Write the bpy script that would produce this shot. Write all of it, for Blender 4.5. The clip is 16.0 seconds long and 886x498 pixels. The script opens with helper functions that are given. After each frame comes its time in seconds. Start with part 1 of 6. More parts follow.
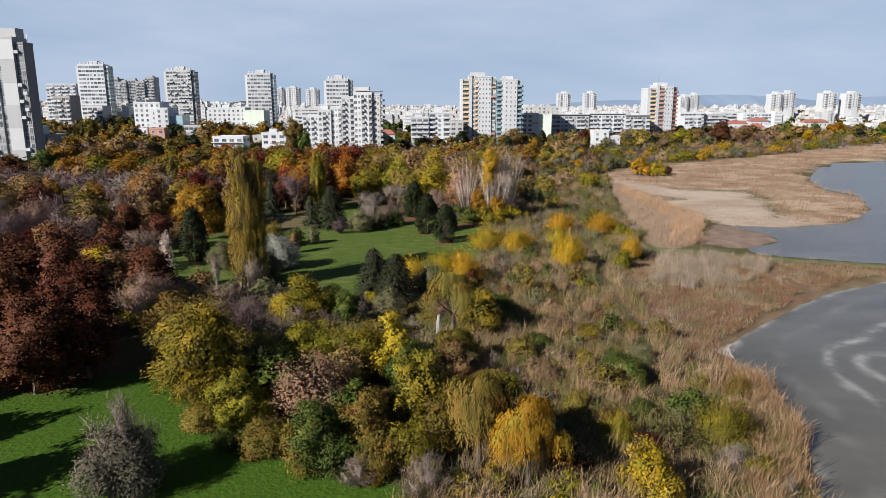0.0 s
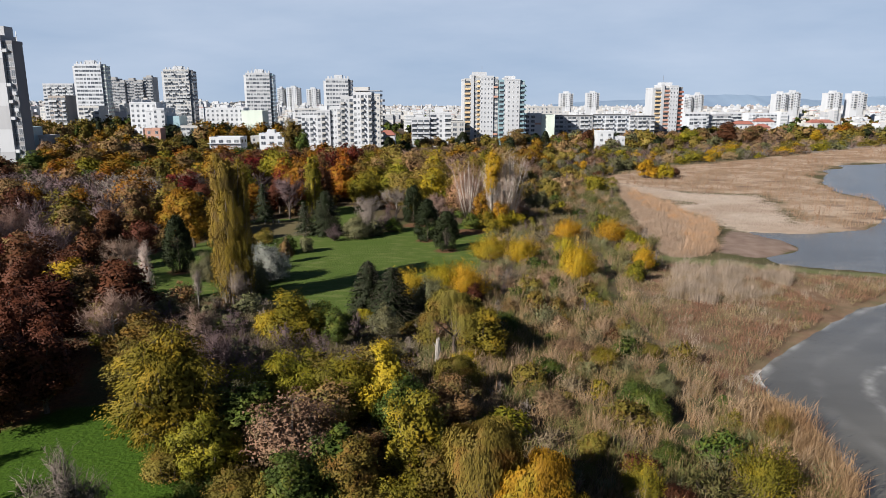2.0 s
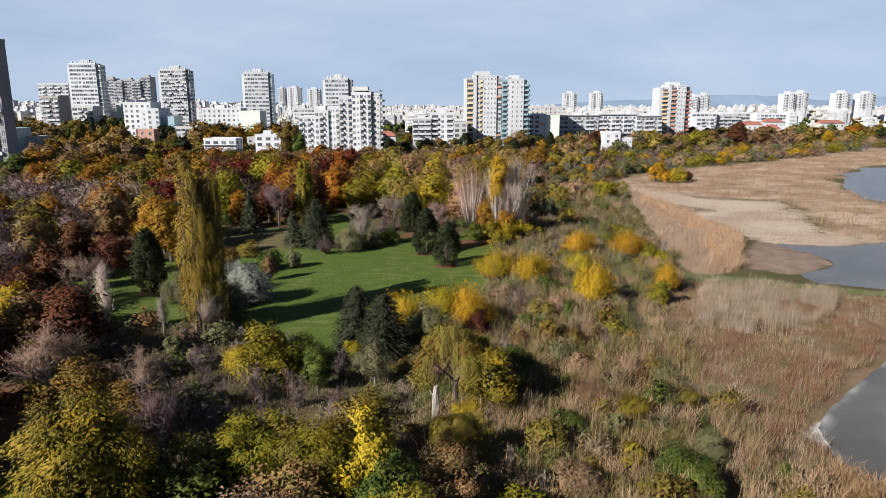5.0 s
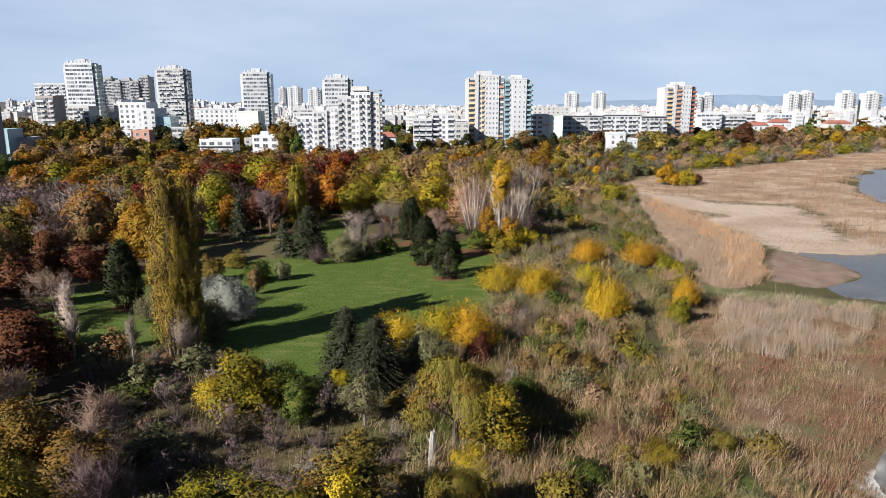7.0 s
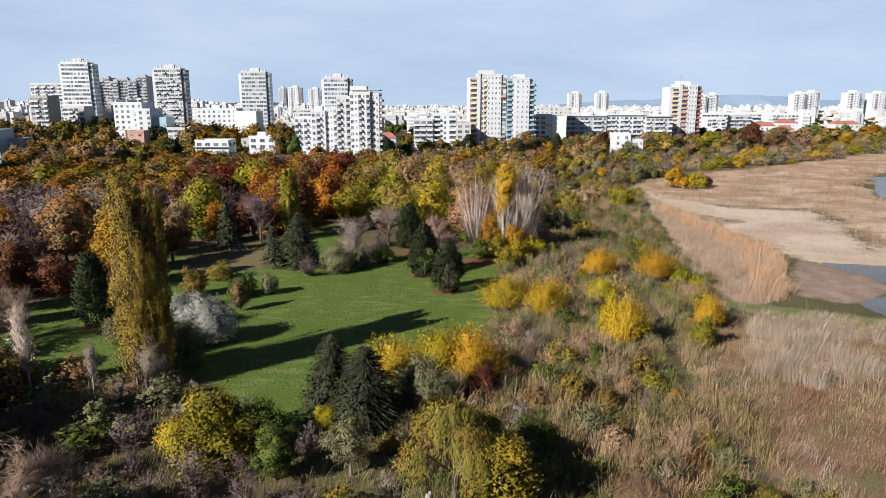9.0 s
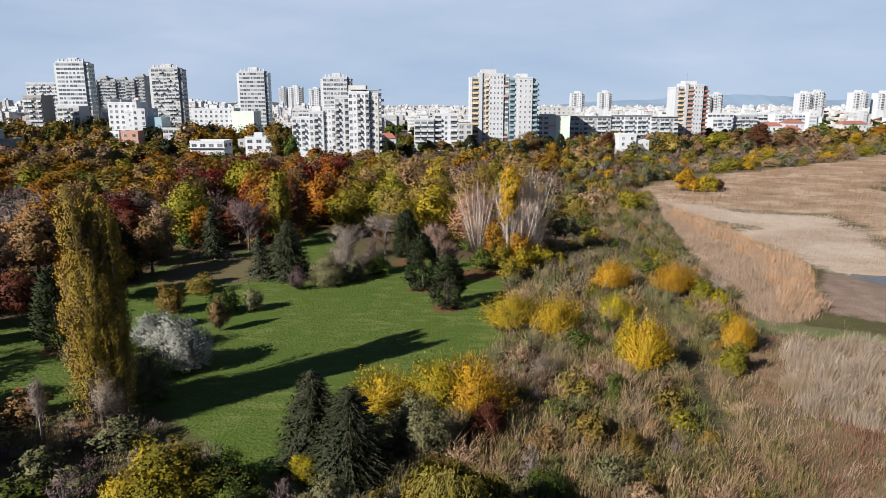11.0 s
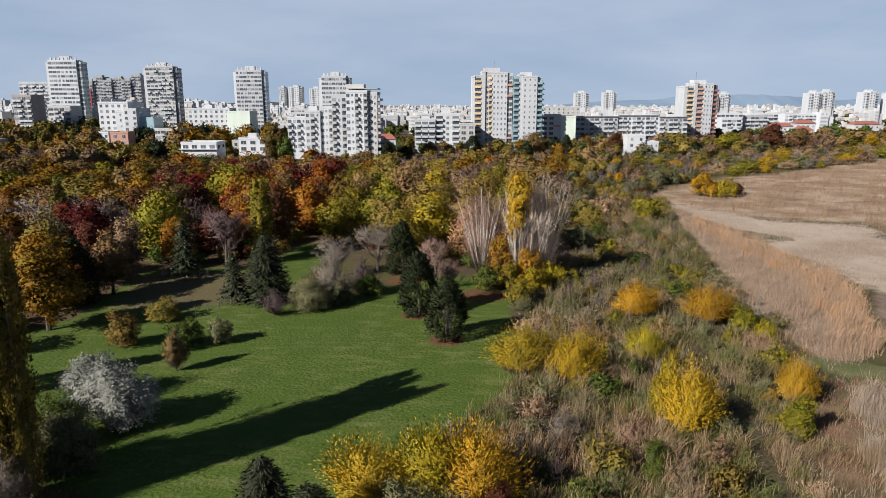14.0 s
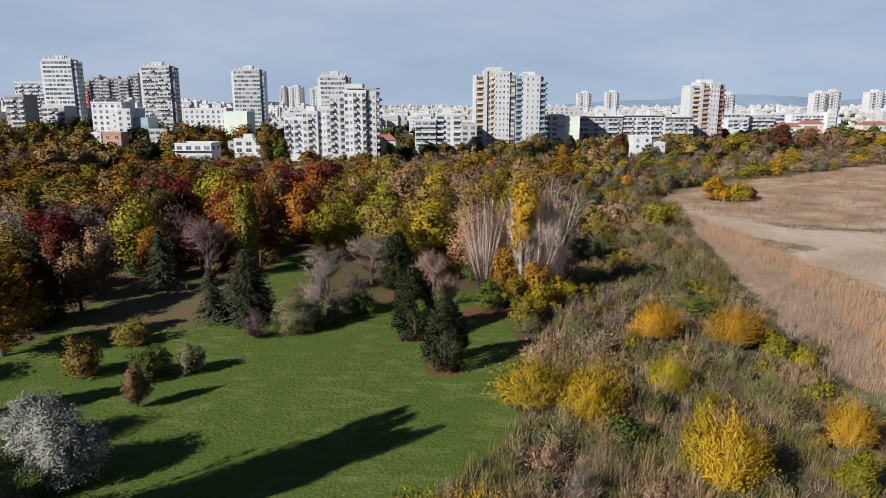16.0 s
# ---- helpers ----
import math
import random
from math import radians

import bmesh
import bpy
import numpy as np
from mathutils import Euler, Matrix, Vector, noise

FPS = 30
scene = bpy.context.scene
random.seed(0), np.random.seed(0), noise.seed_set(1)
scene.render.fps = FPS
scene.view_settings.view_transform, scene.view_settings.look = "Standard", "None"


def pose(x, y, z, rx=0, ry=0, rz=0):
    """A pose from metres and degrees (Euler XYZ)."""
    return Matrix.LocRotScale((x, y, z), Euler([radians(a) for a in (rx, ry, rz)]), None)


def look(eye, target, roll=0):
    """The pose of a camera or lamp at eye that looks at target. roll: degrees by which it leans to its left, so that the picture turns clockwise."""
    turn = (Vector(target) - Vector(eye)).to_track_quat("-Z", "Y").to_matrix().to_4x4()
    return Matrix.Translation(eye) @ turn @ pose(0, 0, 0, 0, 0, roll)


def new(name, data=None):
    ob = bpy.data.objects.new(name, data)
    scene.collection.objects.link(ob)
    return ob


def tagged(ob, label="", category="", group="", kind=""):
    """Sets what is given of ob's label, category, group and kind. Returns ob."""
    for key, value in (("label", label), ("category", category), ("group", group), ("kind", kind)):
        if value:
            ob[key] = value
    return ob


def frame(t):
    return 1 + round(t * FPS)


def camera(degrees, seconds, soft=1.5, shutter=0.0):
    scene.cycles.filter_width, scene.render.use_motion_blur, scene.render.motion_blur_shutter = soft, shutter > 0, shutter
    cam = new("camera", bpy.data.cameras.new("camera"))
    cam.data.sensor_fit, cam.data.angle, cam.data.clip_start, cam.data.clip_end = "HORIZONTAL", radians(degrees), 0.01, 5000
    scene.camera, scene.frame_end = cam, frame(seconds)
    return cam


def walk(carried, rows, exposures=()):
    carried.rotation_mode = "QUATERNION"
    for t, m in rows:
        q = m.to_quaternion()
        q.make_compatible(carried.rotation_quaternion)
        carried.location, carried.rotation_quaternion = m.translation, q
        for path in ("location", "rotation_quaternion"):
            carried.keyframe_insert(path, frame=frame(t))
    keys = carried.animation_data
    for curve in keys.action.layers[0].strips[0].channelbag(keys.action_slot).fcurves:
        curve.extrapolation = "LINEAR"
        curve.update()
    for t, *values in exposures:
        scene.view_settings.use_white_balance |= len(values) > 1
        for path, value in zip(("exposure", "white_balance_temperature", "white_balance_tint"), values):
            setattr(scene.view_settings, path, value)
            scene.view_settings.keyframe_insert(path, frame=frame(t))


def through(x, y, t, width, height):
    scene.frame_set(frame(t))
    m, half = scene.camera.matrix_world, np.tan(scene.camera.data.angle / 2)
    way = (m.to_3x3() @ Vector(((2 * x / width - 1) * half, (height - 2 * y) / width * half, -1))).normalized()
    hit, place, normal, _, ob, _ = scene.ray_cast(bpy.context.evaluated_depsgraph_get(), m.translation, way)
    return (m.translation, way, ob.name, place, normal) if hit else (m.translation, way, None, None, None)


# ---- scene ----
# Autumn park beside a shallow salt lake, with tower blocks behind it, seen from a drone flying ahead.
cam = camera(66.6, 16.0, soft=0.75)
PATH = [
    (0.0, (-0.169, 0.608), 26.60), (1.0, (-0.075, 4.29), 26.64), (2.0, (0.028, 7.95), 26.68), (3.0, (0.124, 11.64), 26.69),
    (4.0, (0.215, 15.42), 26.72), (6.5, (0.470, 25.07), 26.80), (8.0, (0.610, 30.91), 26.81), (9.0, (0.700, 34.94), 26.78),
    (11.5, (0.942, 45.31), 26.65), (12.0, (0.995, 47.45), 26.61), (13.0, (1.085, 51.80), 26.53), (14.0, (1.175, 56.08), 26.47),
    (15.0, (1.275, 60.31), 26.45), (16.0, (1.394, 64.52), 26.48)]
ROWS = [(t, look((x, y, z), (x + 100 * (0.00205 - 0.00115 * t), y + 100, z - 21.82))) for t, (x, y), z in PATH]
walk(cam, ROWS, exposures=[(0, 0.93), (4, 0.98), (6.5, 1.14), (9, 1.19), (11.5, 0.95), (16, 0.77)])

# ---------------------------------------------------------------- world and sun
SUN_AZ, SUN_EL = 231.0, 29.5            # compass degrees (clockwise from +y) towards the sun, and its height
world = bpy.data.worlds.new("sky")
scene.world = world
world.use_nodes = True
wn, wl = world.node_tree.nodes, world.node_tree.links
sky = wn.new("ShaderNodeTexSky")
sky.sky_type, sky.sun_disc = "NISHITA", False
sky.sun_elevation, sky.sun_rotation = radians(SUN_EL), radians(SUN_AZ)
sky.air_density, sky.dust_density, sky.ozone_density = 0.45, 0.0, 1.4
# thin haze that thickens towards the horizon, mottled by high cloud
tc = wn.new("ShaderNodeTexCoord")
mp = wn.new("ShaderNodeMapping")
mp.inputs["Scale"].default_value = (1.0, 1.0, 4.5)
cl = wn.new("ShaderNodeTexNoise")
cl.inputs["Scale"].default_value, cl.inputs["Detail"].default_value, cl.inputs["Roughness"].default_value = 2.2, 6.0, 0.55
cr = wn.new("ShaderNodeMapRange")
cr.inputs["From Min"].default_value, cr.inputs["From Max"].default_value = 0.35, 0.70
veil = wn.new("ShaderNodeMix")
veil.data_type = "RGBA"
veil.inputs[6].default_value, veil.inputs[7].default_value = (4.1, 5.3, 7.2, 1), (5.7, 6.7, 8.4, 1)
up = wn.new("ShaderNodeSeparateXYZ")
thick = wn.new("ShaderNodeMapRange")
thick.interpolation_type = "SMOOTHSTEP"
thick.inputs["From Min"].default_value, thick.inputs["From Max"].default_value = 0.13, 0.25
thick.inputs["To Min"].default_value, thick.inputs["To Max"].default_value = 0.94, 0.05
cm = wn.new("ShaderNodeMix")
cm.data_type = "RGBA"
wl.new(tc.outputs["Generated"], mp.inputs["Vector"])
wl.new(tc.outputs["Generated"], up.inputs["Vector"])
wl.new(mp.outputs["Vector"], cl.inputs["Vector"])
wl.new(cl.outputs["Fac"], cr.inputs["Value"])
wl.new(cr.outputs["Result"], veil.inputs[0])
wl.new(up.outputs["Z"], thick.inputs["Value"])
wl.new(thick.outputs["Result"], cm.inputs[0])
wl.new(sky.outputs["Color"], cm.inputs[6])
wl.new(veil.outputs[2], cm.inputs[7])
wl.new(cm.outputs[2], wn["Background"].inputs["Color"])
wn["Background"].inputs["Strength"].default_value = 0.049

sun = new("sun", bpy.data.lights.new("sun", "SUN"))
sun.data.energy, sun.data.angle, sun.data.color = 5.0, radians(0.6), (1.0, 0.935, 0.855)
a, e = radians(SUN_AZ), radians(SUN_EL)
sun_from = Vector((math.sin(a) * math.cos(e), math.cos(a) * math.cos(e), math.sin(e)))
sun.matrix_world = look(sun_from * 100, (0, 0, 0))

# ---------------------------------------------------------------- materials
def nodes_of(name):
    m = bpy.data.materials.new(name)
    m.use_nodes = True
    return m, m.node_tree.nodes, m.node_tree.links, m.node_tree.nodes["Principled BSDF"]


def mixed(n, l, fac, a, b):
    """A colour mix; a and b are colours or sockets."""
    x = n.new("ShaderNodeMix")
    x.data_type = "RGBA"
    l.new(fac, x.inputs[0])
    for k, c in ((6, a), (7, b)):
        if isinstance(c, tuple):
            x.inputs[k].default_value = (*c, 1)
        else:
            l.new(c, x.inputs[k])
    return x.outputs[2]


def noise_of(n, l, scale, detail=4.0, lo=0.35, hi=0.65, space="Object", stretch=(1, 1, 1)):
    t, p, x, r = n.new("ShaderNodeTexCoord"), n.new("ShaderNodeMapping"), n.new("ShaderNodeTexNoise"), n.new("ShaderNodeMapRange")
    p.inputs["Scale"].default_value = stretch
    x.inputs["Scale"].default_value, x.inputs["Detail"].default_value = scale, detail
    r.inputs["From Min"].default_value, r.inputs["From Max"].default_value = lo, hi
    l.new(t.outputs[space], p.inputs["Vector"])
    l.new(p.outputs["Vector"], x.inputs["Vector"])
    l.new(x.outputs["Fac"], r.inputs["Value"])
    return r.outputs["Result"]


def bumped(n, l, bsdf, height, strength, distance):
    b = n.new("ShaderNodeBump")
    b.inputs["Strength"].default_value, b.inputs["Distance"].default_value = strength, distance
    l.new(height, b.inputs["Height"])
    l.new(b.outputs["Normal"], bsdf.inputs["Normal"])


def leaf_material(name, light, dark, through=0.06, hue=0.014, rough=0.6, accent=None):
    """Foliage: every leaf takes its own tone, every plant its own shift, and some light passes through."""
    m, n, l, bsdf = nodes_of(name)
    g, o = n.new("ShaderNodeNewGeometry"), n.new("ShaderNodeObjectInfo")
    calm = n.new("ShaderNodeMapRange")
    calm.inputs["To Min"].default_value, calm.inputs["To Max"].default_value = 0.32, 0.80
    l.new(g.outputs["Random Per Island"], calm.inputs["Value"])
    c = mixed(n, l, calm.outputs["Result"], dark, light)
    patch = noise_of(n, l, 0.7, 3.0, 0.4, 0.68)
    c = mixed(n, l, patch, c, tuple(0.8 * a + 0.2 * b for a, b in zip(dark, light)))
    if accent:                                     # sprays that turned earlier or later than the rest
        c = mixed(n, l, noise_of(n, l, 0.42, 3.0, 0.52, 0.66), c, accent)
    h = n.new("ShaderNodeHueSaturation")
    for socket, lo, hi, source in (("Hue", 0.5 - hue, 0.5 + hue, o.outputs["Random"]), ("Value", 0.82, 1.20, None)):
        r = n.new("ShaderNodeMapRange")
        r.inputs["To Min"].default_value, r.inputs["To Max"].default_value = lo, hi
        if source is None:
            f = n.new("ShaderNodeMath")
            f.operation = "MULTIPLY_ADD"
            f.inputs[1].default_value, f.inputs[2].default_value = 7.31, 0.17
            f2 = n.new("ShaderNodeMath")
            f2.operation = "FRACT"
            l.new(o.outputs["Random"], f.inputs[0])
            l.new(f.outputs[0], f2.inputs[0])
            source = f2.outputs[0]
        l.new(source, r.inputs["Value"])
        l.new(r.outputs["Result"], h.inputs[socket])
    l.new(c, h.inputs["Color"])
    l.new(h.outputs["Color"], bsdf.inputs["Base Color"])
    bsdf.inputs["Roughness"].default_value = rough
    bsdf.inputs["Specular IOR Level"].default_value = 0.10
    if through:
        t, x = n.new("ShaderNodeBsdfTranslucent"), n.new("ShaderNodeMixShader")
        x.inputs[0].default_value = through
        l.new(h.outputs["Color"], t.inputs["Color"])
        l.new(bsdf.outputs[0], x.inputs[1])
        l.new(t.outputs[0], x.inputs[2])
        l.new(x.outputs[0], n["Material Output"].inputs["Surface"])
    return m


LEAF = {k: leaf_material("leaves_" + k, a, b, **kw) for k, a, b, kw in (
    ("yellow", (0.410, 0.290, 0.016), (0.200, 0.146, 0.012), dict(accent=(0.16, 0.15, 0.018))),
    ("gold", (0.425, 0.240, 0.013), (0.215, 0.120, 0.009), dict(accent=(0.30, 0.21, 0.02))),
    ("amber", (0.270, 0.126, 0.010), (0.120, 0.055, 0.007), dict(accent=(0.20, 0.135, 0.015))),
    ("orange", (0.288, 0.104, 0.010), (0.160, 0.052, 0.008), dict(accent=(0.30, 0.17, 0.015))),
    ("poplar", (0.290, 0.192, 0.027), (0.140, 0.092, 0.018), dict(accent=(0.13, 0.085, 0.035))),
    ("olive", (0.190, 0.146, 0.026), (0.085, 0.069, 0.015), dict(accent=(0.15, 0.085, 0.02))),
    ("lime", (0.200, 0.166, 0.014), (0.078, 0.073, 0.010), dict(accent=(0.26, 0.19, 0.016))),
    ("green", (0.080, 0.108, 0.020), (0.032, 0.050, 0.011), dict(accent=(0.10, 0.105, 0.016))),
    ("fawn", (0.330, 0.200, 0.096), (0.200, 0.118, 0.055), dict(accent=(0.24, 0.17, 0.07))),
    ("moss", (0.275, 0.208, 0.046), (0.150, 0.116, 0.028), dict(accent=(0.29, 0.19, 0.05))),
    ("conifer", (0.028, 0.037, 0.014), (0.010, 0.014, 0.005), dict(through=0.0, hue=0.015)),
    ("bronze", (0.185, 0.108, 0.020), (0.070, 0.044, 0.012), dict(accent=(0.09, 0.075, 0.018))),
    ("dust", (0.115, 0.102, 0.076), (0.056, 0.050, 0.037), {}),
    ("reed_brown", (0.310, 0.198, 0.112), (0.125, 0.076, 0.042), dict(accent=(0.17, 0.10, 0.055))),
    ("rust", (0.105, 0.039, 0.017), (0.050, 0.018, 0.010), dict(accent=(0.075, 0.03, 0.016))),
    ("red", (0.152, 0.019, 0.013), (0.072, 0.010, 0.009), {}),
    ("brown", (0.250, 0.150, 0.060), (0.125, 0.075, 0.034), dict(accent=(0.11, 0.10, 0.03))),
    ("dry", (0.250, 0.155, 0.098), (0.132, 0.079, 0.050), dict(accent=(0.10, 0.075, 0.04))),
    ("greygreen", (0.165, 0.158, 0.080), (0.076, 0.078, 0.040), dict(accent=(0.13, 0.12, 0.05))),
    ("silver", (0.285, 0.290, 0.262), (0.130, 0.138, 0.120), dict(hue=0.01)),
    ("twig_purple", (0.175, 0.122, 0.125), (0.085, 0.058, 0.060), dict(through=0.0)),
    ("twig_grey", (0.260, 0.218, 0.188), (0.130, 0.106, 0.092), dict(through=0.0)),
    ("twig_pink", (0.310, 0.205, 0.165), (0.165, 0.106, 0.086), dict(through=0.0)),
    ("twig_pale", (0.600, 0.505, 0.440), (0.340, 0.275, 0.238), dict(through=0.0)),
    ("straw", (0.370, 0.255, 0.145), (0.200, 0.132, 0.072), {}),
    ("straw_gold", (0.390, 0.285, 0.180), (0.240, 0.168, 0.104), dict(accent=(0.36, 0.225, 0.105))),
    ("straw_brown", (0.310, 0.222, 0.142), (0.200, 0.136, 0.084), dict(accent=(0.20, 0.115, 0.06))),
    ("straw_mid", (0.290, 0.222, 0.164), (0.185, 0.136, 0.098), dict(accent=(0.23, 0.162, 0.112))),
    ("straw_far", (0.380, 0.318, 0.262), (0.320, 0.265, 0.215), {}),
    ("straw_pale", (0.330, 0.265, 0.212), (0.190, 0.148, 0.114), dict(accent=(0.20, 0.14, 0.085))),
    ("sedge", (0.165, 0.142, 0.054), (0.062, 0.058, 0.022), dict(accent=(0.07, 0.085, 0.022))),
    ("marsh_red", (0.230, 0.130, 0.080), (0.095, 0.050, 0.032), dict(accent=(0.10, 0.06, 0.035))),
    ("marsh_straw", (0.330, 0.240, 0.150), (0.140, 0.100, 0.058), dict(accent=(0.15, 0.13, 0.055))),
    ("reed_grey", (0.270, 0.212, 0.138), (0.105, 0.084, 0.050), dict(accent=(0.13, 0.105, 0.045))),
    ("reed_pink", (0.420, 0.290, 0.190), (0.150, 0.096, 0.058), dict(accent=(0.20, 0.115, 0.06))),
)}


def bark_material(name, light, dark):
    m, n, l, bsdf = nodes_of(name)
    f = noise_of(n, l, 3.0, 6.0, 0.35, 0.65, stretch=(2, 2, 0.5))
    l.new(mixed(n, l, f, dark, light), bsdf.inputs["Base Color"])
    bsdf.inputs["Roughness"].default_value = 0.9
    bumped(n, l, bsdf, f, 0.6, 0.05)
    return m


BARK = {"pale": bark_material("bark_pale", (0.52, 0.48, 0.43), (0.28, 0.25, 0.22)),
        "dark": bark_material("bark_dark", (0.11, 0.085, 0.065), (0.045, 0.036, 0.030)),
        "grey": bark_material("bark_grey", (0.17, 0.145, 0.13), (0.09, 0.075, 0.068)),
        "white": bark_material("bark_white", (0.33, 0.305, 0.275), (0.15, 0.135, 0.12))}


def plain_material(name, colour, dark=None, scale=0.15, rough=0.8, metal=0.0, bump=0.0, spread=0.0):
    """Render, plaster, concrete: stains at a large scale and grain at a small one; spread shifts it from object to object."""
    m, n, l, bsdf = nodes_of(name)
    dark = dark or tuple(0.78 * c for c in colour)
    f = noise_of(n, l, scale, 5.0, 0.42, 0.78, stretch=(1, 1, 0.35))
    c = mixed(n, l, f, colour, dark)
    g = noise_of(n, l, 6.0, 3.0, 0.3, 0.9)
    c = mixed(n, l, g, c, tuple(0.9 * v for v in colour))
    if spread:
        o, r, h = n.new("ShaderNodeObjectInfo"), n.new("ShaderNodeMapRange"), n.new("ShaderNodeHueSaturation")
        r.inputs["To Min"].default_value, r.inputs["To Max"].default_value = 1 - spread, 1 + spread
        l.new(o.outputs["Random"], r.inputs["Value"])
        l.new(r.outputs["Result"], h.inputs["Value"])
        l.new(c, h.inputs["Color"])
        c = h.outputs["Color"]
    l.new(c, bsdf.inputs["Base Color"])
    bsdf.inputs["Roughness"].default_value, bsdf.inputs["Metallic"].default_value = rough, metal
    if bump:
        bumped(n, l, bsdf, g, bump, 0.05)
    return m


PAINT = {
    "white": plain_material("white_render", (0.44, 0.46, 0.49), (0.35, 0.37, 0.40), spread=0.10),
    "cream": plain_material("cream_render", (0.40, 0.40, 0.395), (0.31, 0.31, 0.31), spread=0.1),
    "grey": plain_material("grey_concrete", (0.33, 0.34, 0.36), (0.23, 0.24, 0.26), spread=0.1),
    "darkgrey": plain_material("dark_concrete", (0.20, 0.20, 0.21), (0.13, 0.13, 0.14), spread=0.1),
    "panel": plain_material("pale_panel", (0.47, 0.50, 0.54), (0.38, 0.41, 0.46), spread=0.05),
    "green": plain_material("pale_green_panel", (0.55, 0.62, 0.56), (0.40, 0.47, 0.42)),
    "orange": plain_material("ochre_render", (0.60, 0.45, 0.27), (0.48, 0.34, 0.20), spread=0.2),
    "pink": plain_material("salmon_render", (0.46, 0.26, 0.20), (0.36, 0.20, 0.15)),
    "blue": plain_material("teal_glass_panel", (0.26, 0.38, 0.43), (0.12, 0.22, 0.26), rough=0.3),
    "brick": plain_material("red_brick", (0.34, 0.13, 0.09), (0.24, 0.09, 0.06)),
    "tile": plain_material("roof_tile", (0.27, 0.10, 0.075), (0.19, 0.075, 0.055), scale=0.6),
    "roof": plain_material("roof_felt", (0.46, 0.45, 0.43), (0.30, 0.29, 0.28)),
    "frame": plain_material("window_frame_white", (0.50, 0.52, 0.55)),
    "taupe": plain_material("taupe_render", (0.30, 0.265, 0.245), (0.23, 0.20, 0.185)),
    "stained": plain_material("stained_panel", (0.27, 0.275, 0.285), (0.20, 0.205, 0.215)),
    "banner": plain_material("red_banner", (0.22, 0.012, 0.022), (0.17, 0.010, 0.018)),
    "steel": plain_material("galvanised_steel", (0.45, 0.46, 0.47), rough=0.45, metal=0.8),
}


def glass_material():
    m, n, l, bsdf = nodes_of("window_glass")
    o = n.new("ShaderNodeObjectInfo")
    r = n.new("ShaderNodeMapRange")
    r.inputs["From Min"].default_value, r.inputs["From Max"].default_value = 0.55, 1.0
    l.new(o.outputs["Random"], r.inputs["Value"])
    l.new(mixed(n, l, r.outputs["Result"], (0.065, 0.075, 0.092), (0.30, 0.32, 0.34)), bsdf.inputs["Base Color"])
    bsdf.inputs["Roughness"].default_value = 0.12
    bsdf.inputs["Specular IOR Level"].default_value = 0.6
    return m


GLASS = glass_material()


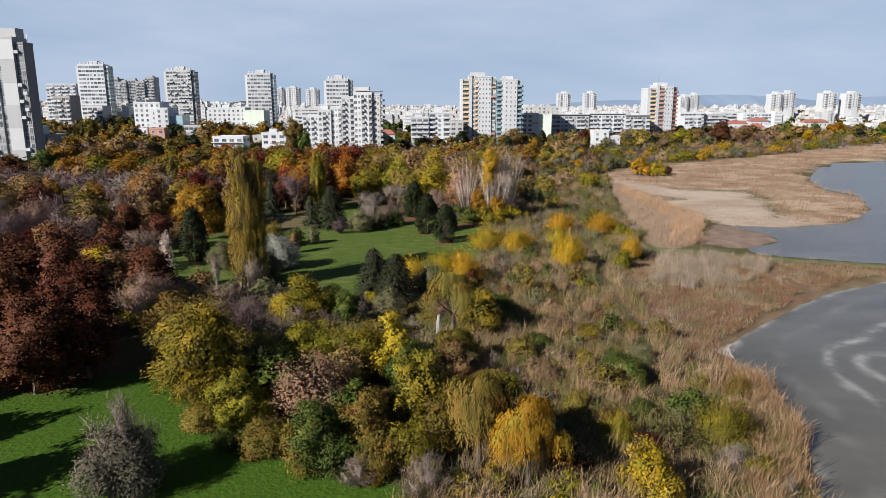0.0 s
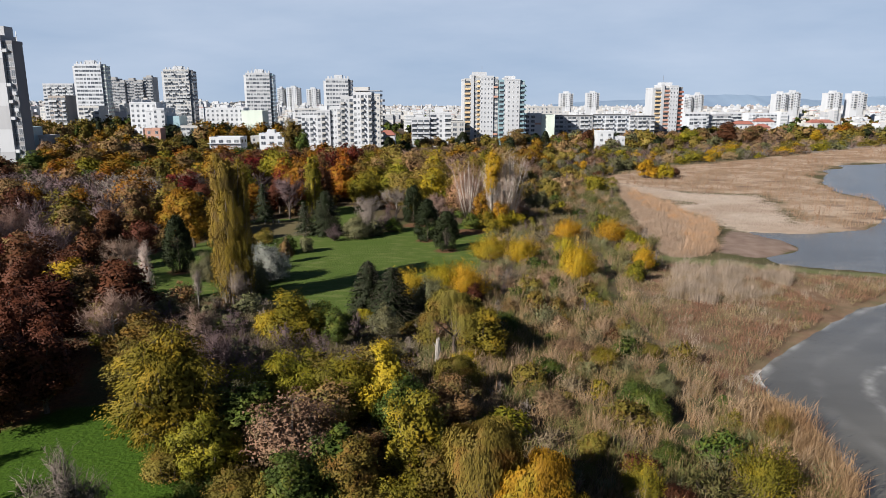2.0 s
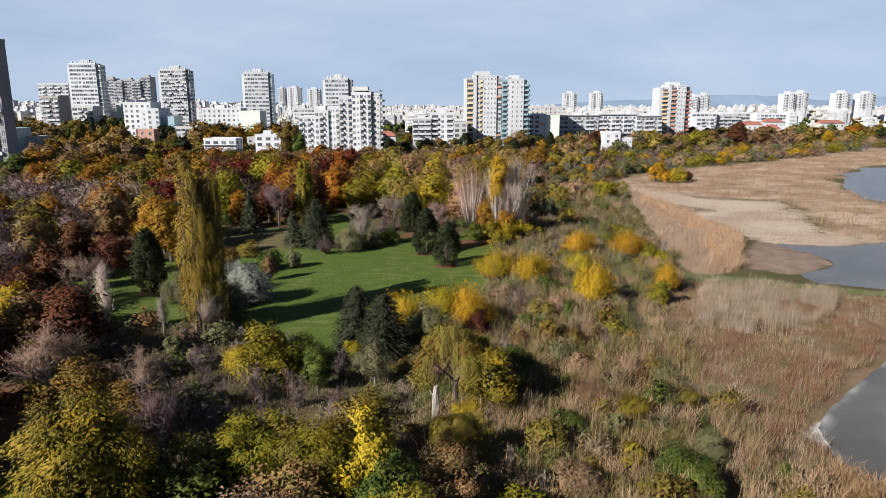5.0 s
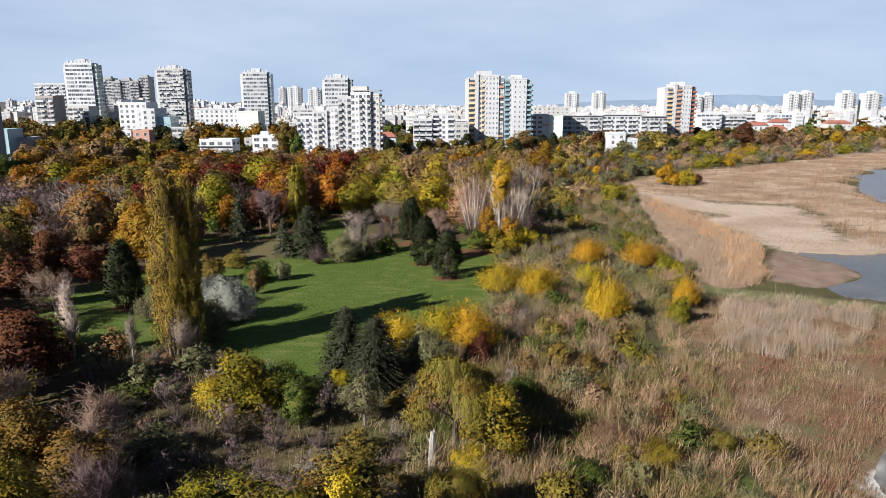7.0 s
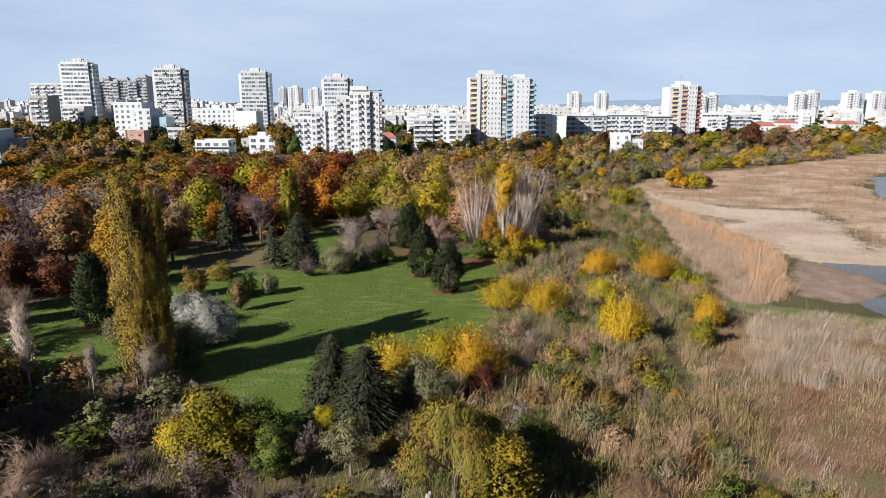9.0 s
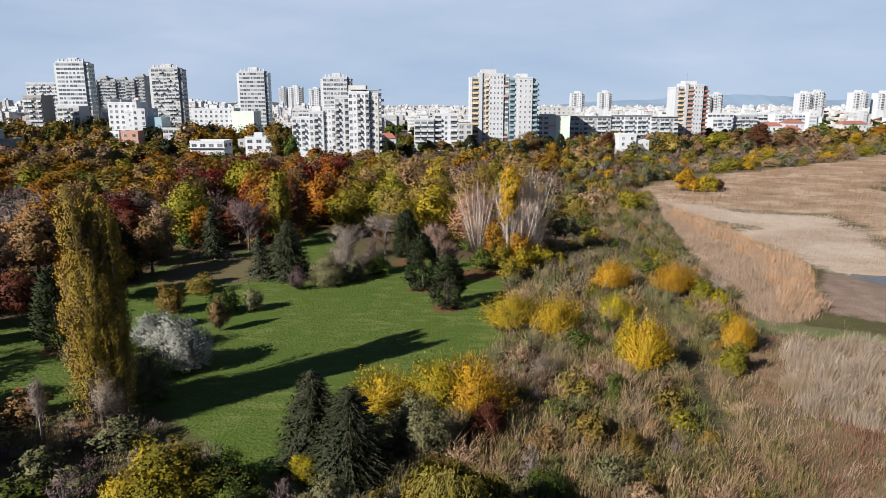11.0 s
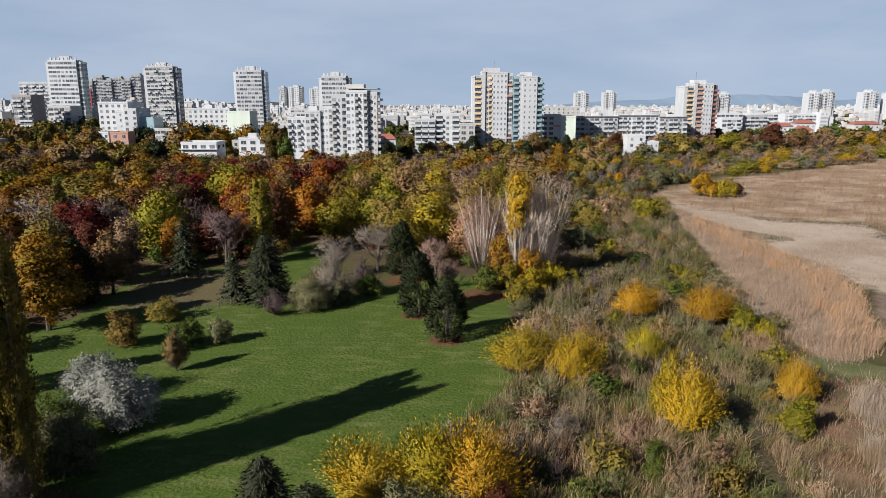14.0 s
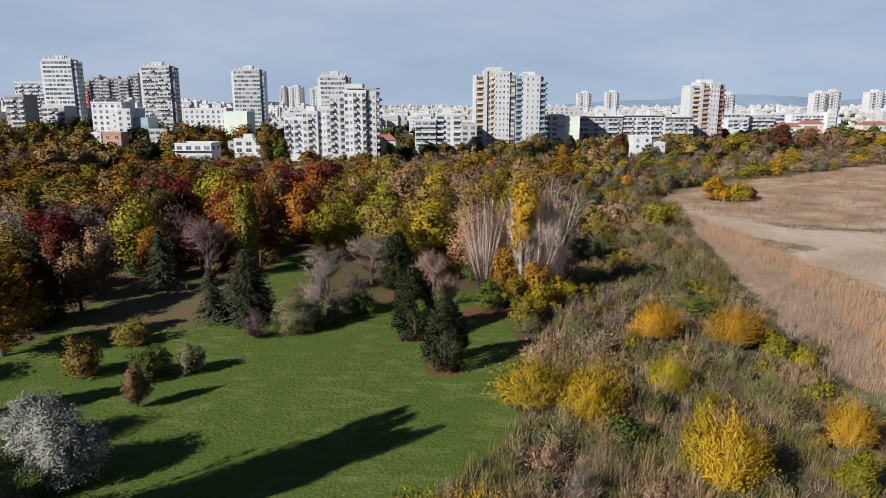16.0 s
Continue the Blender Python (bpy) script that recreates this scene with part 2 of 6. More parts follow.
def ground_material():
    """One sheet of soil; how far lawn, litter, marsh, mud, sand or painted shade cover it is kept on the sheet's
    points.
    """
    m, n, l, bsdf = nodes_of("ground")

    def cover(name):
        a = n.new("ShaderNodeAttribute")
        a.attribute_name = name
        return a.outputs["Fac"]
    fine, mid, wide = noise_of(n, l, 2.2, 6.0), noise_of(n, l, 0.35, 5.0, 0.3, 0.7), noise_of(n, l, 0.06, 4.0, 0.3, 0.7)
    soil = mixed(n, l, mid, (0.055, 0.042, 0.024), (0.105, 0.078, 0.046))
    soil = mixed(n, l, wide, soil, (0.062, 0.064, 0.022))
    lush = mixed(n, l, fine, (0.026, 0.060, 0.003), (0.042, 0.084, 0.006))
    lawn = mixed(n, l, fine, (0.046, 0.080, 0.011), (0.072, 0.112, 0.020))
    lawn = mixed(n, l, mid, lawn, (0.082, 0.118, 0.024))
    blade = noise_of(n, l, 3.2, 7.0, 0.38, 0.62)
    lawn = mixed(n, l, blade, lawn, (0.044, 0.068, 0.010))
    streak = noise_of(n, l, 0.30, 6.0, 0.5, 0.72, stretch=(1.0, 2.6, 1))
    lawn = mixed(n, l, streak, lawn, (0.110, 0.128, 0.040))
    lawn = mixed(n, l, noise_of(n, l, 0.09, 5.0, 0.45, 0.7), lawn, (0.052, 0.086, 0.013))
    verge = mixed(n, l, mid, (0.130, 0.122, 0.062), (0.085, 0.098, 0.036))
    dry = mixed(n, l, fine, (0.085, 0.076, 0.032), (0.115, 0.090, 0.050))
    litter = mixed(n, l, fine, (0.135, 0.070, 0.034), (0.075, 0.040, 0.022))
    marsh = mixed(n, l, mid, (0.110, 0.066, 0.042), (0.190, 0.130, 0.084))
    marsh = mixed(n, l, noise_of(n, l, 0.16, 5.0, 0.46, 0.64), marsh, (0.100, 0.090, 0.046))
    pale_tint = noise_of(n, l, 0.045, 6.0, 0.40, 0.62, stretch=(1.0, 1.6, 1))
    mud = mixed(n, l, mid, (0.150, 0.104, 0.082), (0.215, 0.160, 0.130))
    straw = mixed(n, l, mid, (0.22, 0.150, 0.096), (0.30, 0.218, 0.142))
    straw = mixed(n, l, fine, straw, (0.20, 0.140, 0.096))
    straw = mixed(n, l, noise_of(n, l, 0.07, 6.0, 0.42, 0.60), straw, (0.36, 0.280, 0.210))
    straw = mixed(n, l, noise_of(n, l, 0.11, 6.0, 0.54, 0.70, stretch=(1.0, 2.0, 1)), straw, (0.145, 0.098, 0.075))
    pale = mixed(n, l, mid, (0.33, 0.270, 0.215), (0.42, 0.355, 0.290))
    pale = mixed(n, l, pale_tint, pale, (0.27, 0.205, 0.155))
    # wood floor: the shade below the trees is painted into the soil colour
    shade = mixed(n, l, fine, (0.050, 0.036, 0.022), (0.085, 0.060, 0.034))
    # scrub floor, darkened in colour for the deep shade between the plants
    peat = mixed(n, l, fine, (0.046, 0.038, 0.022), (0.088, 0.070, 0.040))
    sand = mixed(n, l, fine, (0.48, 0.45, 0.42), (0.62, 0.60, 0.57))
    town = mixed(n, l, mid, (0.16, 0.15, 0.14), (0.24, 0.22, 0.20))
    edge = noise_of(n, l, 0.7, 5.0, 0.2, 0.8)
    c = soil
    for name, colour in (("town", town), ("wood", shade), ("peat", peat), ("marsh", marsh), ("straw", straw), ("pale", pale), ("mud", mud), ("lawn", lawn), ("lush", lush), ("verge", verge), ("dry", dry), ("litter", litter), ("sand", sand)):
        a, s, r = n.new("ShaderNodeMath"), n.new("ShaderNodeMath"), n.new("ShaderNodeMapRange")
        a.operation = s.operation = "MULTIPLY_ADD"
        a.inputs[1].default_value, a.inputs[2].default_value = 0.5, -0.25
        l.new(edge, a.inputs[0])
        s.inputs[1].default_value = 1.0
        l.new(cover(name), s.inputs[0])
        l.new(a.outputs[0], s.inputs[2])
        r.inputs["From Min"].default_value, r.inputs["From Max"].default_value = 0.3, 0.7
        l.new(s.outputs[0], r.inputs["Value"])
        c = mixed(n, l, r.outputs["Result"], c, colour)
    l.new(c, bsdf.inputs["Base Color"])
    bsdf.inputs["Roughness"].default_value = 0.95
    bsdf.inputs["Specular IOR Level"].default_value = 0.15
    rough_grass = n.new("ShaderNodeMath")
    rough_grass.operation = "ADD"
    l.new(fine, rough_grass.inputs[0])
    l.new(blade, rough_grass.inputs[1])
    bumped(n, l, bsdf, rough_grass.outputs[0], 0.4, 0.07)
    return m


GROUND = ground_material()


def water_material(name, deep, silt, foam):
    """Shallow silty water with wind streaks and drifts of foam."""
    m, n, l, bsdf = nodes_of(name)
    f = noise_of(n, l, 0.05, 5.0, 0.35, 0.7, stretch=(1.0, 2.2, 1))
    c = mixed(n, l, f, deep, silt)
    drift = n.new("ShaderNodeAttribute")
    drift.attribute_name = "foam"
    k = n.new("ShaderNodeMath")
    k.operation = "MULTIPLY"
    g = noise_of(n, l, 0.22, 6.0, 0.40, 0.66)
    r = n.new("ShaderNodeMath")
    r.operation = "MULTIPLY"
    r.inputs[1].default_value = foam
    l.new(drift.outputs["Fac"], r.inputs[0])
    l.new(r.outputs[0], k.inputs[0])
    l.new(g, k.inputs[1])
    c = mixed(n, l, k.outputs[0], c, (0.62, 0.62, 0.60))
    l.new(c, bsdf.inputs["Base Color"])
    bsdf.inputs["Roughness"].default_value = 0.22
    bsdf.inputs["IOR"].default_value = 1.33
    bumped(n, l, bsdf, noise_of(n, l, 2.5, 3.0, 0.2, 0.8, stretch=(1, 2, 1)), 0.25, 0.05)
    return m


WATER = water_material("lake_water", (0.080, 0.077, 0.068), (0.118, 0.114, 0.102), 0.50)

# ---------------------------------------------------------------- mesh helpers
def mesh_from(name, groups):
    """A mesh of loose triangles and quads. groups: (faces x corners x 3, material index[, the way each face is turned for shading])."""
    me = bpy.data.meshes.new(name)
    groups = [(np.array(g[0], np.float32), *g[1:]) for g in groups if len(g[0])]
    way = []
    for g in groups:
        v = g[0]
        flat = unit(np.cross(v[:, 1] - v[:, 0], v[:, 2] - v[:, 0]))
        if len(g) > 2:                                  # leaves shade as the mass of the crown does, not each for itself
            back = (flat * g[2]).sum(1) < 0
            v[back] = v[back][:, ::-1]
            flat = np.where(back[:, None], -flat, flat)
            flat = unit((g[3] if len(g) > 3 else 0.45) * flat + unit(np.asarray(g[2])))
        way.append(np.repeat(flat, v.shape[1], 0))
    co = np.concatenate([g[0].reshape(-1, 3) for g in groups])
    start = np.concatenate([np.full(len(g[0]), g[0].shape[1]) for g in groups])
    index = np.concatenate([np.full(len(g[0]), g[1]) for g in groups])
    me.vertices.add(len(co))
    me.vertices.foreach_set("co", co.ravel())
    me.loops.add(len(co))
    me.loops.foreach_set("vertex_index", np.arange(len(co), dtype=np.int32))
    me.polygons.add(len(start))
    me.polygons.foreach_set("loop_start", (np.cumsum(start) - start).astype(np.int32))
    me.polygons.foreach_set("material_index", index.astype(np.int32))
    me.update(calc_edges=True)
    if any(len(g) > 2 for g in groups):
        me.polygons.foreach_set("use_smooth", np.ones(len(start), bool))
        me.normals_split_custom_set(np.concatenate(way).tolist())
    return me


def part(name, me, parent, material=None, label=""):
    """Links a mesh as one part under a thing or a part."""
    ob = new(name, me)
    ob.parent = parent
    if material:
        if not me.materials:
            me.materials.append(material)
        ob.material_slots[0].link = "OBJECT"
        ob.material_slots[0].material = material
    return tagged(ob, label)


def thing(name, m, label, category, group="", kind=""):
    ob = new(name)
    ob.matrix_world = m
    ob.empty_display_size = 0.5
    return tagged(ob, label, category, group, kind)


def unit(v):
    return v / np.maximum(np.linalg.norm(v, axis=-1, keepdims=True), 1e-9)


def tube(p, q, r0, r1, n=5):
    """Quads of tapered tubes from p to q, both arrays of points."""
    p, q = np.atleast_2d(p).astype(float), np.atleast_2d(q).astype(float)
    r0, r1 = np.broadcast_to(r0, len(p))[:, None], np.broadcast_to(r1, len(p))[:, None]
    d = unit(q - p)
    s = unit(np.cross(d, np.where(np.abs(d[:, 2:]) > 0.9, [[1.0, 0, 0]], [[0, 0, 1.0]])))
    u = np.cross(d, s)
    out = []
    for i in range(n):
        a, b = 2 * math.pi * i / n, 2 * math.pi * (i + 1) / n
        ca, cb = s * math.cos(a) + u * math.sin(a), s * math.cos(b) + u * math.sin(b)
        out.append(np.stack([p + ca * r0, p + cb * r0, q + cb * r1, q + ca * r1], 1))
    return np.concatenate(out)


def kites(rng, c, along, size, aspect):
    """Pointed leaves at the points c, pointing along, with a random turn about that."""
    n = len(c)
    t = unit(along)
    b = unit(np.cross(t, rng.normal(size=(n, 3))))
    size = np.broadcast_to(size, n)[:, None]
    return np.stack([c - t * size * 0.4 + b * size * aspect * 0.5, c + t * size * 0.6, c - t * size * 0.4 - b * size * aspect * 0.5], 1)


def leaves(rng, c, out, size, aspect, droop=0.0, jitter=0.75):
    """Leaves at c that lie roughly across the way out of the crown, as leaves turned to the light do."""
    n = len(c)
    face = unit(out + rng.normal(size=(n, 3)) * (jitter + 0.35))
    along = np.cross(face, rng.normal(size=(n, 3)))
    if droop:
        along = unit(along) * 0.5 + unit(out * [1, 1, 0.2] + [0, 0, -droop])
    t = unit(along)
    b = unit(np.cross(face, t))
    size = (np.broadcast_to(size, n) * rng.uniform(0.65, 1.35, n))[:, None]
    return np.stack([c - t * size * 0.4 + b * size * aspect * 0.5, c + t * size * 0.6, c - t * size * 0.4 - b * size * aspect * 0.5], 1)


def ribbons(p, q, w0, w1, rng):
    """Thin flat twigs from p to q, pointed if w1 is nothing."""
    d = unit(q - p)
    s = unit(np.cross(d, rng.normal(size=d.shape)))
    if np.isscalar(w1) and w1 == 0:
        return np.stack([p - s * w0 / 2, p + s * w0 / 2, q], 1)
    w0, w1 = np.broadcast_to(w0, len(p))[:, None], np.broadcast_to(w1, len(p))[:, None]
    return np.stack([p - s * w0 / 2, p + s * w0 / 2, q + s * w1 / 2, q - s * w1 / 2], 1)


# ---------------------------------------------------------------- plants: each function gives (trunk mesh, crown mesh) of a plant 10 m high and wide
def ball_points(rng, n, inner=0.0):
    d = unit(rng.normal(size=(n, 3)))
    return d * (inner + (1 - inner) * rng.random((n, 1)) ** (1 / 3))


def broadleaf(seed, n, leaf, clear=0.25, lumps=13, aspect=0.62, droop=0.0, wide=7.0, jitter=0.75, core=0.12, lump=(0.18, 0.40), flat=0.45):
    """An uneven crown: boughs of several sizes, each a cluster of sprays of leaves, with dark gaps between them."""
    rng = np.random.default_rng(seed)
    mid, rad = np.array([0, 0, 10 * (1 + clear) / 2]), np.array([wide / 2, wide / 2, 5 * (1 - clear)])
    way = unit(rng.normal(size=(lumps, 3)))
    if clear < 0.1:                                                # boughs down to the ground
        way[:lumps // 3, 2] = -np.abs(way[:lumps // 3, 2]) - 0.25
        way = unit(way)
    lobe = unit(rng.normal(size=(4, 3)) + [0, 0, 0.2])                           # the crown swells towards some sides and lags on others
    swell = np.where(way[:, 2] < -0.1, 0.95, 0.62 + 0.50 * np.max(way @ lobe.T, 1))
    c = way * rng.uniform(0.40, 0.88, (lumps, 1)) * swell[:, None] * rad + mid
    c[0] = mid + [0.3, -0.2, rad[2] * 0.74]
    r = rng.uniform(*lump, lumps) * wide / 2
    per = 22
    sprays = unit(rng.normal(size=(lumps * per, 3)) + [0, 0, 0.15])
    reach = rng.uniform(0.70, 1.12, lumps * per)
    size = np.repeat(r, per)
    w = size ** 2 * reach
    pick = rng.choice(lumps * per, n, p=w / w.sum())
    heart = np.repeat(c, per, 0)[pick] + sprays[pick] * (size * reach)[pick][:, None]
    pos = heart + rng.normal(size=(n, 3)) * (0.27 * size[pick])[:, None] * [1, 1, 0.8] - sprays[pick] * (np.abs(rng.normal(0, 0.18, n)) * size[pick])[:, None]
    pos[:, 2] = np.clip(pos[:, 2], 0.12, 10.2)
    out = unit(sprays[pick] + 0.8 * unit((pos - mid) / rad) + [0, 0, 0.12])
    inner = ball_points(rng, int(n * core)) * rad * [0.62, 0.62, 0.72] + mid
    crown = [leaves(rng, pos, out, leaf, aspect, droop, jitter), leaves(rng, inner, unit(inner - mid), leaf * 1.6, 0.9)]
    top = np.array([[0, 0, 10 * (0.3 + 0.45 * clear)]])
    stem = [tube(np.array([[0, 0, -0.3]]), top, 0.24, 0.16, 7)]
    lo = np.array([0, 0, 1.0]) * rng.uniform(0.35, 1.0, (lumps, 1)) * top
    bend = (lo + c) / 2 + [0, 0, -0.3] + rng.normal(size=(lumps, 3)) * 0.2
    stem += [tube(lo, bend, 0.11, 0.07, 4), tube(bend, c, 0.07, 0.02, 4)]
    k = rng.integers(0, lumps * per, lumps * 5)
    a = np.repeat(c, per, 0)[k]
    stem.append(ribbons(a, a + sprays[k] * (size * reach)[k][:, None], 0.05, 0.02, rng))
    return mesh_from("trunk", [(s, 0) for s in stem]), mesh_from("crown", [(crown[0], 0, out, flat), (crown[1], 0, unit(inner - mid), flat)])


def naked(seed, n, width, spread=3.6, rise=0.55, clear=0.2, limbs=11, dome=False, low=0.2, stout=1.0):
    """A tree that has shed its leaves: trunk, limbs, boughs and a haze of twigs."""
    rng = np.random.default_rng(seed)
    h = rng.uniform(clear, 0.75, limbs) * 10
    ang = np.arange(limbs) * 2.4 + rng.normal(0, 0.3, limbs)
    reach = spread * rng.uniform(0.6, 1.0, limbs) * (1.15 - h / 12)
    p0 = np.stack([0.02 * h, 0.015 * h, h], 1)
    p1 = p0 + np.stack([np.cos(ang) * reach, np.sin(ang) * reach, (9.7 - h) * rise * rng.uniform(0.7, 1.25, limbs)], 1)
    p1[:, 2] = np.minimum(p1[:, 2], 9.4)
    if dome:                                         # stems from the ground that end on a rounded outline
        p0 = np.stack([0.2 * np.cos(ang), 0.2 * np.sin(ang), rng.uniform(0.0, 1.0, limbs) * max(1.2, 10 * clear)], 1)
        el = rng.uniform(low, 1.5, limbs)
        far = rng.uniform(0.7, 1.0, limbs)
        p1 = np.stack([np.cos(ang) * np.cos(el) * spread * far, np.sin(ang) * np.cos(el) * spread * far, 9.2 * np.sin(el) * far], 1)
        p1[:, 2] = np.maximum(p1[:, 2], np.minimum(p0[:, 2] + 1.2, 9.0))
    pm = (p0 + p1) / 2 + [0, 0, -0.25]
    top = np.array([[0.25, 0.2, 9.2]])
    thin = stout * (11 / limbs) ** 0.6
    stem = [tube(np.array([[0, 0, -0.3]]), np.array([[0.1, 0.08, 5.0]]), 0.20, 0.12, 7), tube(np.array([[0.1, 0.08, 5.0]]), top, 0.12, 0.02, 5),
            tube(p0, pm, 0.085 * thin, 0.055 * thin, 4), tube(pm, p1, 0.055 * thin, 0.015, 4)]
    a, b = np.concatenate([p0, pm, np.array([[0.1, 0.08, 5.0]])]), np.concatenate([pm, p1, top])
    m = n // 6
    k = rng.integers(0, len(a), m)
    f = rng.uniform(0.2, 1.0, (m, 1))
    s0 = a[k] + (b[k] - a[k]) * f
    s1 = s0 + unit(unit(b[k] - a[k]) * 0.7 + rng.normal(size=(m, 3)) * 0.6 + [0, 0, 0.45]) * rng.uniform(0.7, 1.7, (m, 1))
    k = rng.integers(0, m, n)
    f = rng.uniform(0.15, 1.0, (n, 1))
    t0 = s0[k] + (s1[k] - s0[k]) * f
    t1 = t0 + unit(unit(s1[k] - s0[k]) * 0.8 + rng.normal(size=(n, 3)) * 0.6 + [0, 0, 0.4]) * rng.uniform(0.35, 1.0, (n, 1))
    t1[:, 2] = np.clip(t1[:, 2], 0.1, 10.0)
    return (mesh_from("trunk", [(s, 0) for s in stem]),
            mesh_from("crown", [(ribbons(s0, s1, width * 1.5, 0, rng), 0, s1 - [0, 0, 4.5]), (ribbons(t0, t1, width * 1.3, 0, rng), 0, t1 - [0, 0, 4.5])]))


def column(seed, n, leaf, wide, columns=5, ragged=0.3):
    """A Lombardy poplar: upright shoots packed into narrow columns, bare low down."""
    rng = np.random.default_rng(seed)
    ang = np.arange(columns) * 2 * math.pi / columns + rng.normal(0, 0.4, columns)
    off = np.stack([np.cos(ang), np.sin(ang)], 1) * wide * 0.22 * rng.uniform(0.3, 1.15, (columns, 1))
    tops = rng.uniform(0.78, 1.0, columns) * 10
    tops[0] = 10
    shoots = 70 * columns
    k = np.arange(shoots) % columns
    hz = rng.uniform(0.05, 0.97, shoots)
    prof = np.sin(np.clip(hz, 0, 1) ** 0.7 * math.pi * 0.93 + 0.15) ** 0.7
    sa, sr = rng.uniform(0, 2 * math.pi, shoots), wide * 0.27 * prof * rng.uniform(0.45, 1.15, shoots) * rng.uniform(0.55, 1.35, (columns, 12))[k, (hz * 11.9).astype(int)]
    base = np.stack([off[k, 0] + np.cos(sa) * sr, off[k, 1] + np.sin(sa) * sr, hz * tops[k]], 1)
    m = rng.choice(shoots, n, p=(0.25 + hz) / (0.25 + hz).sum())
    keep = rng.random(n) < np.clip(0.35 + 2.0 * (hz[m] - 0.12), 0.3, 1)
    m = m[keep]
    n = len(m)
    rise = rng.uniform(-0.42, 0.42, n)
    g = rng.normal(size=(n, 2)) * 0.085 * wide ** 0.5 * (0.9 - np.abs(rise))[:, None]
    pos = base[m] + np.stack([g[:, 0], g[:, 1], rise], 1)
    pos[:, 2] = np.clip(pos[:, 2], 0.2, 10)
    out = unit(np.stack([pos[:, 0], pos[:, 1], np.full(n, 0.2)], 1))
    along = unit(out * 0.5 + rng.normal(size=(n, 3)) * 0.6 + [0, 0, 0.5])
    crown = kites(rng, pos, along, leaf * rng.uniform(0.7, 1.3, n), 0.7)
    foot = np.stack([off[:, 0] * 0.45, off[:, 1] * 0.45, np.full(columns, -0.1)], 1)
    head = np.stack([off[:, 0], off[:, 1], tops * 0.93], 1)
    stem = [tube(foot, head, 0.10, 0.02, 5), tube(np.array([[0, 0, -0.1]]), np.array([[0, 0, 2.2]]), 0.16, 0.12, 7)]
    b0 = base * [0.6, 0.6, 1] - [0, 0, 0.7]
    b0[:, 2] = np.maximum(b0[:, 2], 0.25)
    stem.append(ribbons(b0, base + [0, 0, 0.5], 0.035, 0.012, rng))
    return mesh_from("trunk", [(s, 0) for s in stem]), mesh_from("crown", [(crown, 0, out + 0.8 * unit(np.stack([pos[:, 0] - off[k[m], 0], pos[:, 1] - off[k[m], 1], 0 * rise], 1)))])


def spruce(seed, tiers, per, leaf, wide, skirt=0.06):
    """A conifer with whorls of drooping boughs."""
    rng = np.random.default_rng(seed)
    boughs = np.repeat(np.linspace(skirt, 0.96, tiers), per)
    nb = len(boughs)
    z = (boughs + rng.normal(0, 0.012, nb)) * 10
    ang = rng.uniform(0, 2 * math.pi, nb)
    reach = (1 - boughs) ** 0.55 * wide / 2 * rng.uniform(0.70, 1.14, nb) + 0.12
    tip = np.stack([np.cos(ang) * reach, np.sin(ang) * reach, z - reach * 0.22], 1)
    root = np.stack([0 * z, 0 * z, z + reach * 0.10], 1)
    steps = 9
    f = np.tile(np.linspace(0.22, 1.0, steps), nb)
    k = np.repeat(np.arange(nb), steps)
    pos = root[k] + (tip[k] - root[k]) * f[:, None] + rng.normal(size=(nb * steps, 3)) * 0.07
    pos[:, 2] -= 0.10 * np.sin(f * math.pi)
    side = rng.choice([-1.0, 1.0], nb * steps)
    along = unit(tip[k] - root[k]) + np.stack([-np.sin(ang[k]), np.cos(ang[k]), np.full(len(k), -0.25)], 1) * (side * 0.8)[:, None] + rng.normal(size=(len(k), 3)) * 0.25
    crown = kites(rng, pos, along, leaf * (0.55 + 0.6 * (1 - f)) * (0.5 + 0.8 * (1 - boughs[k])), 0.5)
    stem = [tube(np.array([[0, 0, -0.3]]), np.array([[0, 0, 9.9]]), 0.16, 0.015, 7), ribbons(root, tip, 0.05, 0.02, rng)]
    return mesh_from("trunk", [(s, 0) for s in stem]), mesh_from("crown", [(crown, 0, unit(pos * [1, 1, 0]) + [0, 0, 0.7] + 0.8 * unit(tip[k] - root[k]))])


def thuja(seed, n, leaf, wide, clear=0.04):
    """A dense dark evergreen with upright sprays and a blunt tip."""
    rng = np.random.default_rng(seed)
    sprays = 150
    hz = rng.uniform(0, 1, sprays) ** 0.9
    ang = rng.uniform(0, 2 * math.pi, sprays)
    prof = (np.sin(np.clip(hz, 0.0, 1) ** 0.55 * math.pi * 0.96 + 0.10)) ** 0.6 * wide / 2
    c = np.stack([np.cos(ang) * prof * 0.82, np.sin(ang) * prof * 0.82, (clear + hz * (0.95 - clear)) * 10], 1) + rng.normal(size=(sprays, 3)) * 0.13
    k = rng.integers(0, sprays, n)
    pos = c[k] + rng.normal(size=(n, 3)) * np.array([0.30, 0.30, 0.36])
    pos[:, 2] = np.clip(pos[:, 2], 0.1, 10)
    out = unit(pos * [1, 1, 0] + [0, 0, 0.6])
    crown = kites(rng, pos, out + rng.normal(size=(n, 3)) * 0.4 + [0, 0, 0.4], leaf * rng.uniform(0.7, 1.3, n), 0.5)
    stem = [tube(np.array([[0, 0, -0.3]]), np.array([[0, 0, 8.5]]), 0.16, 0.03, 7)]
    return mesh_from("trunk", [(s, 0) for s in stem]), mesh_from("crown", [(crown, 0, out + 1.2 * (pos - c[k]))])


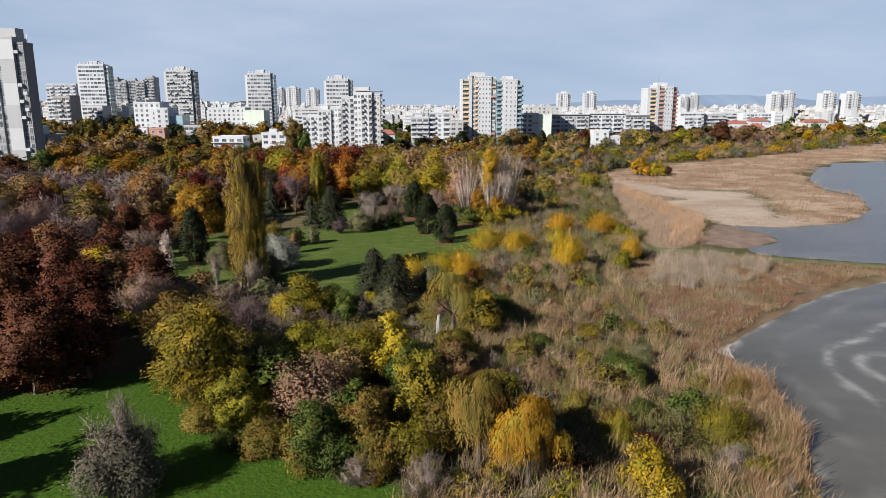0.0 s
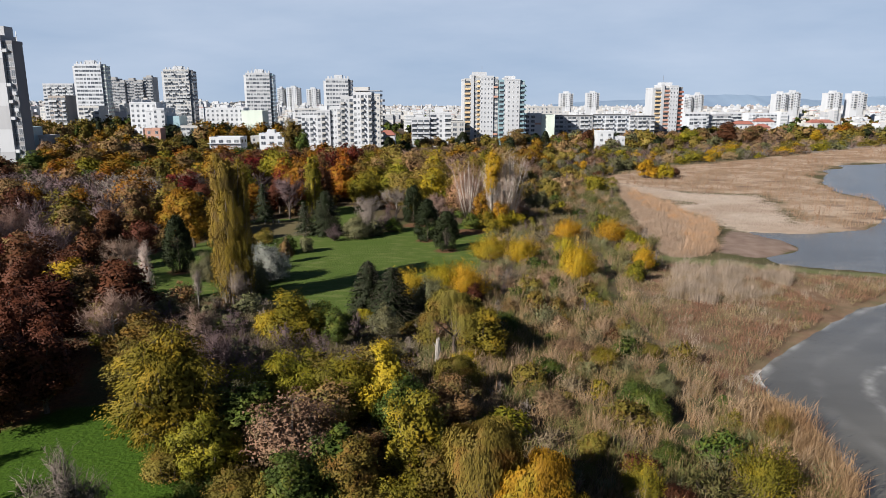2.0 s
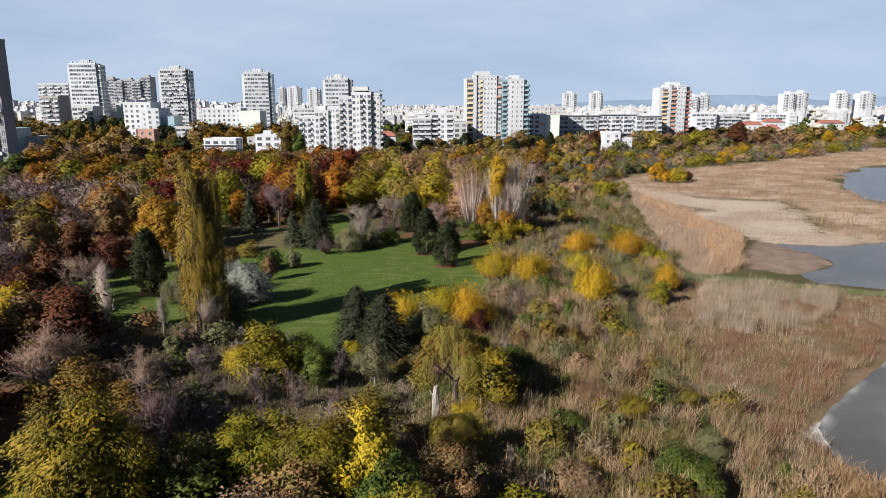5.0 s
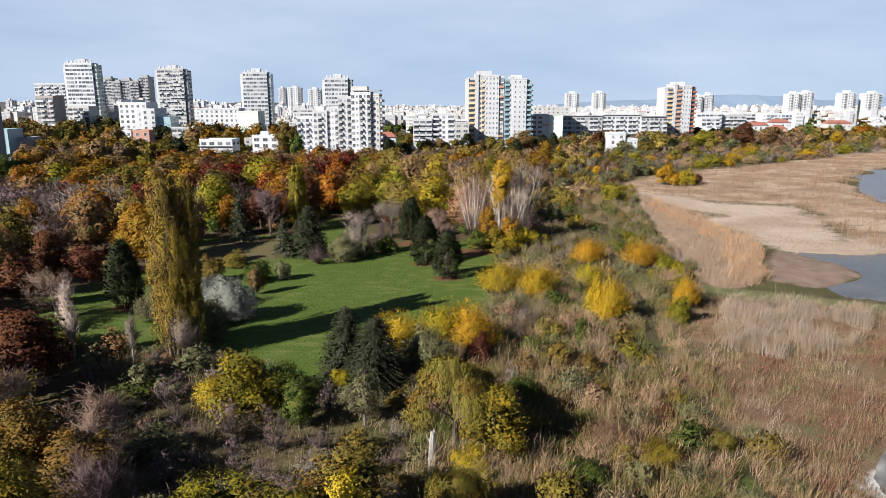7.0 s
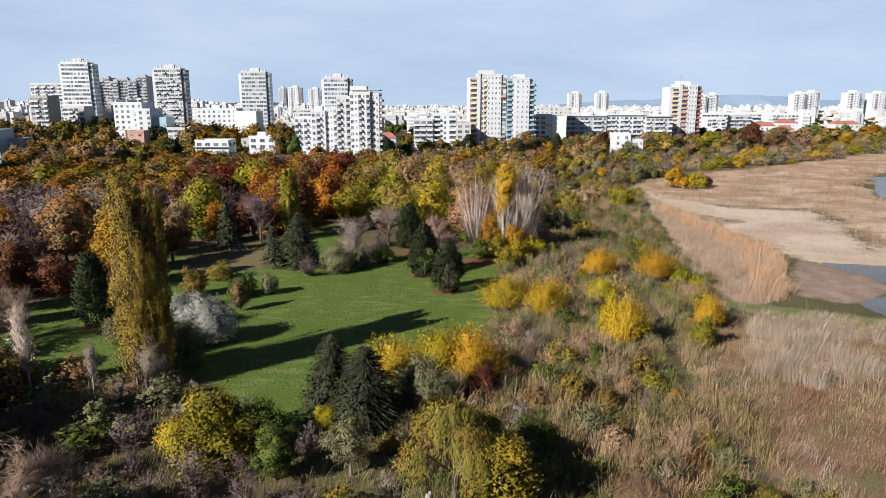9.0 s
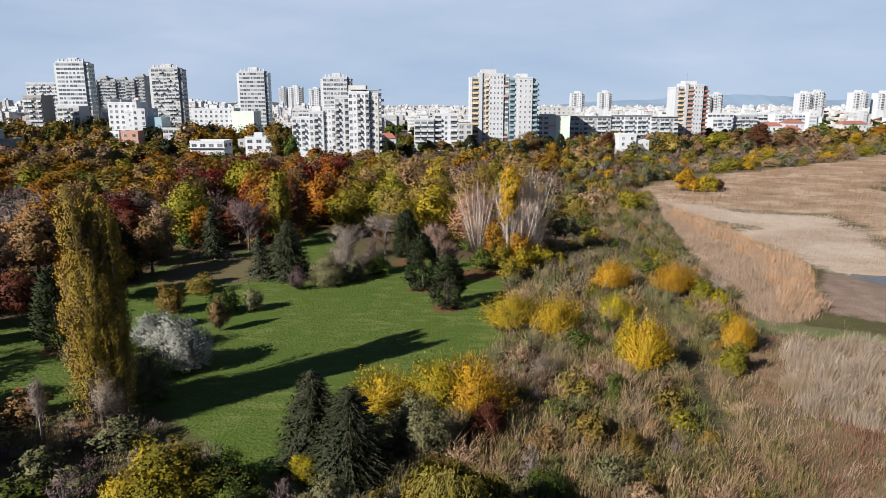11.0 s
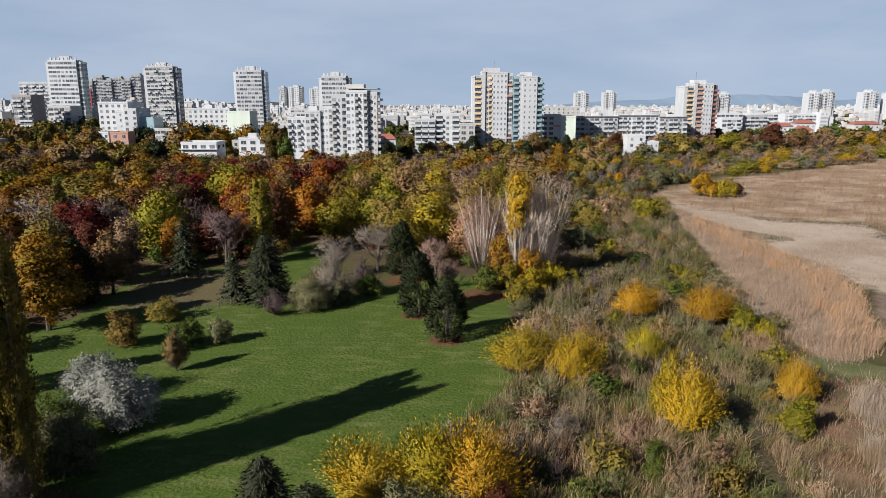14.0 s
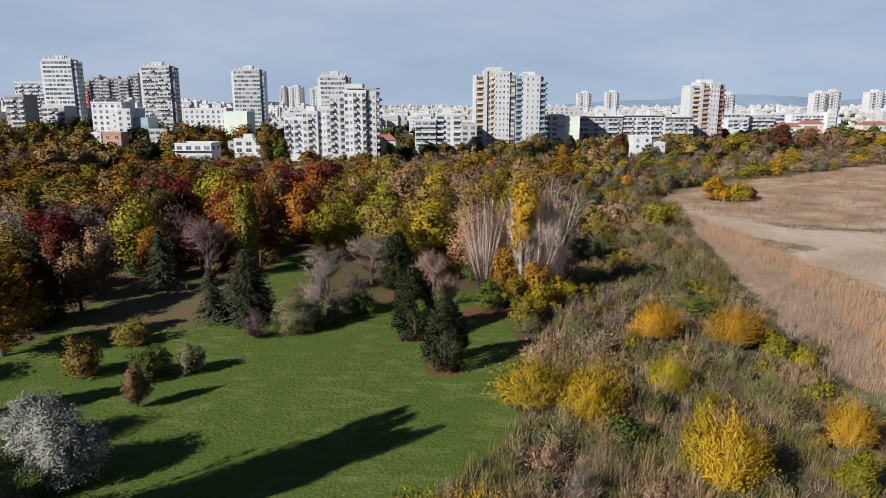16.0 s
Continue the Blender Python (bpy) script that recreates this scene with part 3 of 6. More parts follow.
def willow(seed, strands, per, leaf, wide):
    """A weeping willow: boughs that arch outwards at several heights, each with its own ragged curtain of hanging strands."""
    rng = np.random.default_rng(seed)
    heads = 15
    ang = np.arange(heads) * 2.4 + rng.normal(0, 0.35, heads)
    far = wide * rng.uniform(0.10, 0.40, heads)
    top = 9.7 - 4.2 * (far / (wide * 0.40)) ** 1.6 * rng.uniform(0.6, 1.15, heads)
    c = np.stack([np.cos(ang) * far, np.sin(ang) * far, top], 1)
    size = rng.uniform(0.09, 0.17, heads) * wide
    h = rng.choice(heads, strands, p=size ** 2 / (size ** 2).sum())
    d = unit(rng.normal(size=(strands, 3)) * [1, 1, 0.5] + [0, 0, 0.35])
    start = c[h] + d * size[h][:, None] * [1, 1, 0.55] * rng.uniform(0.55, 1.05, (strands, 1))
    start[:, 2] = np.minimum(start[:, 2], 10.0)
    drop = np.minimum(start[:, 2] - 0.2, rng.uniform(0.8, 4.4, strands) * rng.uniform(0.6, 1.2, heads)[h])
    k, f = np.repeat(np.arange(strands), per), np.tile(np.linspace(0, 1, per), strands)
    outward = unit((0.6 * d + unit(c[h] * [1, 1, 0]) * 0.6) * [1, 1, 0])
    pos = start[k] + outward[k] * (0.55 * np.sin(f * 1.6))[:, None] + np.stack([0 * f, 0 * f, -drop[k] * f + 0.35 * np.sin(f * math.pi)], 1)
    pos += rng.normal(size=pos.shape) * 0.12
    along = np.stack([outward[k, 0] * 0.4, outward[k, 1] * 0.4, np.full(len(k), -0.9)], 1) + rng.normal(size=pos.shape) * 0.4
    crown = kites(rng, pos, along, leaf * rng.uniform(0.7, 1.3, len(k)), 0.32)
    stem = [tube(np.array([[0, 0, -0.3]]), np.array([[0, 0, 3.2]]), 0.34, 0.26, 8), tube(np.tile([0, 0, 3.0], (heads, 1)), c, 0.13, 0.03, 5)]
    return mesh_from("trunk", [(q, 0) for q in stem]), mesh_from("crown", [(crown, 0, 0.8 * outward[k] + [0, 0, 0.3] + 0.6 * d[k] + 0.5 * unit(c[h][k] * [1, 1, 0]))])


def shrub(seed, n, leaf, wide=10.0, lumps=12, aspect=0.6, jitter=0.7):
    """A bush that leafs to the ground: many stems, each with sprays of leaves, and a ragged top."""
    rng = np.random.default_rng(seed)
    ang, far = rng.uniform(0, 2 * math.pi, lumps), np.sqrt(rng.random(lumps)) * wide * 0.37
    c = np.stack([np.cos(ang) * far, np.sin(ang) * far, (7.6 - 4.6 * (far / (wide * 0.37)) ** 1.5) * rng.uniform(0.55, 1.1, lumps)], 1)
    r = rng.uniform(0.11, 0.23, lumps) * wide
    per = 18
    sprays = unit(rng.normal(size=(lumps * per, 3)) + [0, 0, 0.55])
    reach, size = rng.uniform(0.45, 1.2, lumps * per), np.repeat(r, per)
    w = size ** 2 * reach
    pick = rng.choice(lumps * per, n, p=w / w.sum())
    pos = np.repeat(c, per, 0)[pick] + sprays[pick] * (size * reach)[pick][:, None] + rng.normal(size=(n, 3)) * (0.24 * size[pick])[:, None]
    k = rng.random(n) < 0.16                                       # leaves low down, between the stems
    pos[k] = pos[k] * [0.95, 0.95, 0.35]
    pos[:, 2] = np.clip(np.abs(pos[:, 2]), 0.1, 10.2)
    out = unit(sprays[pick] + unit(pos * [1, 1, 0.6]) * 0.5 + [0, 0, 0.3])
    foot = rng.normal(size=(lumps, 3)) * [0.6, 0.6, 0] + [0, 0, -0.2]
    return mesh_from("stem", [(tube(foot, c, 0.12, 0.04, 4), 0)]), mesh_from("crown", [(leaves(rng, pos, out, leaf, aspect, 0.0, jitter), 0, out)])


def wand(seed, stems, per, leaf, wide=8.0):
    """A bush of many upright wands that fan out from the ground, feathered with narrow leaves."""
    rng = np.random.default_rng(seed)
    clump = rng.normal(size=(9, 2)) * 1.5
    k = rng.integers(0, 9, stems)
    foot = np.concatenate([clump[k] * 0.6 + rng.normal(size=(stems, 2)) * 0.3, np.full((stems, 1), -0.1)], 1)
    ang = rng.uniform(0, 2 * math.pi, stems)
    far = np.sqrt(rng.random(stems)) * wide / 2
    head = np.stack([np.cos(ang) * far, np.sin(ang) * far, 9.8 * (1 - 0.35 * (2 * far / wide) ** 2) * rng.uniform(0.38, 1.08, stems)], 1)
    head[:, :2] += clump[k] * 0.6
    head[:, 2] *= rng.uniform(0.72, 1.05, 9)[k]
    bow = (foot + head) / 2 + [0, 0, 1.2]
    i, f = np.repeat(np.arange(stems), per), np.tile(np.linspace(0.25, 1.0, per), stems)
    a, b = foot[i] + (bow[i] - foot[i]) * f[:, None], bow[i] + (head[i] - bow[i]) * f[:, None]
    pos = a + (b - a) * f[:, None] + rng.normal(size=(len(i), 3)) * 0.24
    along = unit(b - a) + rng.normal(size=(len(i), 3)) * 0.35
    pos[:, 2] = np.maximum(pos[:, 2], 0.1)
    crown = kites(rng, pos, along, leaf * rng.uniform(0.7, 1.3, len(i)), 0.34)
    j = np.arange(0, stems, 4)
    return mesh_from("stem", [(tube(foot[j], bow[j], 0.06, 0.04, 3), 0)]), mesh_from("crown", [(crown, 0, unit(pos * [1, 1, 0]) + [0, 0, 0.6] + rng.normal(size=pos.shape) * 0.3)])


KINDS = {}


def kind(name, maker, variants, thing_name, stem="trunk", wide=7.0):
    """Build some variants of a plant once; all plants of the kind share them."""
    KINDS[name] = ([maker(17 * i + len(KINDS) * 101) for i in range(variants)], thing_name, stem, wide)


kind("broad_near", lambda s: broadleaf(s, 15000, 0.22, 0.02, 40, aspect=0.7, core=0.12, lump=(0.14, 0.34)), 5, "tree")
kind("broad", lambda s: broadleaf(s, 7500, 0.28, 0.08, 30, aspect=0.72, jitter=0.6, lump=(0.16, 0.38)), 5, "tree")
kind("broad_far", lambda s: broadleaf(s, 2900, 0.46, 0.03, 26, aspect=0.8, wide=8.0, jitter=0.5, core=0.3, flat=0.25, lump=(0.24, 0.48)), 7, "tree", wide=8.0)
kind("broad_mid", lambda s: broadleaf(s, 5000, 0.33, 0.03, 32, aspect=0.75, wide=8.0, jitter=0.55, core=0.2, lump=(0.20, 0.44), flat=0.3), 6, "tree", wide=8.0)
kind("broad_back", lambda s: broadleaf(s, 850, 0.92, 0.03, 18, aspect=0.8, wide=9.0, jitter=0.4, core=0.3, flat=0.2, lump=(0.26, 0.50)), 6, "tree", wide=9.0)
kind("broad_speck", lambda s: broadleaf(s, 150, 2.6, 0.02, 7, aspect=0.8, wide=11.0, jitter=0.4), 5, "tree", wide=11.0)
kind("feather_near", lambda s: broadleaf(s, 26000, 0.185, 0.03, 44, aspect=0.40, droop=0.6, wide=6.5), 3, "tree", wide=6.5)
kind("sparse_near", lambda s: broadleaf(s, 9000, 0.21, 0.08, 28, aspect=0.7, wide=7.0), 3, "tree")
kind("sparse", lambda s: broadleaf(s, 3600, 0.32, 0.08, 22, aspect=0.75, jitter=0.6), 4, "tree")
kind("naked_near", lambda s: naked(s, 5200, 0.022), 3, "bare_tree", wide=7.2)
kind("naked", lambda s: naked(s, 4200, 0.028, limbs=18), 4, "bare_tree", wide=7.2)
kind("naked_far", lambda s: naked(s, 1300, 0.080, clear=0.06, limbs=16), 5, "bare_tree", wide=7.2)
kind("naked_tall", lambda s: naked(s, 8000, 0.021, spread=2.1, clear=0.45, limbs=60, dome=True), 3, "bare_tree", wide=4.4)
kind("bare_poplar", lambda s: naked(s, 7000, 0.011, spread=5.4, clear=0.16, limbs=30, dome=True, low=0.92, stout=1.45), 3, "bare_tree", wide=6.0)
kind("plume", lambda s: broadleaf(s, 6500, 0.17, 0.40, 26, aspect=0.7, wide=3.4, lump=(0.25, 0.5)), 2, "tree", wide=3.4)
kind("slim_birch", lambda s: naked(s, 2600, 0.020, spread=1.15, rise=0.42, clear=0.12, limbs=34), 2, "bare_tree", wide=2.6)
kind("column", lambda s: column(s, 50000, 0.105, 3.0, 9), 3, "poplar_tree", wide=2.6)
kind("column_mid", lambda s: column(s, 9000, 0.22, 3.0, 5), 2, "poplar_tree", wide=2.6)
kind("spruce", lambda s: spruce(s, 30, 30, 0.62, 6.0, 0.03), 3, "spruce_tree", wide=5.0)
kind("cedar", lambda s: spruce(s, 15, 20, 0.75, 6.2, 0.16), 2, "cedar_tree", wide=6.0)
kind("thuja", lambda s: thuja(s, 10500, 0.36, 5.4), 3, "evergreen_tree", wide=5.6)
kind("willow", lambda s: willow(s, 2300, 14, 0.31, 8.8), 4, "willow_tree", wide=9.4)
kind("bush_near", lambda s: shrub(s, 11000, 0.34, lumps=18, aspect=0.7), 4, "bush", "stem", 10.0)
kind("bush", lambda s: shrub(s, 4600, 0.50, lumps=18, aspect=0.7, jitter=0.6), 5, "bush", "stem", 10.0)
kind("bush_small", lambda s: shrub(s, 1250, 0.74, lumps=14, aspect=0.7, jitter=0.6), 6, "bush", "stem", 10.0)
kind("bush_fine", lambda s: shrub(s, 16000, 0.36, lumps=24, aspect=0.45, jitter=0.8), 3, "bush", "stem", 10.0)
kind("wand", lambda s: wand(s, 620, 30, 0.35), 4, "bush", "stem", 8.4)
kind("tussock", lambda s: wand(s, 110, 12, 0.85, 10.5), 6, "bush", "stem", 10.0)
kind("brush_near", lambda s: naked(s, 6000, 0.032, spread=4.2, clear=0.02, limbs=40, dome=True), 3, "bare_bush", "stem", 9.0)
kind("brush", lambda s: naked(s, 1000, 0.100, spread=4.2, clear=0.02, limbs=24, dome=True), 4, "bare_bush", "stem", 9.0)

LEAF_WORDS = {"dust": "dusty grey-brown leaves", "bronze": "bronze-brown autumn leaves", "yellow": "bright yellow autumn leaves", "amber": "amber autumn leaves", "gold": "golden yellow autumn leaves", "orange": "orange autumn leaves", "olive": "dull olive leaves", "fawn": "light brown autumn leaves", "moss": "dull yellow-olive leaves", "poplar": "yellow-brown autumn leaves", "lime": "yellow-green leaves",
              "green": "green leaves", "conifer": "dark green needles", "rust": "rust-brown leaves", "red": "dark red leaves", "brown": "thin brown leaves", "dry": "dry pinkish-brown leaves", "straw": "dry straw-coloured leaves",
              "greygreen": "grey-green leaves", "sedge": "dull olive-green blades", "reed_grey": "grey-brown dry stalks", "reed_pink": "pinkish dry plumes", "silver": "silvery white leaves", "twig_purple": "bare purple-grey twigs", "twig_grey": "bare grey twigs", "twig_pink": "bare pinkish twigs", "twig_pale": "bare pale twigs"}
SHAPE_WORDS = {"tree": "spreading broadleaf tree", "bare_tree": "leafless tree", "poplar_tree": "tall columnar poplar", "spruce_tree": "conical spruce", "cedar_tree": "layered cedar", "evergreen_tree": "dense conical evergreen",
               "willow_tree": "weeping willow", "bush": "rounded bush", "bare_bush": "leafless bush"}
placed = []
turns = random.Random(5)


def plant(what, x, y, h, w, leaf, where, bark="dark", group="", z=0.0, variant=None):
    """Set one plant of a kind on the ground, h metres high and w wide."""
    made, thing_name, stem, wide = KINDS[what]
    trunk, crown = made[turns.randrange(len(made)) if variant is None else variant]
    m = pose(x, y, z, turns.uniform(-2, 2), turns.uniform(-2, 2), turns.uniform(0, 360)) @ Matrix.Diagonal((w / wide, w / wide, h / 10, 1))
    ob = thing(thing_name, m, f"{SHAPE_WORDS[thing_name]} with {LEAF_WORDS[leaf]} {where}", thing_name.replace("_", " ").replace("bare ", ""), group)
    part(stem, trunk, ob, BARK[bark])
    part("crown", crown, ob, LEAF[leaf])
    placed.append((x, y, 0.42 * w))
    return ob


JOINED = {}


def corners(me):
    v = np.empty(len(me.vertices) * 3, np.float32)
    me.vertices.foreach_get("co", v)
    return v.reshape(len(me.polygons), -1, 3)


def stem_of(me):
    """The trunk alone, without limbs: its first seven sides."""
    v = np.empty(len(me.vertices) * 3, np.float32)
    me.vertices.foreach_get("co", v)
    return v[:84].reshape(7, 4, 3)


def plant_joined(what, x, y, h, w, leaf, store):
    """One of the far plants that nobody could count, added to a joined wood."""
    made, _, _, wide = KINDS[what]
    trunk, crown = made[turns.randrange(len(made))]
    m = np.array(pose(x, y, 0, 0, 0, turns.uniform(0, 360)) @ Matrix.Diagonal((w / wide, w / wide, h / 10, 1)))
    v, t = corners(crown), stem_of(trunk)
    way = np.empty(len(crown.loops) * 3, np.float32)
    crown.corner_normals.foreach_get("vector", way)
    way = way.reshape(v.shape)[:, 0] @ np.linalg.inv(m[:3, :3])
    for key, f, d in ((leaf, v, way), ("bark", t, unit(t.mean(1) * [1, 1, 0]) @ m[:3, :3].T)):
        JOINED.setdefault(store, {}).setdefault(key, []).append((f @ m[:3, :3].T + m[:3, 3], d))


def link_joined(store, label, category):
    groups = JOINED[store]
    me = mesh_from(store, [(np.concatenate([f for f, _ in v]), i, np.concatenate([d for _, d in v])) for i, v in enumerate(groups.values())])
    for key in groups:
        me.materials.append(BARK["dark"] if key == "bark" else LEAF[key])
    tagged(new(store, me), label, category, kind="stuff")


# ---------------------------------------------------------------- ground, one sheet to the horizon, and the lake
def inside(px, py, poly):
    """How far points lie inside (+) or outside (-) a polygon, in metres."""
    best, odd = np.full(px.shape, 1e9), np.zeros(px.shape, bool)
    for (ax, ay), (bx, by) in zip(poly, poly[1:] + poly[:1]):
        ex, ey = bx - ax, by - ay
        f = np.clip(((px - ax) * ex + (py - ay) * ey) / (ex * ex + ey * ey), 0, 1)
        best = np.minimum(best, np.hypot(px - ax - f * ex, py - ay - f * ey))
        cross = (ay > py) != (by > py)
        odd ^= cross & (px < ax + (py - ay) * ex / (ey if ey else 1e-9))
    return np.where(odd, best, -best)


LAWN_PARK = [(-52, 101), (-34, 98), (-24, 98), (-14, 87), (-7, 89), (-4, 101), (3.6, 111), (7.5, 117), (8, 130), (9, 145), (7, 156), (-5, 157), (-10, 148), (-19, 140), (-22, 150), (-20, 180), (-27, 183), (-30, 164), (-48, 160), (-46, 136), (-56, 120)]
LAWN_NEAR = [(-62, 58), (-34, 63.5), (-27, 65), (-21, 54), (-16.5, 49.5), (-9, 46.5), (-3, 43.5), (-3, 10), (-75, 10)]
GLADE = [(-47, 157), (-33, 161), (-27, 156), (-27, 144), (-34, 140), (-44, 140)]
LAKE_NEAR = [(140, 116), (67, 100.5), (60, 97), (51, 91), (43, 84), (35, 76), (31.2, 71), (30, 65), (30, 60), (31, 56), (30, 53), (29, 49), (26, 43), (22, 30), (18, -60), (400, -60), (400, 118)]
LAKE_FAR = [(400, 350), (206, 316), (179, 304), (150, 272), (131, 241), (121, 214), (123, 200), (111, 173), (93, 153), (77, 147), (64, 150), (68, 139), (67, 131), (61, 127), (57, 125), (58, 120), (64, 117), (76, 112.5), (140, 127), (400, 135)]
REED_FAR = [(58, 232), (76, 208), (93, 204), (84, 172), (79, 158), (83, 152), (75, 144), (63, 150), (61, 160), (62, 180), (60, 206)]
REED_GOLD = [(57, 230), (56, 214), (58, 204), (59, 180), (58, 160), (56, 146), (52, 135), (45, 124), (39, 120), (40, 130), (41, 142), (44, 160), (50, 190), (53, 212)]
REED_BROWN = [(56, 252), (58, 233), (76, 209), (93, 205), (85, 172), (79, 158), (83, 152), (90, 149), (107, 167), (123, 199), (121, 214), (125, 236), (140, 262), (180, 312), (260, 350), (420, 420), (420, 500), (260, 420), (150, 330), (90, 290)]
MUD = [(62, 150), (66, 147), (70, 138), (66, 131), (60, 127), (56, 124), (50, 127), (57, 142)]
DYKE = [(36, 125), (44, 121.5), (60, 115), (76, 110.5), (140, 124), (140, 119), (74, 106.5), (60, 111), (46, 116), (37, 120)]
MARSH = [(28, 56), (31, 72), (35, 77), (43, 85), (51, 92), (60, 98), (67, 102), (140, 117), (140, 120), (74, 106), (60, 110), (46, 115), (37, 117), (27, 104), (24, 84), (25, 66)]
TRACK = [(18.2, 56), (18.6, 64), (21, 71), (22.6, 80), (22.8, 99), (25.6, 112), (26.6, 128), (28.6, 128), (27.6, 112), (24.8, 99), (24.4, 80), (22.8, 70), (20.8, 64), (21, 56)]
SCRUB = [(-4, 88), (-4, 101), (3, 111), (7, 117), (9, 130), (9.5, 145), (16, 158), (24, 182), (36, 215), (56, 256), (58, 236), (50, 200), (41, 154), (39, 128), (37, 118), (27, 104), (25, 66), (28, 52), (24, 36), (-4, 36), (-1, 60), (-2, 80)]


def dense_axis(lo, hi, step, far):
    out = [lo - d for d in far[::-1]]
    v = lo
    while v < hi:
        out.append(v)
        v += step
    return np.array(out + [hi + d for d in far])


FAR_STEPS = [15, 40, 80, 150, 260, 420, 700, 1100, 1700, 2600, 4300]
gx, gy = np.meshgrid(dense_axis(-90, 150, 1.5, FAR_STEPS), dense_axis(20, 340, 1.5, FAR_STEPS))
ripple = np.array([noise.noise(Vector((x * 0.09, y * 0.09, 0.3))) for x, y in zip(gx.ravel(), gy.ravel())]).reshape(gx.shape)
wob = np.array([noise.noise(Vector((x * 0.3, y * 0.3, 7.3))) for x, y in zip(gx.ravel(), gy.ravel())]).reshape(gx.shape)
shore = np.maximum(inside(gx, gy, LAKE_NEAR), inside(gx, gy, LAKE_FAR)) + 0.9 * wob
dyke = inside(gx, gy, DYKE)
gz = 0.10 * ripple + np.where(shore > -6, -0.45 * np.clip((shore + 6) / 6, 0, 1) - 0.25 * np.clip(shore, 0, 6), 0) + 0.3 * np.clip(dyke / 2 + 0.5, 0, 1)
gz = np.where(np.hypot(gx, gy - 150) > 400, 0, gz)
ny, nx = gx.shape
i = np.arange(ny * nx).reshape(ny, nx)
quads = np.stack([i[:-1, :-1], i[:-1, 1:], i[1:, 1:], i[1:, :-1]], -1).reshape(-1, 4)
me = bpy.data.meshes.new("ground")
me.from_pydata(np.stack([gx, gy, gz], -1).reshape(-1, 3).tolist(), [], quads.tolist())
me.polygons.foreach_set("use_smooth", np.ones(len(quads), bool))


def soft(d, w=1.2):
    return np.clip(0.5 + d / (2 * w), 0, 1)


def spots(*rows):
    return np.max([soft(r - np.hypot(gx - x, gy - y), 0.8) for x, y, r in rows], 0)


wild = inside(gx, gy, SCRUB)
COVERS = {
    "lawn": np.maximum.reduce([soft(inside(gx, gy, LAWN_PARK), 0.8), soft(inside(gx, gy, LAWN_NEAR), 0.8), 0.5 * soft(inside(gx, gy, TRACK) + wob, 1.0)]),
    "lush": soft(inside(gx, gy, LAWN_NEAR), 0.8),
    "verge": soft(dyke + 0.8 * wob, 0.9),
    "peat": soft(wild + 1.5 * wob, 1.5),
    "dry": soft(inside(gx, gy, GLADE), 2.5),
    "litter": np.maximum(spots((0.5, 128.8, 2.1), (-3.2, 138.2, 2.0), (5.5, 147, 3.4), (-6.0, 155, 3.0), (-42, 113, 2.0), (-29, 96, 3.0)), soft(inside(gx, gy, [(-70, 56), (-36, 60), (-33, 66), (-40, 80), (-80, 80)]), 2)),
    "marsh": np.maximum.reduce([spots((64, 191, 3.0), (66.5, 188, 2.8), (62.5, 195, 2.2)), soft(inside(gx, gy, MARSH) + 2 * ripple, 2.0), soft(inside(gx, gy, LAKE_NEAR) + 4 + wob, 1.5)]),
    "straw": np.maximum.reduce([soft(inside(gx, gy, REED_GOLD), 1.5), soft(inside(gx, gy, REED_BROWN) + 8 * ripple, 6.0)]),
    "pale": soft(inside(gx, gy, REED_FAR) + 6 * ripple, 4.0) * (1 - spots((64, 191, 2.6), (66.5, 188, 2.4), (62.5, 195, 1.8))),
    "mud": soft(inside(gx, gy, MUD) + wob, 1.5),
    "sand": np.clip(soft(shore + 0.35, 0.5), 0, 1) * np.clip(1.5 * ripple - 0.25, 0.0, 0.6) + spots((31.6, 70.8, 1.4), (32.6, 72.6, 1.0)),
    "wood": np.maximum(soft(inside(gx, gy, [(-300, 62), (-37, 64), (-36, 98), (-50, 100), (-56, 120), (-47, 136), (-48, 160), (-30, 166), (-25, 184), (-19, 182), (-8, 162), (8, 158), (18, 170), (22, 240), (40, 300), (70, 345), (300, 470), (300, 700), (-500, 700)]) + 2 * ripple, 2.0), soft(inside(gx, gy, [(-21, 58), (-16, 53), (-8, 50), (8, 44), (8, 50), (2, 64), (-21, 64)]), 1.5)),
    "town": soft(gy - 372 + 10 * ripple, 12),
}
for name, value in COVERS.items():
    me.attributes.new(name, "FLOAT", "POINT").data.foreach_set("value", np.clip(value, 0, 1).ravel().astype(np.float32))
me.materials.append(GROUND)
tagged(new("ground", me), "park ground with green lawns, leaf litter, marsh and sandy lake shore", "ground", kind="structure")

xs, ys = dense_axis(16, 90, 0.8, [8, 25, 60, 150, 400, 1500]), dense_axis(26, 112, 0.8, [8, 25, 60, 120, 230])
wx, wy = np.meshgrid(xs[xs > 8], ys)
i = np.arange(wx.size).reshape(wx.shape)
me = bpy.data.meshes.new("water")
me.from_pydata(np.stack([wx, wy, np.full(wx.shape, -0.5)], -1).reshape(-1, 3).tolist(), [], np.stack([i[:-1, :-1], i[:-1, 1:], i[1:, 1:], i[1:, :-1]], -1).reshape(-1, 4).tolist())
reach = inside(wx, wy, LAKE_NEAR)
bend = np.array([noise.noise(Vector((x * 0.10, y * 0.10, 4.1))) for x, y in zip(wx.ravel(), wy.ravel())]).reshape(wx.shape)
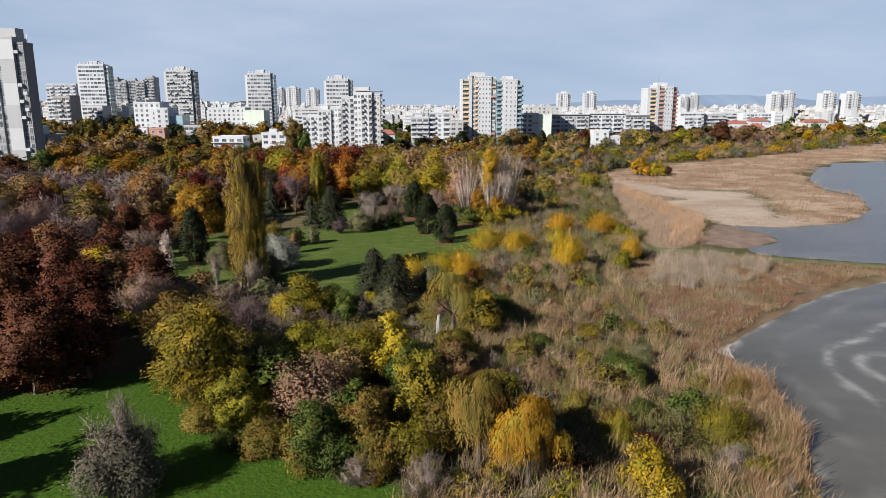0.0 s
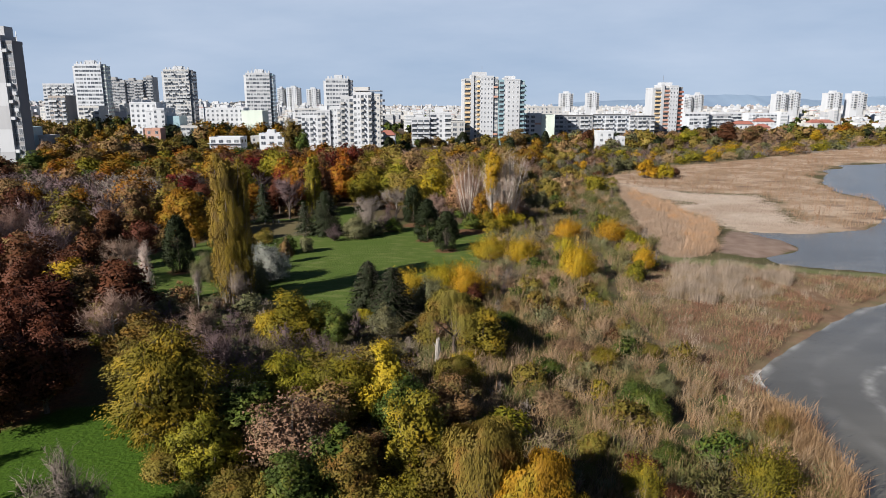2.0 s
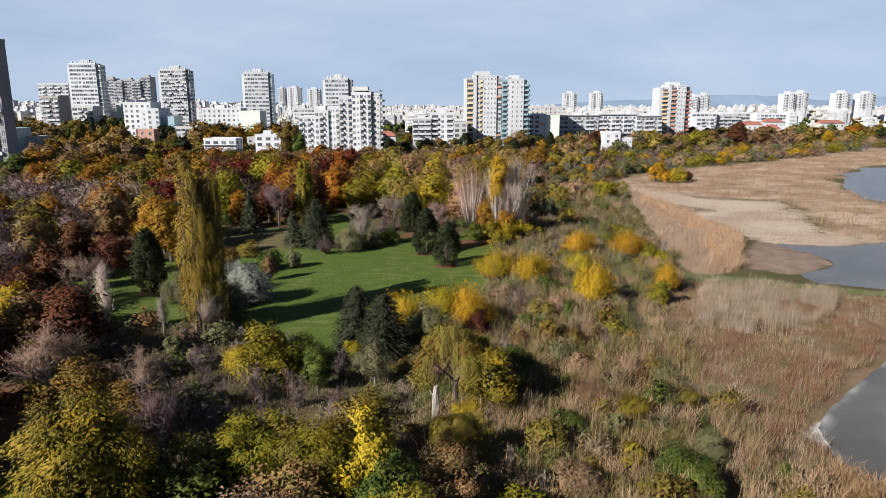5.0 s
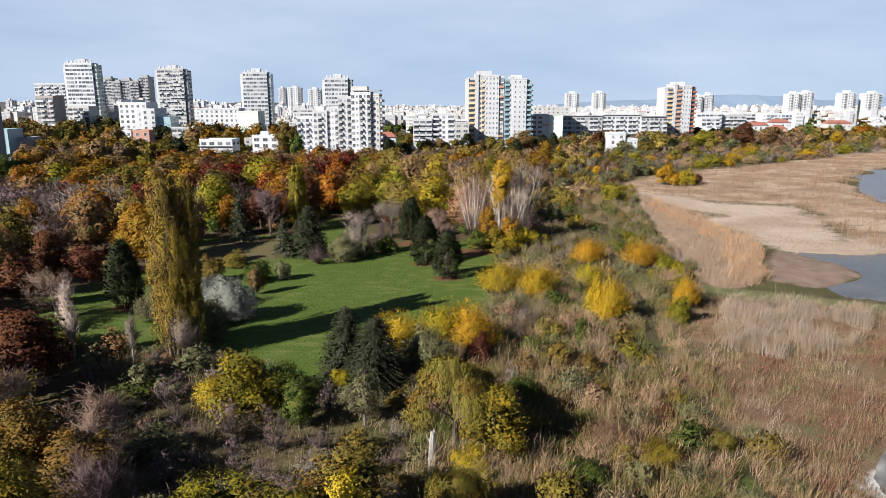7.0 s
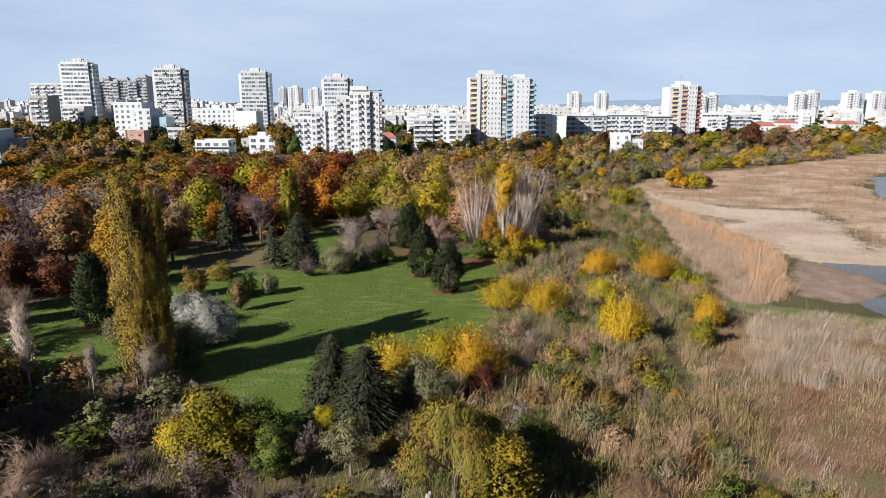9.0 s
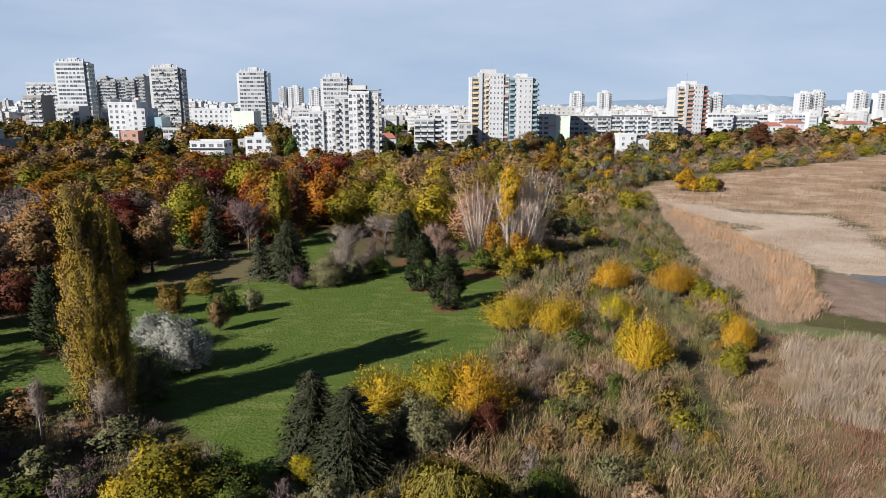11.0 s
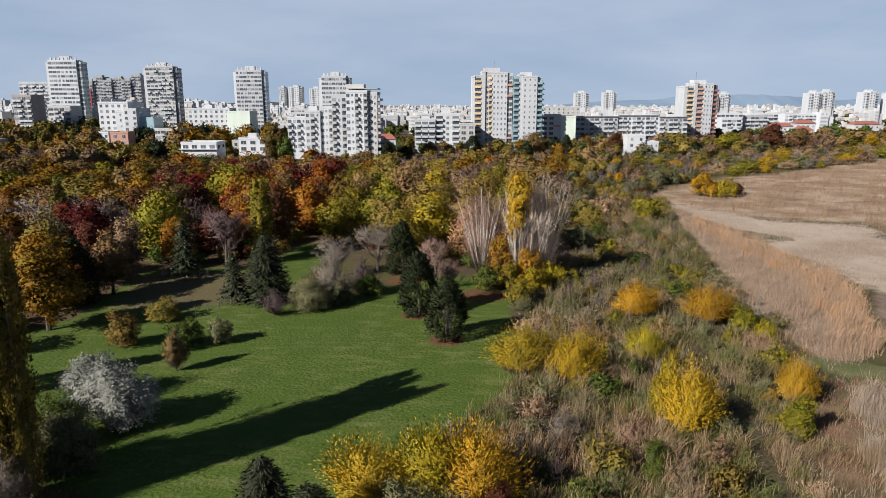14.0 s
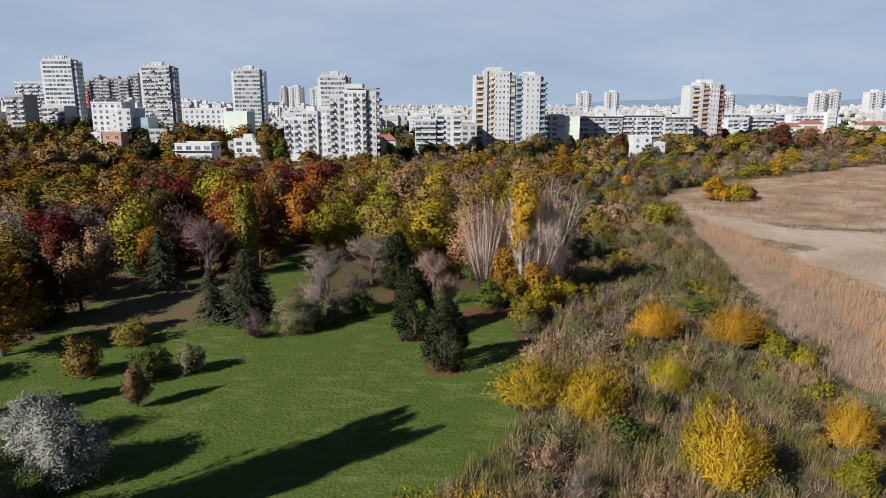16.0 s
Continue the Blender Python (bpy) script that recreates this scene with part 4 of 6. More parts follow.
foam = 0.9 * np.exp(-((reach - 10 + 3.0 * bend) / 0.55) ** 2) + 0.7 * np.exp(-((reach - 14.5 + 4.0 * bend) / 0.6) ** 2) + 0.15 * np.exp(-((reach - 4 + 2.0 * bend) / 0.7) ** 2) + 0.8 * np.exp(-((reach - 0.2) / 0.5) ** 2)
me.attributes.new("foam", "FLOAT", "POINT").data.foreach_set("value", (foam * (wy < 112)).ravel().astype(np.float32))
me.materials.append(WATER)
tagged(new("water", me), "shallow grey salt lake with pale wind streaks and foam", "lake", kind="structure")

# ---------------------------------------------------------------- plants that stand out, from the near lawn to the far lawn
P, Q = "trees by the near lawn", "trees round the park lawn"
NEAR_LAWN, PARK_LAWN, MARSH_EDGE, WOOD = "beside the near lawn", "on the park lawn", "in the lakeside scrub", "in the park wood"
plant("bush_fine", -22.6, 43.2, 6.4, 6.0, "dust", NEAR_LAWN, "grey", P)
plant("brush_near", -22.1, 43.6, 7.8, 6.6, "twig_grey", NEAR_LAWN, "grey", P)
plant("broad_near", -38.0, 59.3, 10.4, 8.2, "rust", NEAR_LAWN, "dark", P)
plant("broad_near", -34.8, 62.8, 9.0, 7.4, "rust", NEAR_LAWN, "dark", P)
plant("broad_near", -43.5, 61.5, 9.8, 7.8, "rust", NEAR_LAWN, "dark", P)
plant("broad_near", -40.2, 67.0, 10.2, 8.0, "rust", NEAR_LAWN, "dark", P)
plant("broad_near", -46.5, 69.5, 10.6, 8.4, "rust", NEAR_LAWN, "dark", P)
plant("naked_near", -33.7, 73.2, 8.4, 8.4, "twig_pink", NEAR_LAWN, "white", P)
plant("sparse", -35.5, 76.5, 6.0, 6.4, "lime", NEAR_LAWN, "dark", P)
plant("broad", -46.3, 88.6, 7.8, 7.8, "yellow", WOOD, "dark", P)
plant("feather_near", -19.6, 53.4, 11.6, 8.6, "lime", NEAR_LAWN, "dark", P)
plant("feather_near", -21.8, 56.5, 10.4, 6.4, "olive", NEAR_LAWN, "dark", P)
plant("naked_near", -17.6, 58.6, 9.4, 5.6, "twig_purple", NEAR_LAWN, "grey", P)
plant("broad_near", -16.0, 50.2, 6.6, 5.0, "lime", NEAR_LAWN, "dark", P)
plant("sparse_near", -10.6, 50.4, 7.8, 6.6, "dry", NEAR_LAWN, "grey", P)
plant("feather_near", -13.0, 59.0, 7.9, 7.6, "lime", NEAR_LAWN, "dark", P)
plant("feather_near", -7.4, 57.8, 7.9, 6.8, "lime", NEAR_LAWN, "dark", P)
plant("broad_near", -9.2, 45.6, 6.0, 5.4, "green", NEAR_LAWN, "dark", P)
plant("broad_near", -5.7, 47.0, 6.2, 4.6, "olive", NEAR_LAWN, "dark", P)
plant("broad_near", -4.3, 57.6, 8.8, 4.8, "yellow", NEAR_LAWN, "dark", P)
plant("broad_near", -1.9, 50.6, 8.0, 5.4, "lime", NEAR_LAWN, "dark", P)
plant("broad_near", -3.4, 54.6, 7.0, 4.8, "green", NEAR_LAWN, "dark", P)
plant("sparse_near", 0.8, 58.0, 5.6, 5.0, "brown", NEAR_LAWN, "dark", P)
plant("broad_near", -0.6, 47.4, 5.0, 4.4, "olive", NEAR_LAWN, "dark", P)
plant("brush_near", -1.1, 42.0, 3.8, 4.6, "twig_grey", NEAR_LAWN, "grey", P)
plant("willow", 2.6, 46.0, 7.8, 6.6, "olive", NEAR_LAWN, "dark", P)
plant("willow", 6.0, 43.8, 6.8, 6.4, "amber", MARSH_EDGE, "dark", P)
plant("willow", 1.2, 64.4, 4.6, 5.0, "olive", MARSH_EDGE, "dark", P)
plant("broad_near", -28.6, 68.4, 7.6, 7.6, "bronze", NEAR_LAWN, "dark", P)
plant("broad_near", -24.0, 67.4, 6.4, 6.6, "bronze", NEAR_LAWN, "dark", P)
plant("naked_near", -24.6, 70.4, 7.4, 7.0, "twig_pink", NEAR_LAWN, "grey", P)
plant("willow", 1.2, 76.0, 7.6, 7.8, "olive", MARSH_EDGE, "dark", P)
plant("broad_near", 4.3, 73.8, 6.6, 6.4, "lime", MARSH_EDGE, "dark", P)
plant("bush_near", 2.2, 72.2, 2.6, 3.4, "yellow", MARSH_EDGE, "dark", P)
plant("bush_near", 13.9, 41.4, 5.4, 4.8, "yellow", MARSH_EDGE, "dark", P)
plant("wand", 13.3, 48.2, 4.0, 3.0, "lime", MARSH_EDGE, "dark", P)
plant("wand", 22.0, 49.2, 4.3, 4.4, "lime", MARSH_EDGE, "dark", P)
plant("bush_near", 22.7, 44.2, 2.4, 2.6, "lime", MARSH_EDGE, "dark", P)
plant("wand", 26.6, 57.2, 3.0, 2.4, "olive", MARSH_EDGE, "dark", P)
plant("bush_near", 18.0, 61.2, 3.6, 3.2, "green", MARSH_EDGE, "dark", P)
plant("bush_near", 16.4, 73.2, 2.8, 3.2, "lime", MARSH_EDGE, "dark", P)
plant("bush_fine", 20.4, 66.2, 2.6, 3.0, "greygreen", MARSH_EDGE, "dark", P)
for what, x, y, h, w, leaf in (("bush_near", 17.4, 63.0, 3.4, 3.8, "green"), ("bush_near", 15.4, 47.6, 2.8, 3.0, "rust"), ("bush_near", 9.6, 62.0, 3.0, 3.4, "dry"), ("bush_fine", 14.0, 76.0, 2.6, 4.4, "dry"),
                               ("bush_near", 12.0, 55.0, 2.8, 3.2, "olive"), ("bush_near", 17.0, 54.0, 2.2, 2.6, "green"), ("brush_near", 21.0, 45.0, 2.8, 3.4, "twig_grey"), ("bush_near", 10.4, 70.6, 2.6, 3.2, "green"), ("bush_near", 22.0, 76.0, 2.0, 2.6, "olive"), ("bush_near", 7.6, 84.0, 3.0, 3.4, "green"), ("bush_near", 14.6, 90.0, 2.8, 3.2, "olive"), ("brush_near", 10.0, 105.0, 3.4, 4.0, "twig_grey"), ("bush_near", 16.0, 101.0, 2.8, 3.4, "green")):
    plant(what, x, y, h, w, leaf, MARSH_EDGE, "dark", P)
# low bushes along the thicket's foot
for what, x, y, h, w, leaf in (("bush_near", -19.6, 52.0, 3.4, 4.2, "olive"), ("bush_near", -16.6, 49.8, 3.4, 4.0, "green"), ("bush_near", -13.4, 48.2, 3.8, 4.2, "olive"), ("bush_near", -10.4, 46.4, 4.6, 4.6, "olive"),
                               ("bush_near", -7.6, 45.2, 4.8, 4.8, "green"), ("bush_near", -4.6, 45.4, 4.4, 4.2, "olive"), ("bush_near", -2.4, 46.2, 5.0, 4.0, "lime"), ("brush_near", -6.0, 43.6, 2.6, 3.4, "twig_grey")):
    plant(what, x, y, h, w, leaf, NEAR_LAWN, "dark", P)
# beside the near lawn, off the way, with their shade on the grass
plant("broad", -45.0, 36.0, 10.0, 8.0, "olive", NEAR_LAWN, "dark", P)
plant("broad", -46.0, 45.0, 10.5, 8.0, "rust", NEAR_LAWN, "dark", P)
plant("broad", -36.0, 26.0, 11.0, 9.0, "rust", NEAR_LAWN, "dark", P)
plant("broad", -42.5, 30.5, 11.0, 9.0, "olive", NEAR_LAWN, "dark", P)
plant("broad", -31.5, 21.5, 10.0, 8.0, "brown", NEAR_LAWN, "dark", P)
plant("broad", -39.0, 38.5, 10.5, 8.5, "rust", NEAR_LAWN, "dark", P)
plant("broad", -50.0, 54.0, 10.5, 9.0, "rust", NEAR_LAWN, "dark", P)
for x, y, h, w, leaf in ((-41.5, 76.0, 9.5, 8.0, "rust"), (-47.0, 81.0, 10.5, 8.4, "rust"), (-42.6, 84.5, 8.0, 7.0, "brown"), (-48.0, 93.0, 9.0, 7.6, "rust"), (-44.0, 90.0, 7.5, 6.5, "rust")):
    plant("broad", x, y, h, w, leaf, WOOD, "dark", P)
# between the near thicket and the park lawn
plant("bush_near", -17.0, 82.8, 5.6, 7.6, "lime", PARK_LAWN, "dark", Q)
plant("bush_near", -19.4, 82.6, 4.4, 4.8, "yellow", PARK_LAWN, "dark", Q)
plant("bush_near", -14.0, 83.4, 5.0, 4.4, "green", PARK_LAWN, "dark", Q)
plant("broad_near", -11.8, 79.0, 4.6, 4.0, "green", PARK_LAWN, "dark", Q)
plant("spruce", -9.4, 90.0, 7.4, 5.2, "conifer", PARK_LAWN, "dark", Q)
plant("spruce", -6.3, 87.4, 7.2, 5.8, "conifer", PARK_LAWN, "dark", Q)
plant("sparse_near", -6.4, 79.6, 5.2, 3.8, "greygreen", PARK_LAWN, "grey", Q)
plant("bush_near", -9.4, 87.0, 2.6, 2.2, "yellow", PARK_LAWN, "dark", Q)
plant("bush_fine", -1.3, 90.6, 5.6, 5.4, "greygreen", PARK_LAWN, "dark", Q)
plant("wand", -4.2, 96.8, 5.0, 6.0, "yellow", PARK_LAWN, "dark", Q)
plant("wand", -0.4, 98.2, 5.8, 6.4, "yellow", PARK_LAWN, "dark", Q)
plant("wand", 3.1, 96.8, 6.2, 5.6, "gold", PARK_LAWN, "dark", Q)
plant("bush_near", 4.0, 93.4, 3.4, 3.4, "rust", PARK_LAWN, "dark", Q)
plant("column", -29.0, 96.2, 20.8, 4.3, "poplar", PARK_LAWN, "grey", Q)
plant("column", -27.9, 95.3, 20.2, 4.0, "poplar", PARK_LAWN, "grey", Q)
plant("column", -26.7, 95.2, 19.2, 3.2, "poplar", PARK_LAWN, "grey", Q)
plant("naked_tall", -26.8, 94.2, 6.4, 3.0, "twig_grey", PARK_LAWN, "grey", Q)
plant("slim_birch", -39.2, 94.8, 9.4, 1.9, "twig_pale", PARK_LAWN, "white", Q)
plant("slim_birch", -32.0, 92.8, 6.0, 1.3, "twig_grey", PARK_LAWN, "white", Q)
plant("thuja", -42.2, 113.2, 9.2, 5.0, "conifer", PARK_LAWN, "dark", Q)
plant("bush_fine", -36.0, 108.0, 5.4, 4.6, "greygreen", PARK_LAWN, "dark", Q)
plant("bush_fine", -31.0, 112.4, 5.0, 5.0, "silver", PARK_LAWN, "grey", Q)
plant("bush_fine", -26.6, 107.6, 6.2, 6.8, "silver", PARK_LAWN, "grey", Q)
plant("bush_fine", -26.9, 100.4, 5.2, 4.6, "greygreen", PARK_LAWN, "grey", Q)
plant("bush_fine", -29.6, 104.0, 5.4, 5.0, "green", PARK_LAWN, "dark", Q)
plant("bush_fine", -29.0, 99.6, 3.6, 3.6, "green", PARK_LAWN, "dark", Q)
plant("broad", -26.6, 119.6, 4.6, 2.6, "brown", PARK_LAWN, "dark", Q)
plant("brush_near", -26.6, 119.6, 4.4, 2.6, "twig_purple", PARK_LAWN, "dark", Q)
plant("bush", -34.5, 135.6, 3.4, 4.2, "olive", PARK_LAWN, "dark", Q)
plant("bush", -28.1, 126.0, 4.0, 4.4, "green", PARK_LAWN, "dark", Q)
plant("bush", -25.1, 127.6, 3.3, 3.2, "greygreen", PARK_LAWN, "dark", Q)
plant("bush", -35.2, 126.4, 4.4, 4.2, "olive", PARK_LAWN, "dark", Q)
plant("cedar", -28.0, 143.2, 7.0, 4.6, "conifer", PARK_LAWN, "white", Q)
plant("spruce", -24.0, 144.2, 9.2, 6.6, "conifer", PARK_LAWN, "dark", Q)
plant("cedar", -39.8, 156.5, 9.2, 5.0, "conifer", PARK_LAWN, "white", Q)
plant("brush_near", -21.3, 137.6, 3.8, 4.6, "twig_purple", PARK_LAWN, "dark", Q)
plant("bush_fine", -17.3, 140.0, 5.0, 5.4, "greygreen", PARK_LAWN, "dark", Q)
plant("brush_near", -15.0, 143.2, 7.6, 7.6, "twig_grey", PARK_LAWN, "grey", Q)
plant("brush_near", -11.5, 147.6, 5.8, 6.0, "twig_purple", PARK_LAWN, "grey", Q)
plant("bush", -14.2, 142.2, 3.8, 4.6, "greygreen", PARK_LAWN, "dark", Q)
plant("bush", -10.8, 147.0, 3.4, 4.8, "green", PARK_LAWN, "dark", Q)
plant("naked", -10.8, 161.0, 7.8, 9.4, "twig_grey", PARK_LAWN, "grey", Q)
plant("naked", -16.5, 157.0, 6.4, 8.0, "twig_grey", PARK_LAWN, "grey", Q)
plant("thuja", -6.6, 158.9, 8.4, 5.2, "conifer", PARK_LAWN, "dark", Q)
plant("thuja", -3.0, 138.2, 8.2, 5.4, "conifer", PARK_LAWN, "dark", Q)
plant("thuja", 0.5, 129.2, 7.2, 5.0, "conifer", PARK_LAWN, "dark", Q)
plant("brush_near", 0.7, 130.4, 7.2, 2.6, "twig_grey", PARK_LAWN, "grey", Q)
plant("naked", -1.1, 149.0, 8.0, 6.4, "twig_pink", PARK_LAWN, "grey", Q)
plant("naked", 1.0, 142.0, 6.4, 4.2, "twig_pink", PARK_LAWN, "grey", Q)
plant("column_mid", -31.2, 167.1, 14.8, 4.8, "lime", PARK_LAWN, "dark", Q)
plant("bare_poplar", 5.7, 155.0, 15.4, 9.6, "twig_pink", PARK_LAWN, "pale", Q)
plant("plume", 10.3, 152.0, 17.0, 4.6, "gold", PARK_LAWN, "white", Q)
plant("bare_poplar", 10.6, 153.0, 16.2, 6.0, "twig_pale", PARK_LAWN, "pale", Q)
plant("bare_poplar", 14.6, 154.6, 17.2, 10.0, "twig_pale", PARK_LAWN, "pale", Q)
plant("bare_poplar", 12.6, 152.6, 15.0, 6.4, "twig_pink", PARK_LAWN, "pale", Q)
plant("sparse", 8.4, 153.0, 8.0, 5.4, "amber", PARK_LAWN, "white", Q)
plant("sparse", 12.2, 151.6, 6.2, 5.2, "gold", PARK_LAWN, "white", Q)
plant("bush", 12.8, 148.6, 4.0, 4.6, "yellow", PARK_LAWN, "dark", Q)
plant("bush", 9.4, 151.0, 4.2, 5.2, "lime", PARK_LAWN, "dark", Q)
plant("bush", 15.4, 152.0, 4.4, 4.6, "yellow", PARK_LAWN, "dark", Q)
plant("bush", 10.5, 143.4, 3.9, 4.4, "lime", PARK_LAWN, "dark", Q)
plant("bush", 6.2, 150.4, 3.8, 4.4, "green", PARK_LAWN, "dark", Q)
plant("wand", 8.3, 119.6, 5.6, 6.6, "yellow", MARSH_EDGE, "dark", Q)
plant("wand", 13.0, 117.4, 5.4, 5.6, "gold", MARSH_EDGE, "dark", Q)
plant("brush_near", 11.2, 121.6, 5.6, 4.0, "twig_grey", MARSH_EDGE, "grey", Q)
plant("wand", 24.2, 138.0, 5.0, 5.4, "gold", MARSH_EDGE, "dark", Q)
plant("wand", 21.3, 123.0, 4.5, 3.8, "yellow", MARSH_EDGE, "dark", Q)
plant("wand", 32.5, 136.0, 5.0, 6.4, "gold", MARSH_EDGE, "dark", Q)
plant("wand", 20.6, 107.2, 6.8, 5.2, "gold", MARSH_EDGE, "dark", Q)
plant("bush_near", 19.4, 109.6, 6.2, 3.0, "yellow", MARSH_EDGE, "dark", Q)
plant("wand", 32.2, 113.0, 4.6, 3.8, "gold", MARSH_EDGE, "dark", Q)
plant("bush_near", 29.6, 107.0, 4.2, 3.6, "lime", MARSH_EDGE, "dark", Q)
plant("bush", 35.8, 127.6, 3.5, 2.6, "yellow", MARSH_EDGE, "dark", Q)
plant("bush", 35.2, 131.6, 3.6, 3.4, "lime", MARSH_EDGE, "dark", Q)
plant("bush", 73.0, 250.0, 7.6, 9.0, "gold", MARSH_EDGE, "dark", Q)
plant("bush", 79.0, 248.0, 6.4, 7.0, "yellow", MARSH_EDGE, "dark", Q)
plant("bush", 45.0, 210.0, 5.8, 9.0, "lime", MARSH_EDGE, "dark", Q)
plant("bush", 84.7, 254.0, 3.4, 4.6, "rust", MARSH_EDGE, "dark", Q)
plant("broad", -53.0, 139.6, 10.4, 7.8, "amber", WOOD, "dark", Q)
plant("broad", -46.6, 131.6, 11.0, 9.6, "amber", WOOD, "dark", Q)
plant("naked", -35.6, 162.5, 10.2, 9.2, "twig_purple", WOOD, "dark", Q)
plant("broad", -46.5, 147.0, 9.6, 7.2, "brown", WOOD, "dark", Q)
plant("thuja", -48.6, 142.0, 9.0, 5.4, "conifer", WOOD, "dark", Q)
plant("broad", -51.0, 150.5, 10.2, 7.8, "rust", WOOD, "dark", Q)
plant("sparse", -48.7, 156.4, 9.4, 5.8, "dry", WOOD, "dark", Q)
plant("broad", -44.0, 163.0, 8.6, 6.4, "amber", WOOD, "dark", Q)
plant("sparse", -51.4, 121.0, 7.4, 6.2, "rust", WOOD, "dark", Q)
plant("naked", -47.3, 105.8, 7.2, 7.0, "twig_pink", WOOD, "grey", Q)
plant("naked", -56.0, 103.0, 9.8, 8.0, "twig_purple", WOOD, "grey", Q)
plant("broad", -50.6, 138.4, 10.4, 8.0, "amber", WOOD, "dark", Q)
plant("column_mid", -70, 176, 13.0, 4.0, "olive", WOOD, "dark", Q)


# large trees that stand out before the houses
TOWN = "before the houses"
plant("broad", -73, 335, 19.0, 11.0, "olive", TOWN, "dark")
plant("broad", -67, 333, 15.0, 9.0, "green", TOWN, "dark")
plant("broad", 43, 402, 12.0, 14.0, "brown", TOWN, "dark")
plant("thuja", 11, 385, 10.5, 9.0, "conifer", TOWN, "dark")
plant("thuja", 60, 408, 10.0, 6.0, "conifer", TOWN, "dark")
plant("broad", 83, 400, 11.5, 12.0, "rust", TOWN, "dark")
plant("broad", 148, 420, 12.0, 18.0, "lime", TOWN, "dark")
plant("broad", 176, 432, 15.5, 18.0, "rust", TOWN, "dark")
plant("broad", 190, 428, 12.5, 14.0, "brown", TOWN, "dark")
plant("broad", 163, 436, 11.0, 14.0, "brown", TOWN, "dark")
plant("broad", 126, 420, 9.0, 12.0, "olive", TOWN, "dark")
plant("broad", 300, 520, 12.0, 20.0, "orange", TOWN, "dark")
plant("broad", 245, 455, 9.0, 10.0, "gold", TOWN, "dark")
plant("broad", -34, 372, 11.0, 11.0, "conifer", TOWN, "dark")
plant("thuja", -28, 360, 9.0, 6.0, "conifer", TOWN, "dark")
plant("thuja", -212, 430, 15.0, 7.0, "conifer", TOWN, "dark")
plant("thuja", -172, 400, 9.0, 6.0, "conifer", TOWN, "dark")
plant("broad", -62, 250, 11.0, 9.0, "red", TOWN, "dark")


# a pale broken trunk in the scrub
def broken_trunk(m):
    rng = np.random.default_rng(3)
    n, levels = 9, [(-0.2, 0.42), (0.6, 0.36), (2.0, 0.30), (3.2, 0.26), (3.8, 0.16)]
    rings = []
    for z, r in levels:
        a = np.arange(n) * 2 * math.pi / n
        jag = rng.uniform(-0.1, 0.5, n) if z > 3.5 else 0
        rr = r * rng.uniform(0.85, 1.15, n)
        rings.append(np.stack([np.cos(a) * rr + 0.03 * z, np.sin(a) * rr, z + jag + 0 * a], 1))
    f = [np.stack([lo, np.roll(lo, -1, 0), np.roll(hi, -1, 0), hi], 1) for lo, hi in zip(rings, rings[1:])]
    cap = np.stack([rings[-1], np.roll(rings[-1], -1, 0), np.tile([0.13, 0, 3.5], (n, 1))], 1)
    ob = thing("dead_trunk", m, "pale broken dead tree trunk standing in the scrub", "dead tree")
    part("trunk", mesh_from("trunk", [(np.concatenate(f), 0), (cap, 0)]), ob, BARK["white"])
    stubs = np.array([[0.05, 0, 2.2], [0.08, 0, 3.0]])
    part("branch_stub", mesh_from("branch_stub", [(tube(stubs, stubs + [[0.5, 0.3, 0.5], [-0.45, 0.2, 0.6]], 0.09, 0.03, 5), 0)]), ob, BARK["white"])


broken_trunk(pose(-0.6, 71.6, -0.4))

# a low wire fence across the park lawn
def wire_fence(points):
    ob = thing("wire_fence", pose(*points[0], 0), "low wire fence on dark posts across the park lawn", "fence")
    base = np.array(points) - points[0]
    post = mesh_from("post", [(tube(np.array([[0, 0, -0.2]]), np.array([[0, 0, 1.3]]), 0.05, 0.045, 6), 0), (tube(np.array([[0, 0, 1.3]]), np.array([[0, 0, 1.36]]), 0.045, 0.0, 6), 0)])
    for x, y in base:
        part("post", post, ob, BARK["dark"]).matrix_local = pose(x, y, 0)
    for z in (0.4, 0.8, 1.2):
        p = np.concatenate([base, np.full((len(base), 1), z)], 1)
        part("wire", mesh_from("wire", [(tube(p[:-1], p[1:], 0.012, 0.012, 4), 0)]), ob, PAINT["steel"])


def park_bench(m):
    """A bench of boards on two concrete feet."""
    ob = thing("park_bench", m, "weathered wooden park bench on pale concrete feet", "bench", "park benches")
    foot = mesh_from("foot", [(boxes([(-0.06, 0.06, -0.22, 0.22, -0.05, 0.42), (-0.06, 0.06, 0.16, 0.24, 0.42, 0.85)]), 0)])
    board = mesh_from("board", [(boxes([(-0.9, 0.9, -0.055, 0.055, 0, 0.035)]), 0)])
    for x in (-0.65, 0.65):
        part("foot", foot, ob, PAINT["grey"]).matrix_local = pose(x, 0, 0)
    for y in (-0.15, 0.0, 0.13):
        part("board", board, ob, BARK["grey"]).matrix_local = pose(0, y, 0.42)
    for z in (0.58, 0.74):
        part("board", board, ob, BARK["grey"]).matrix_local = pose(0, 0.15, z, 80)


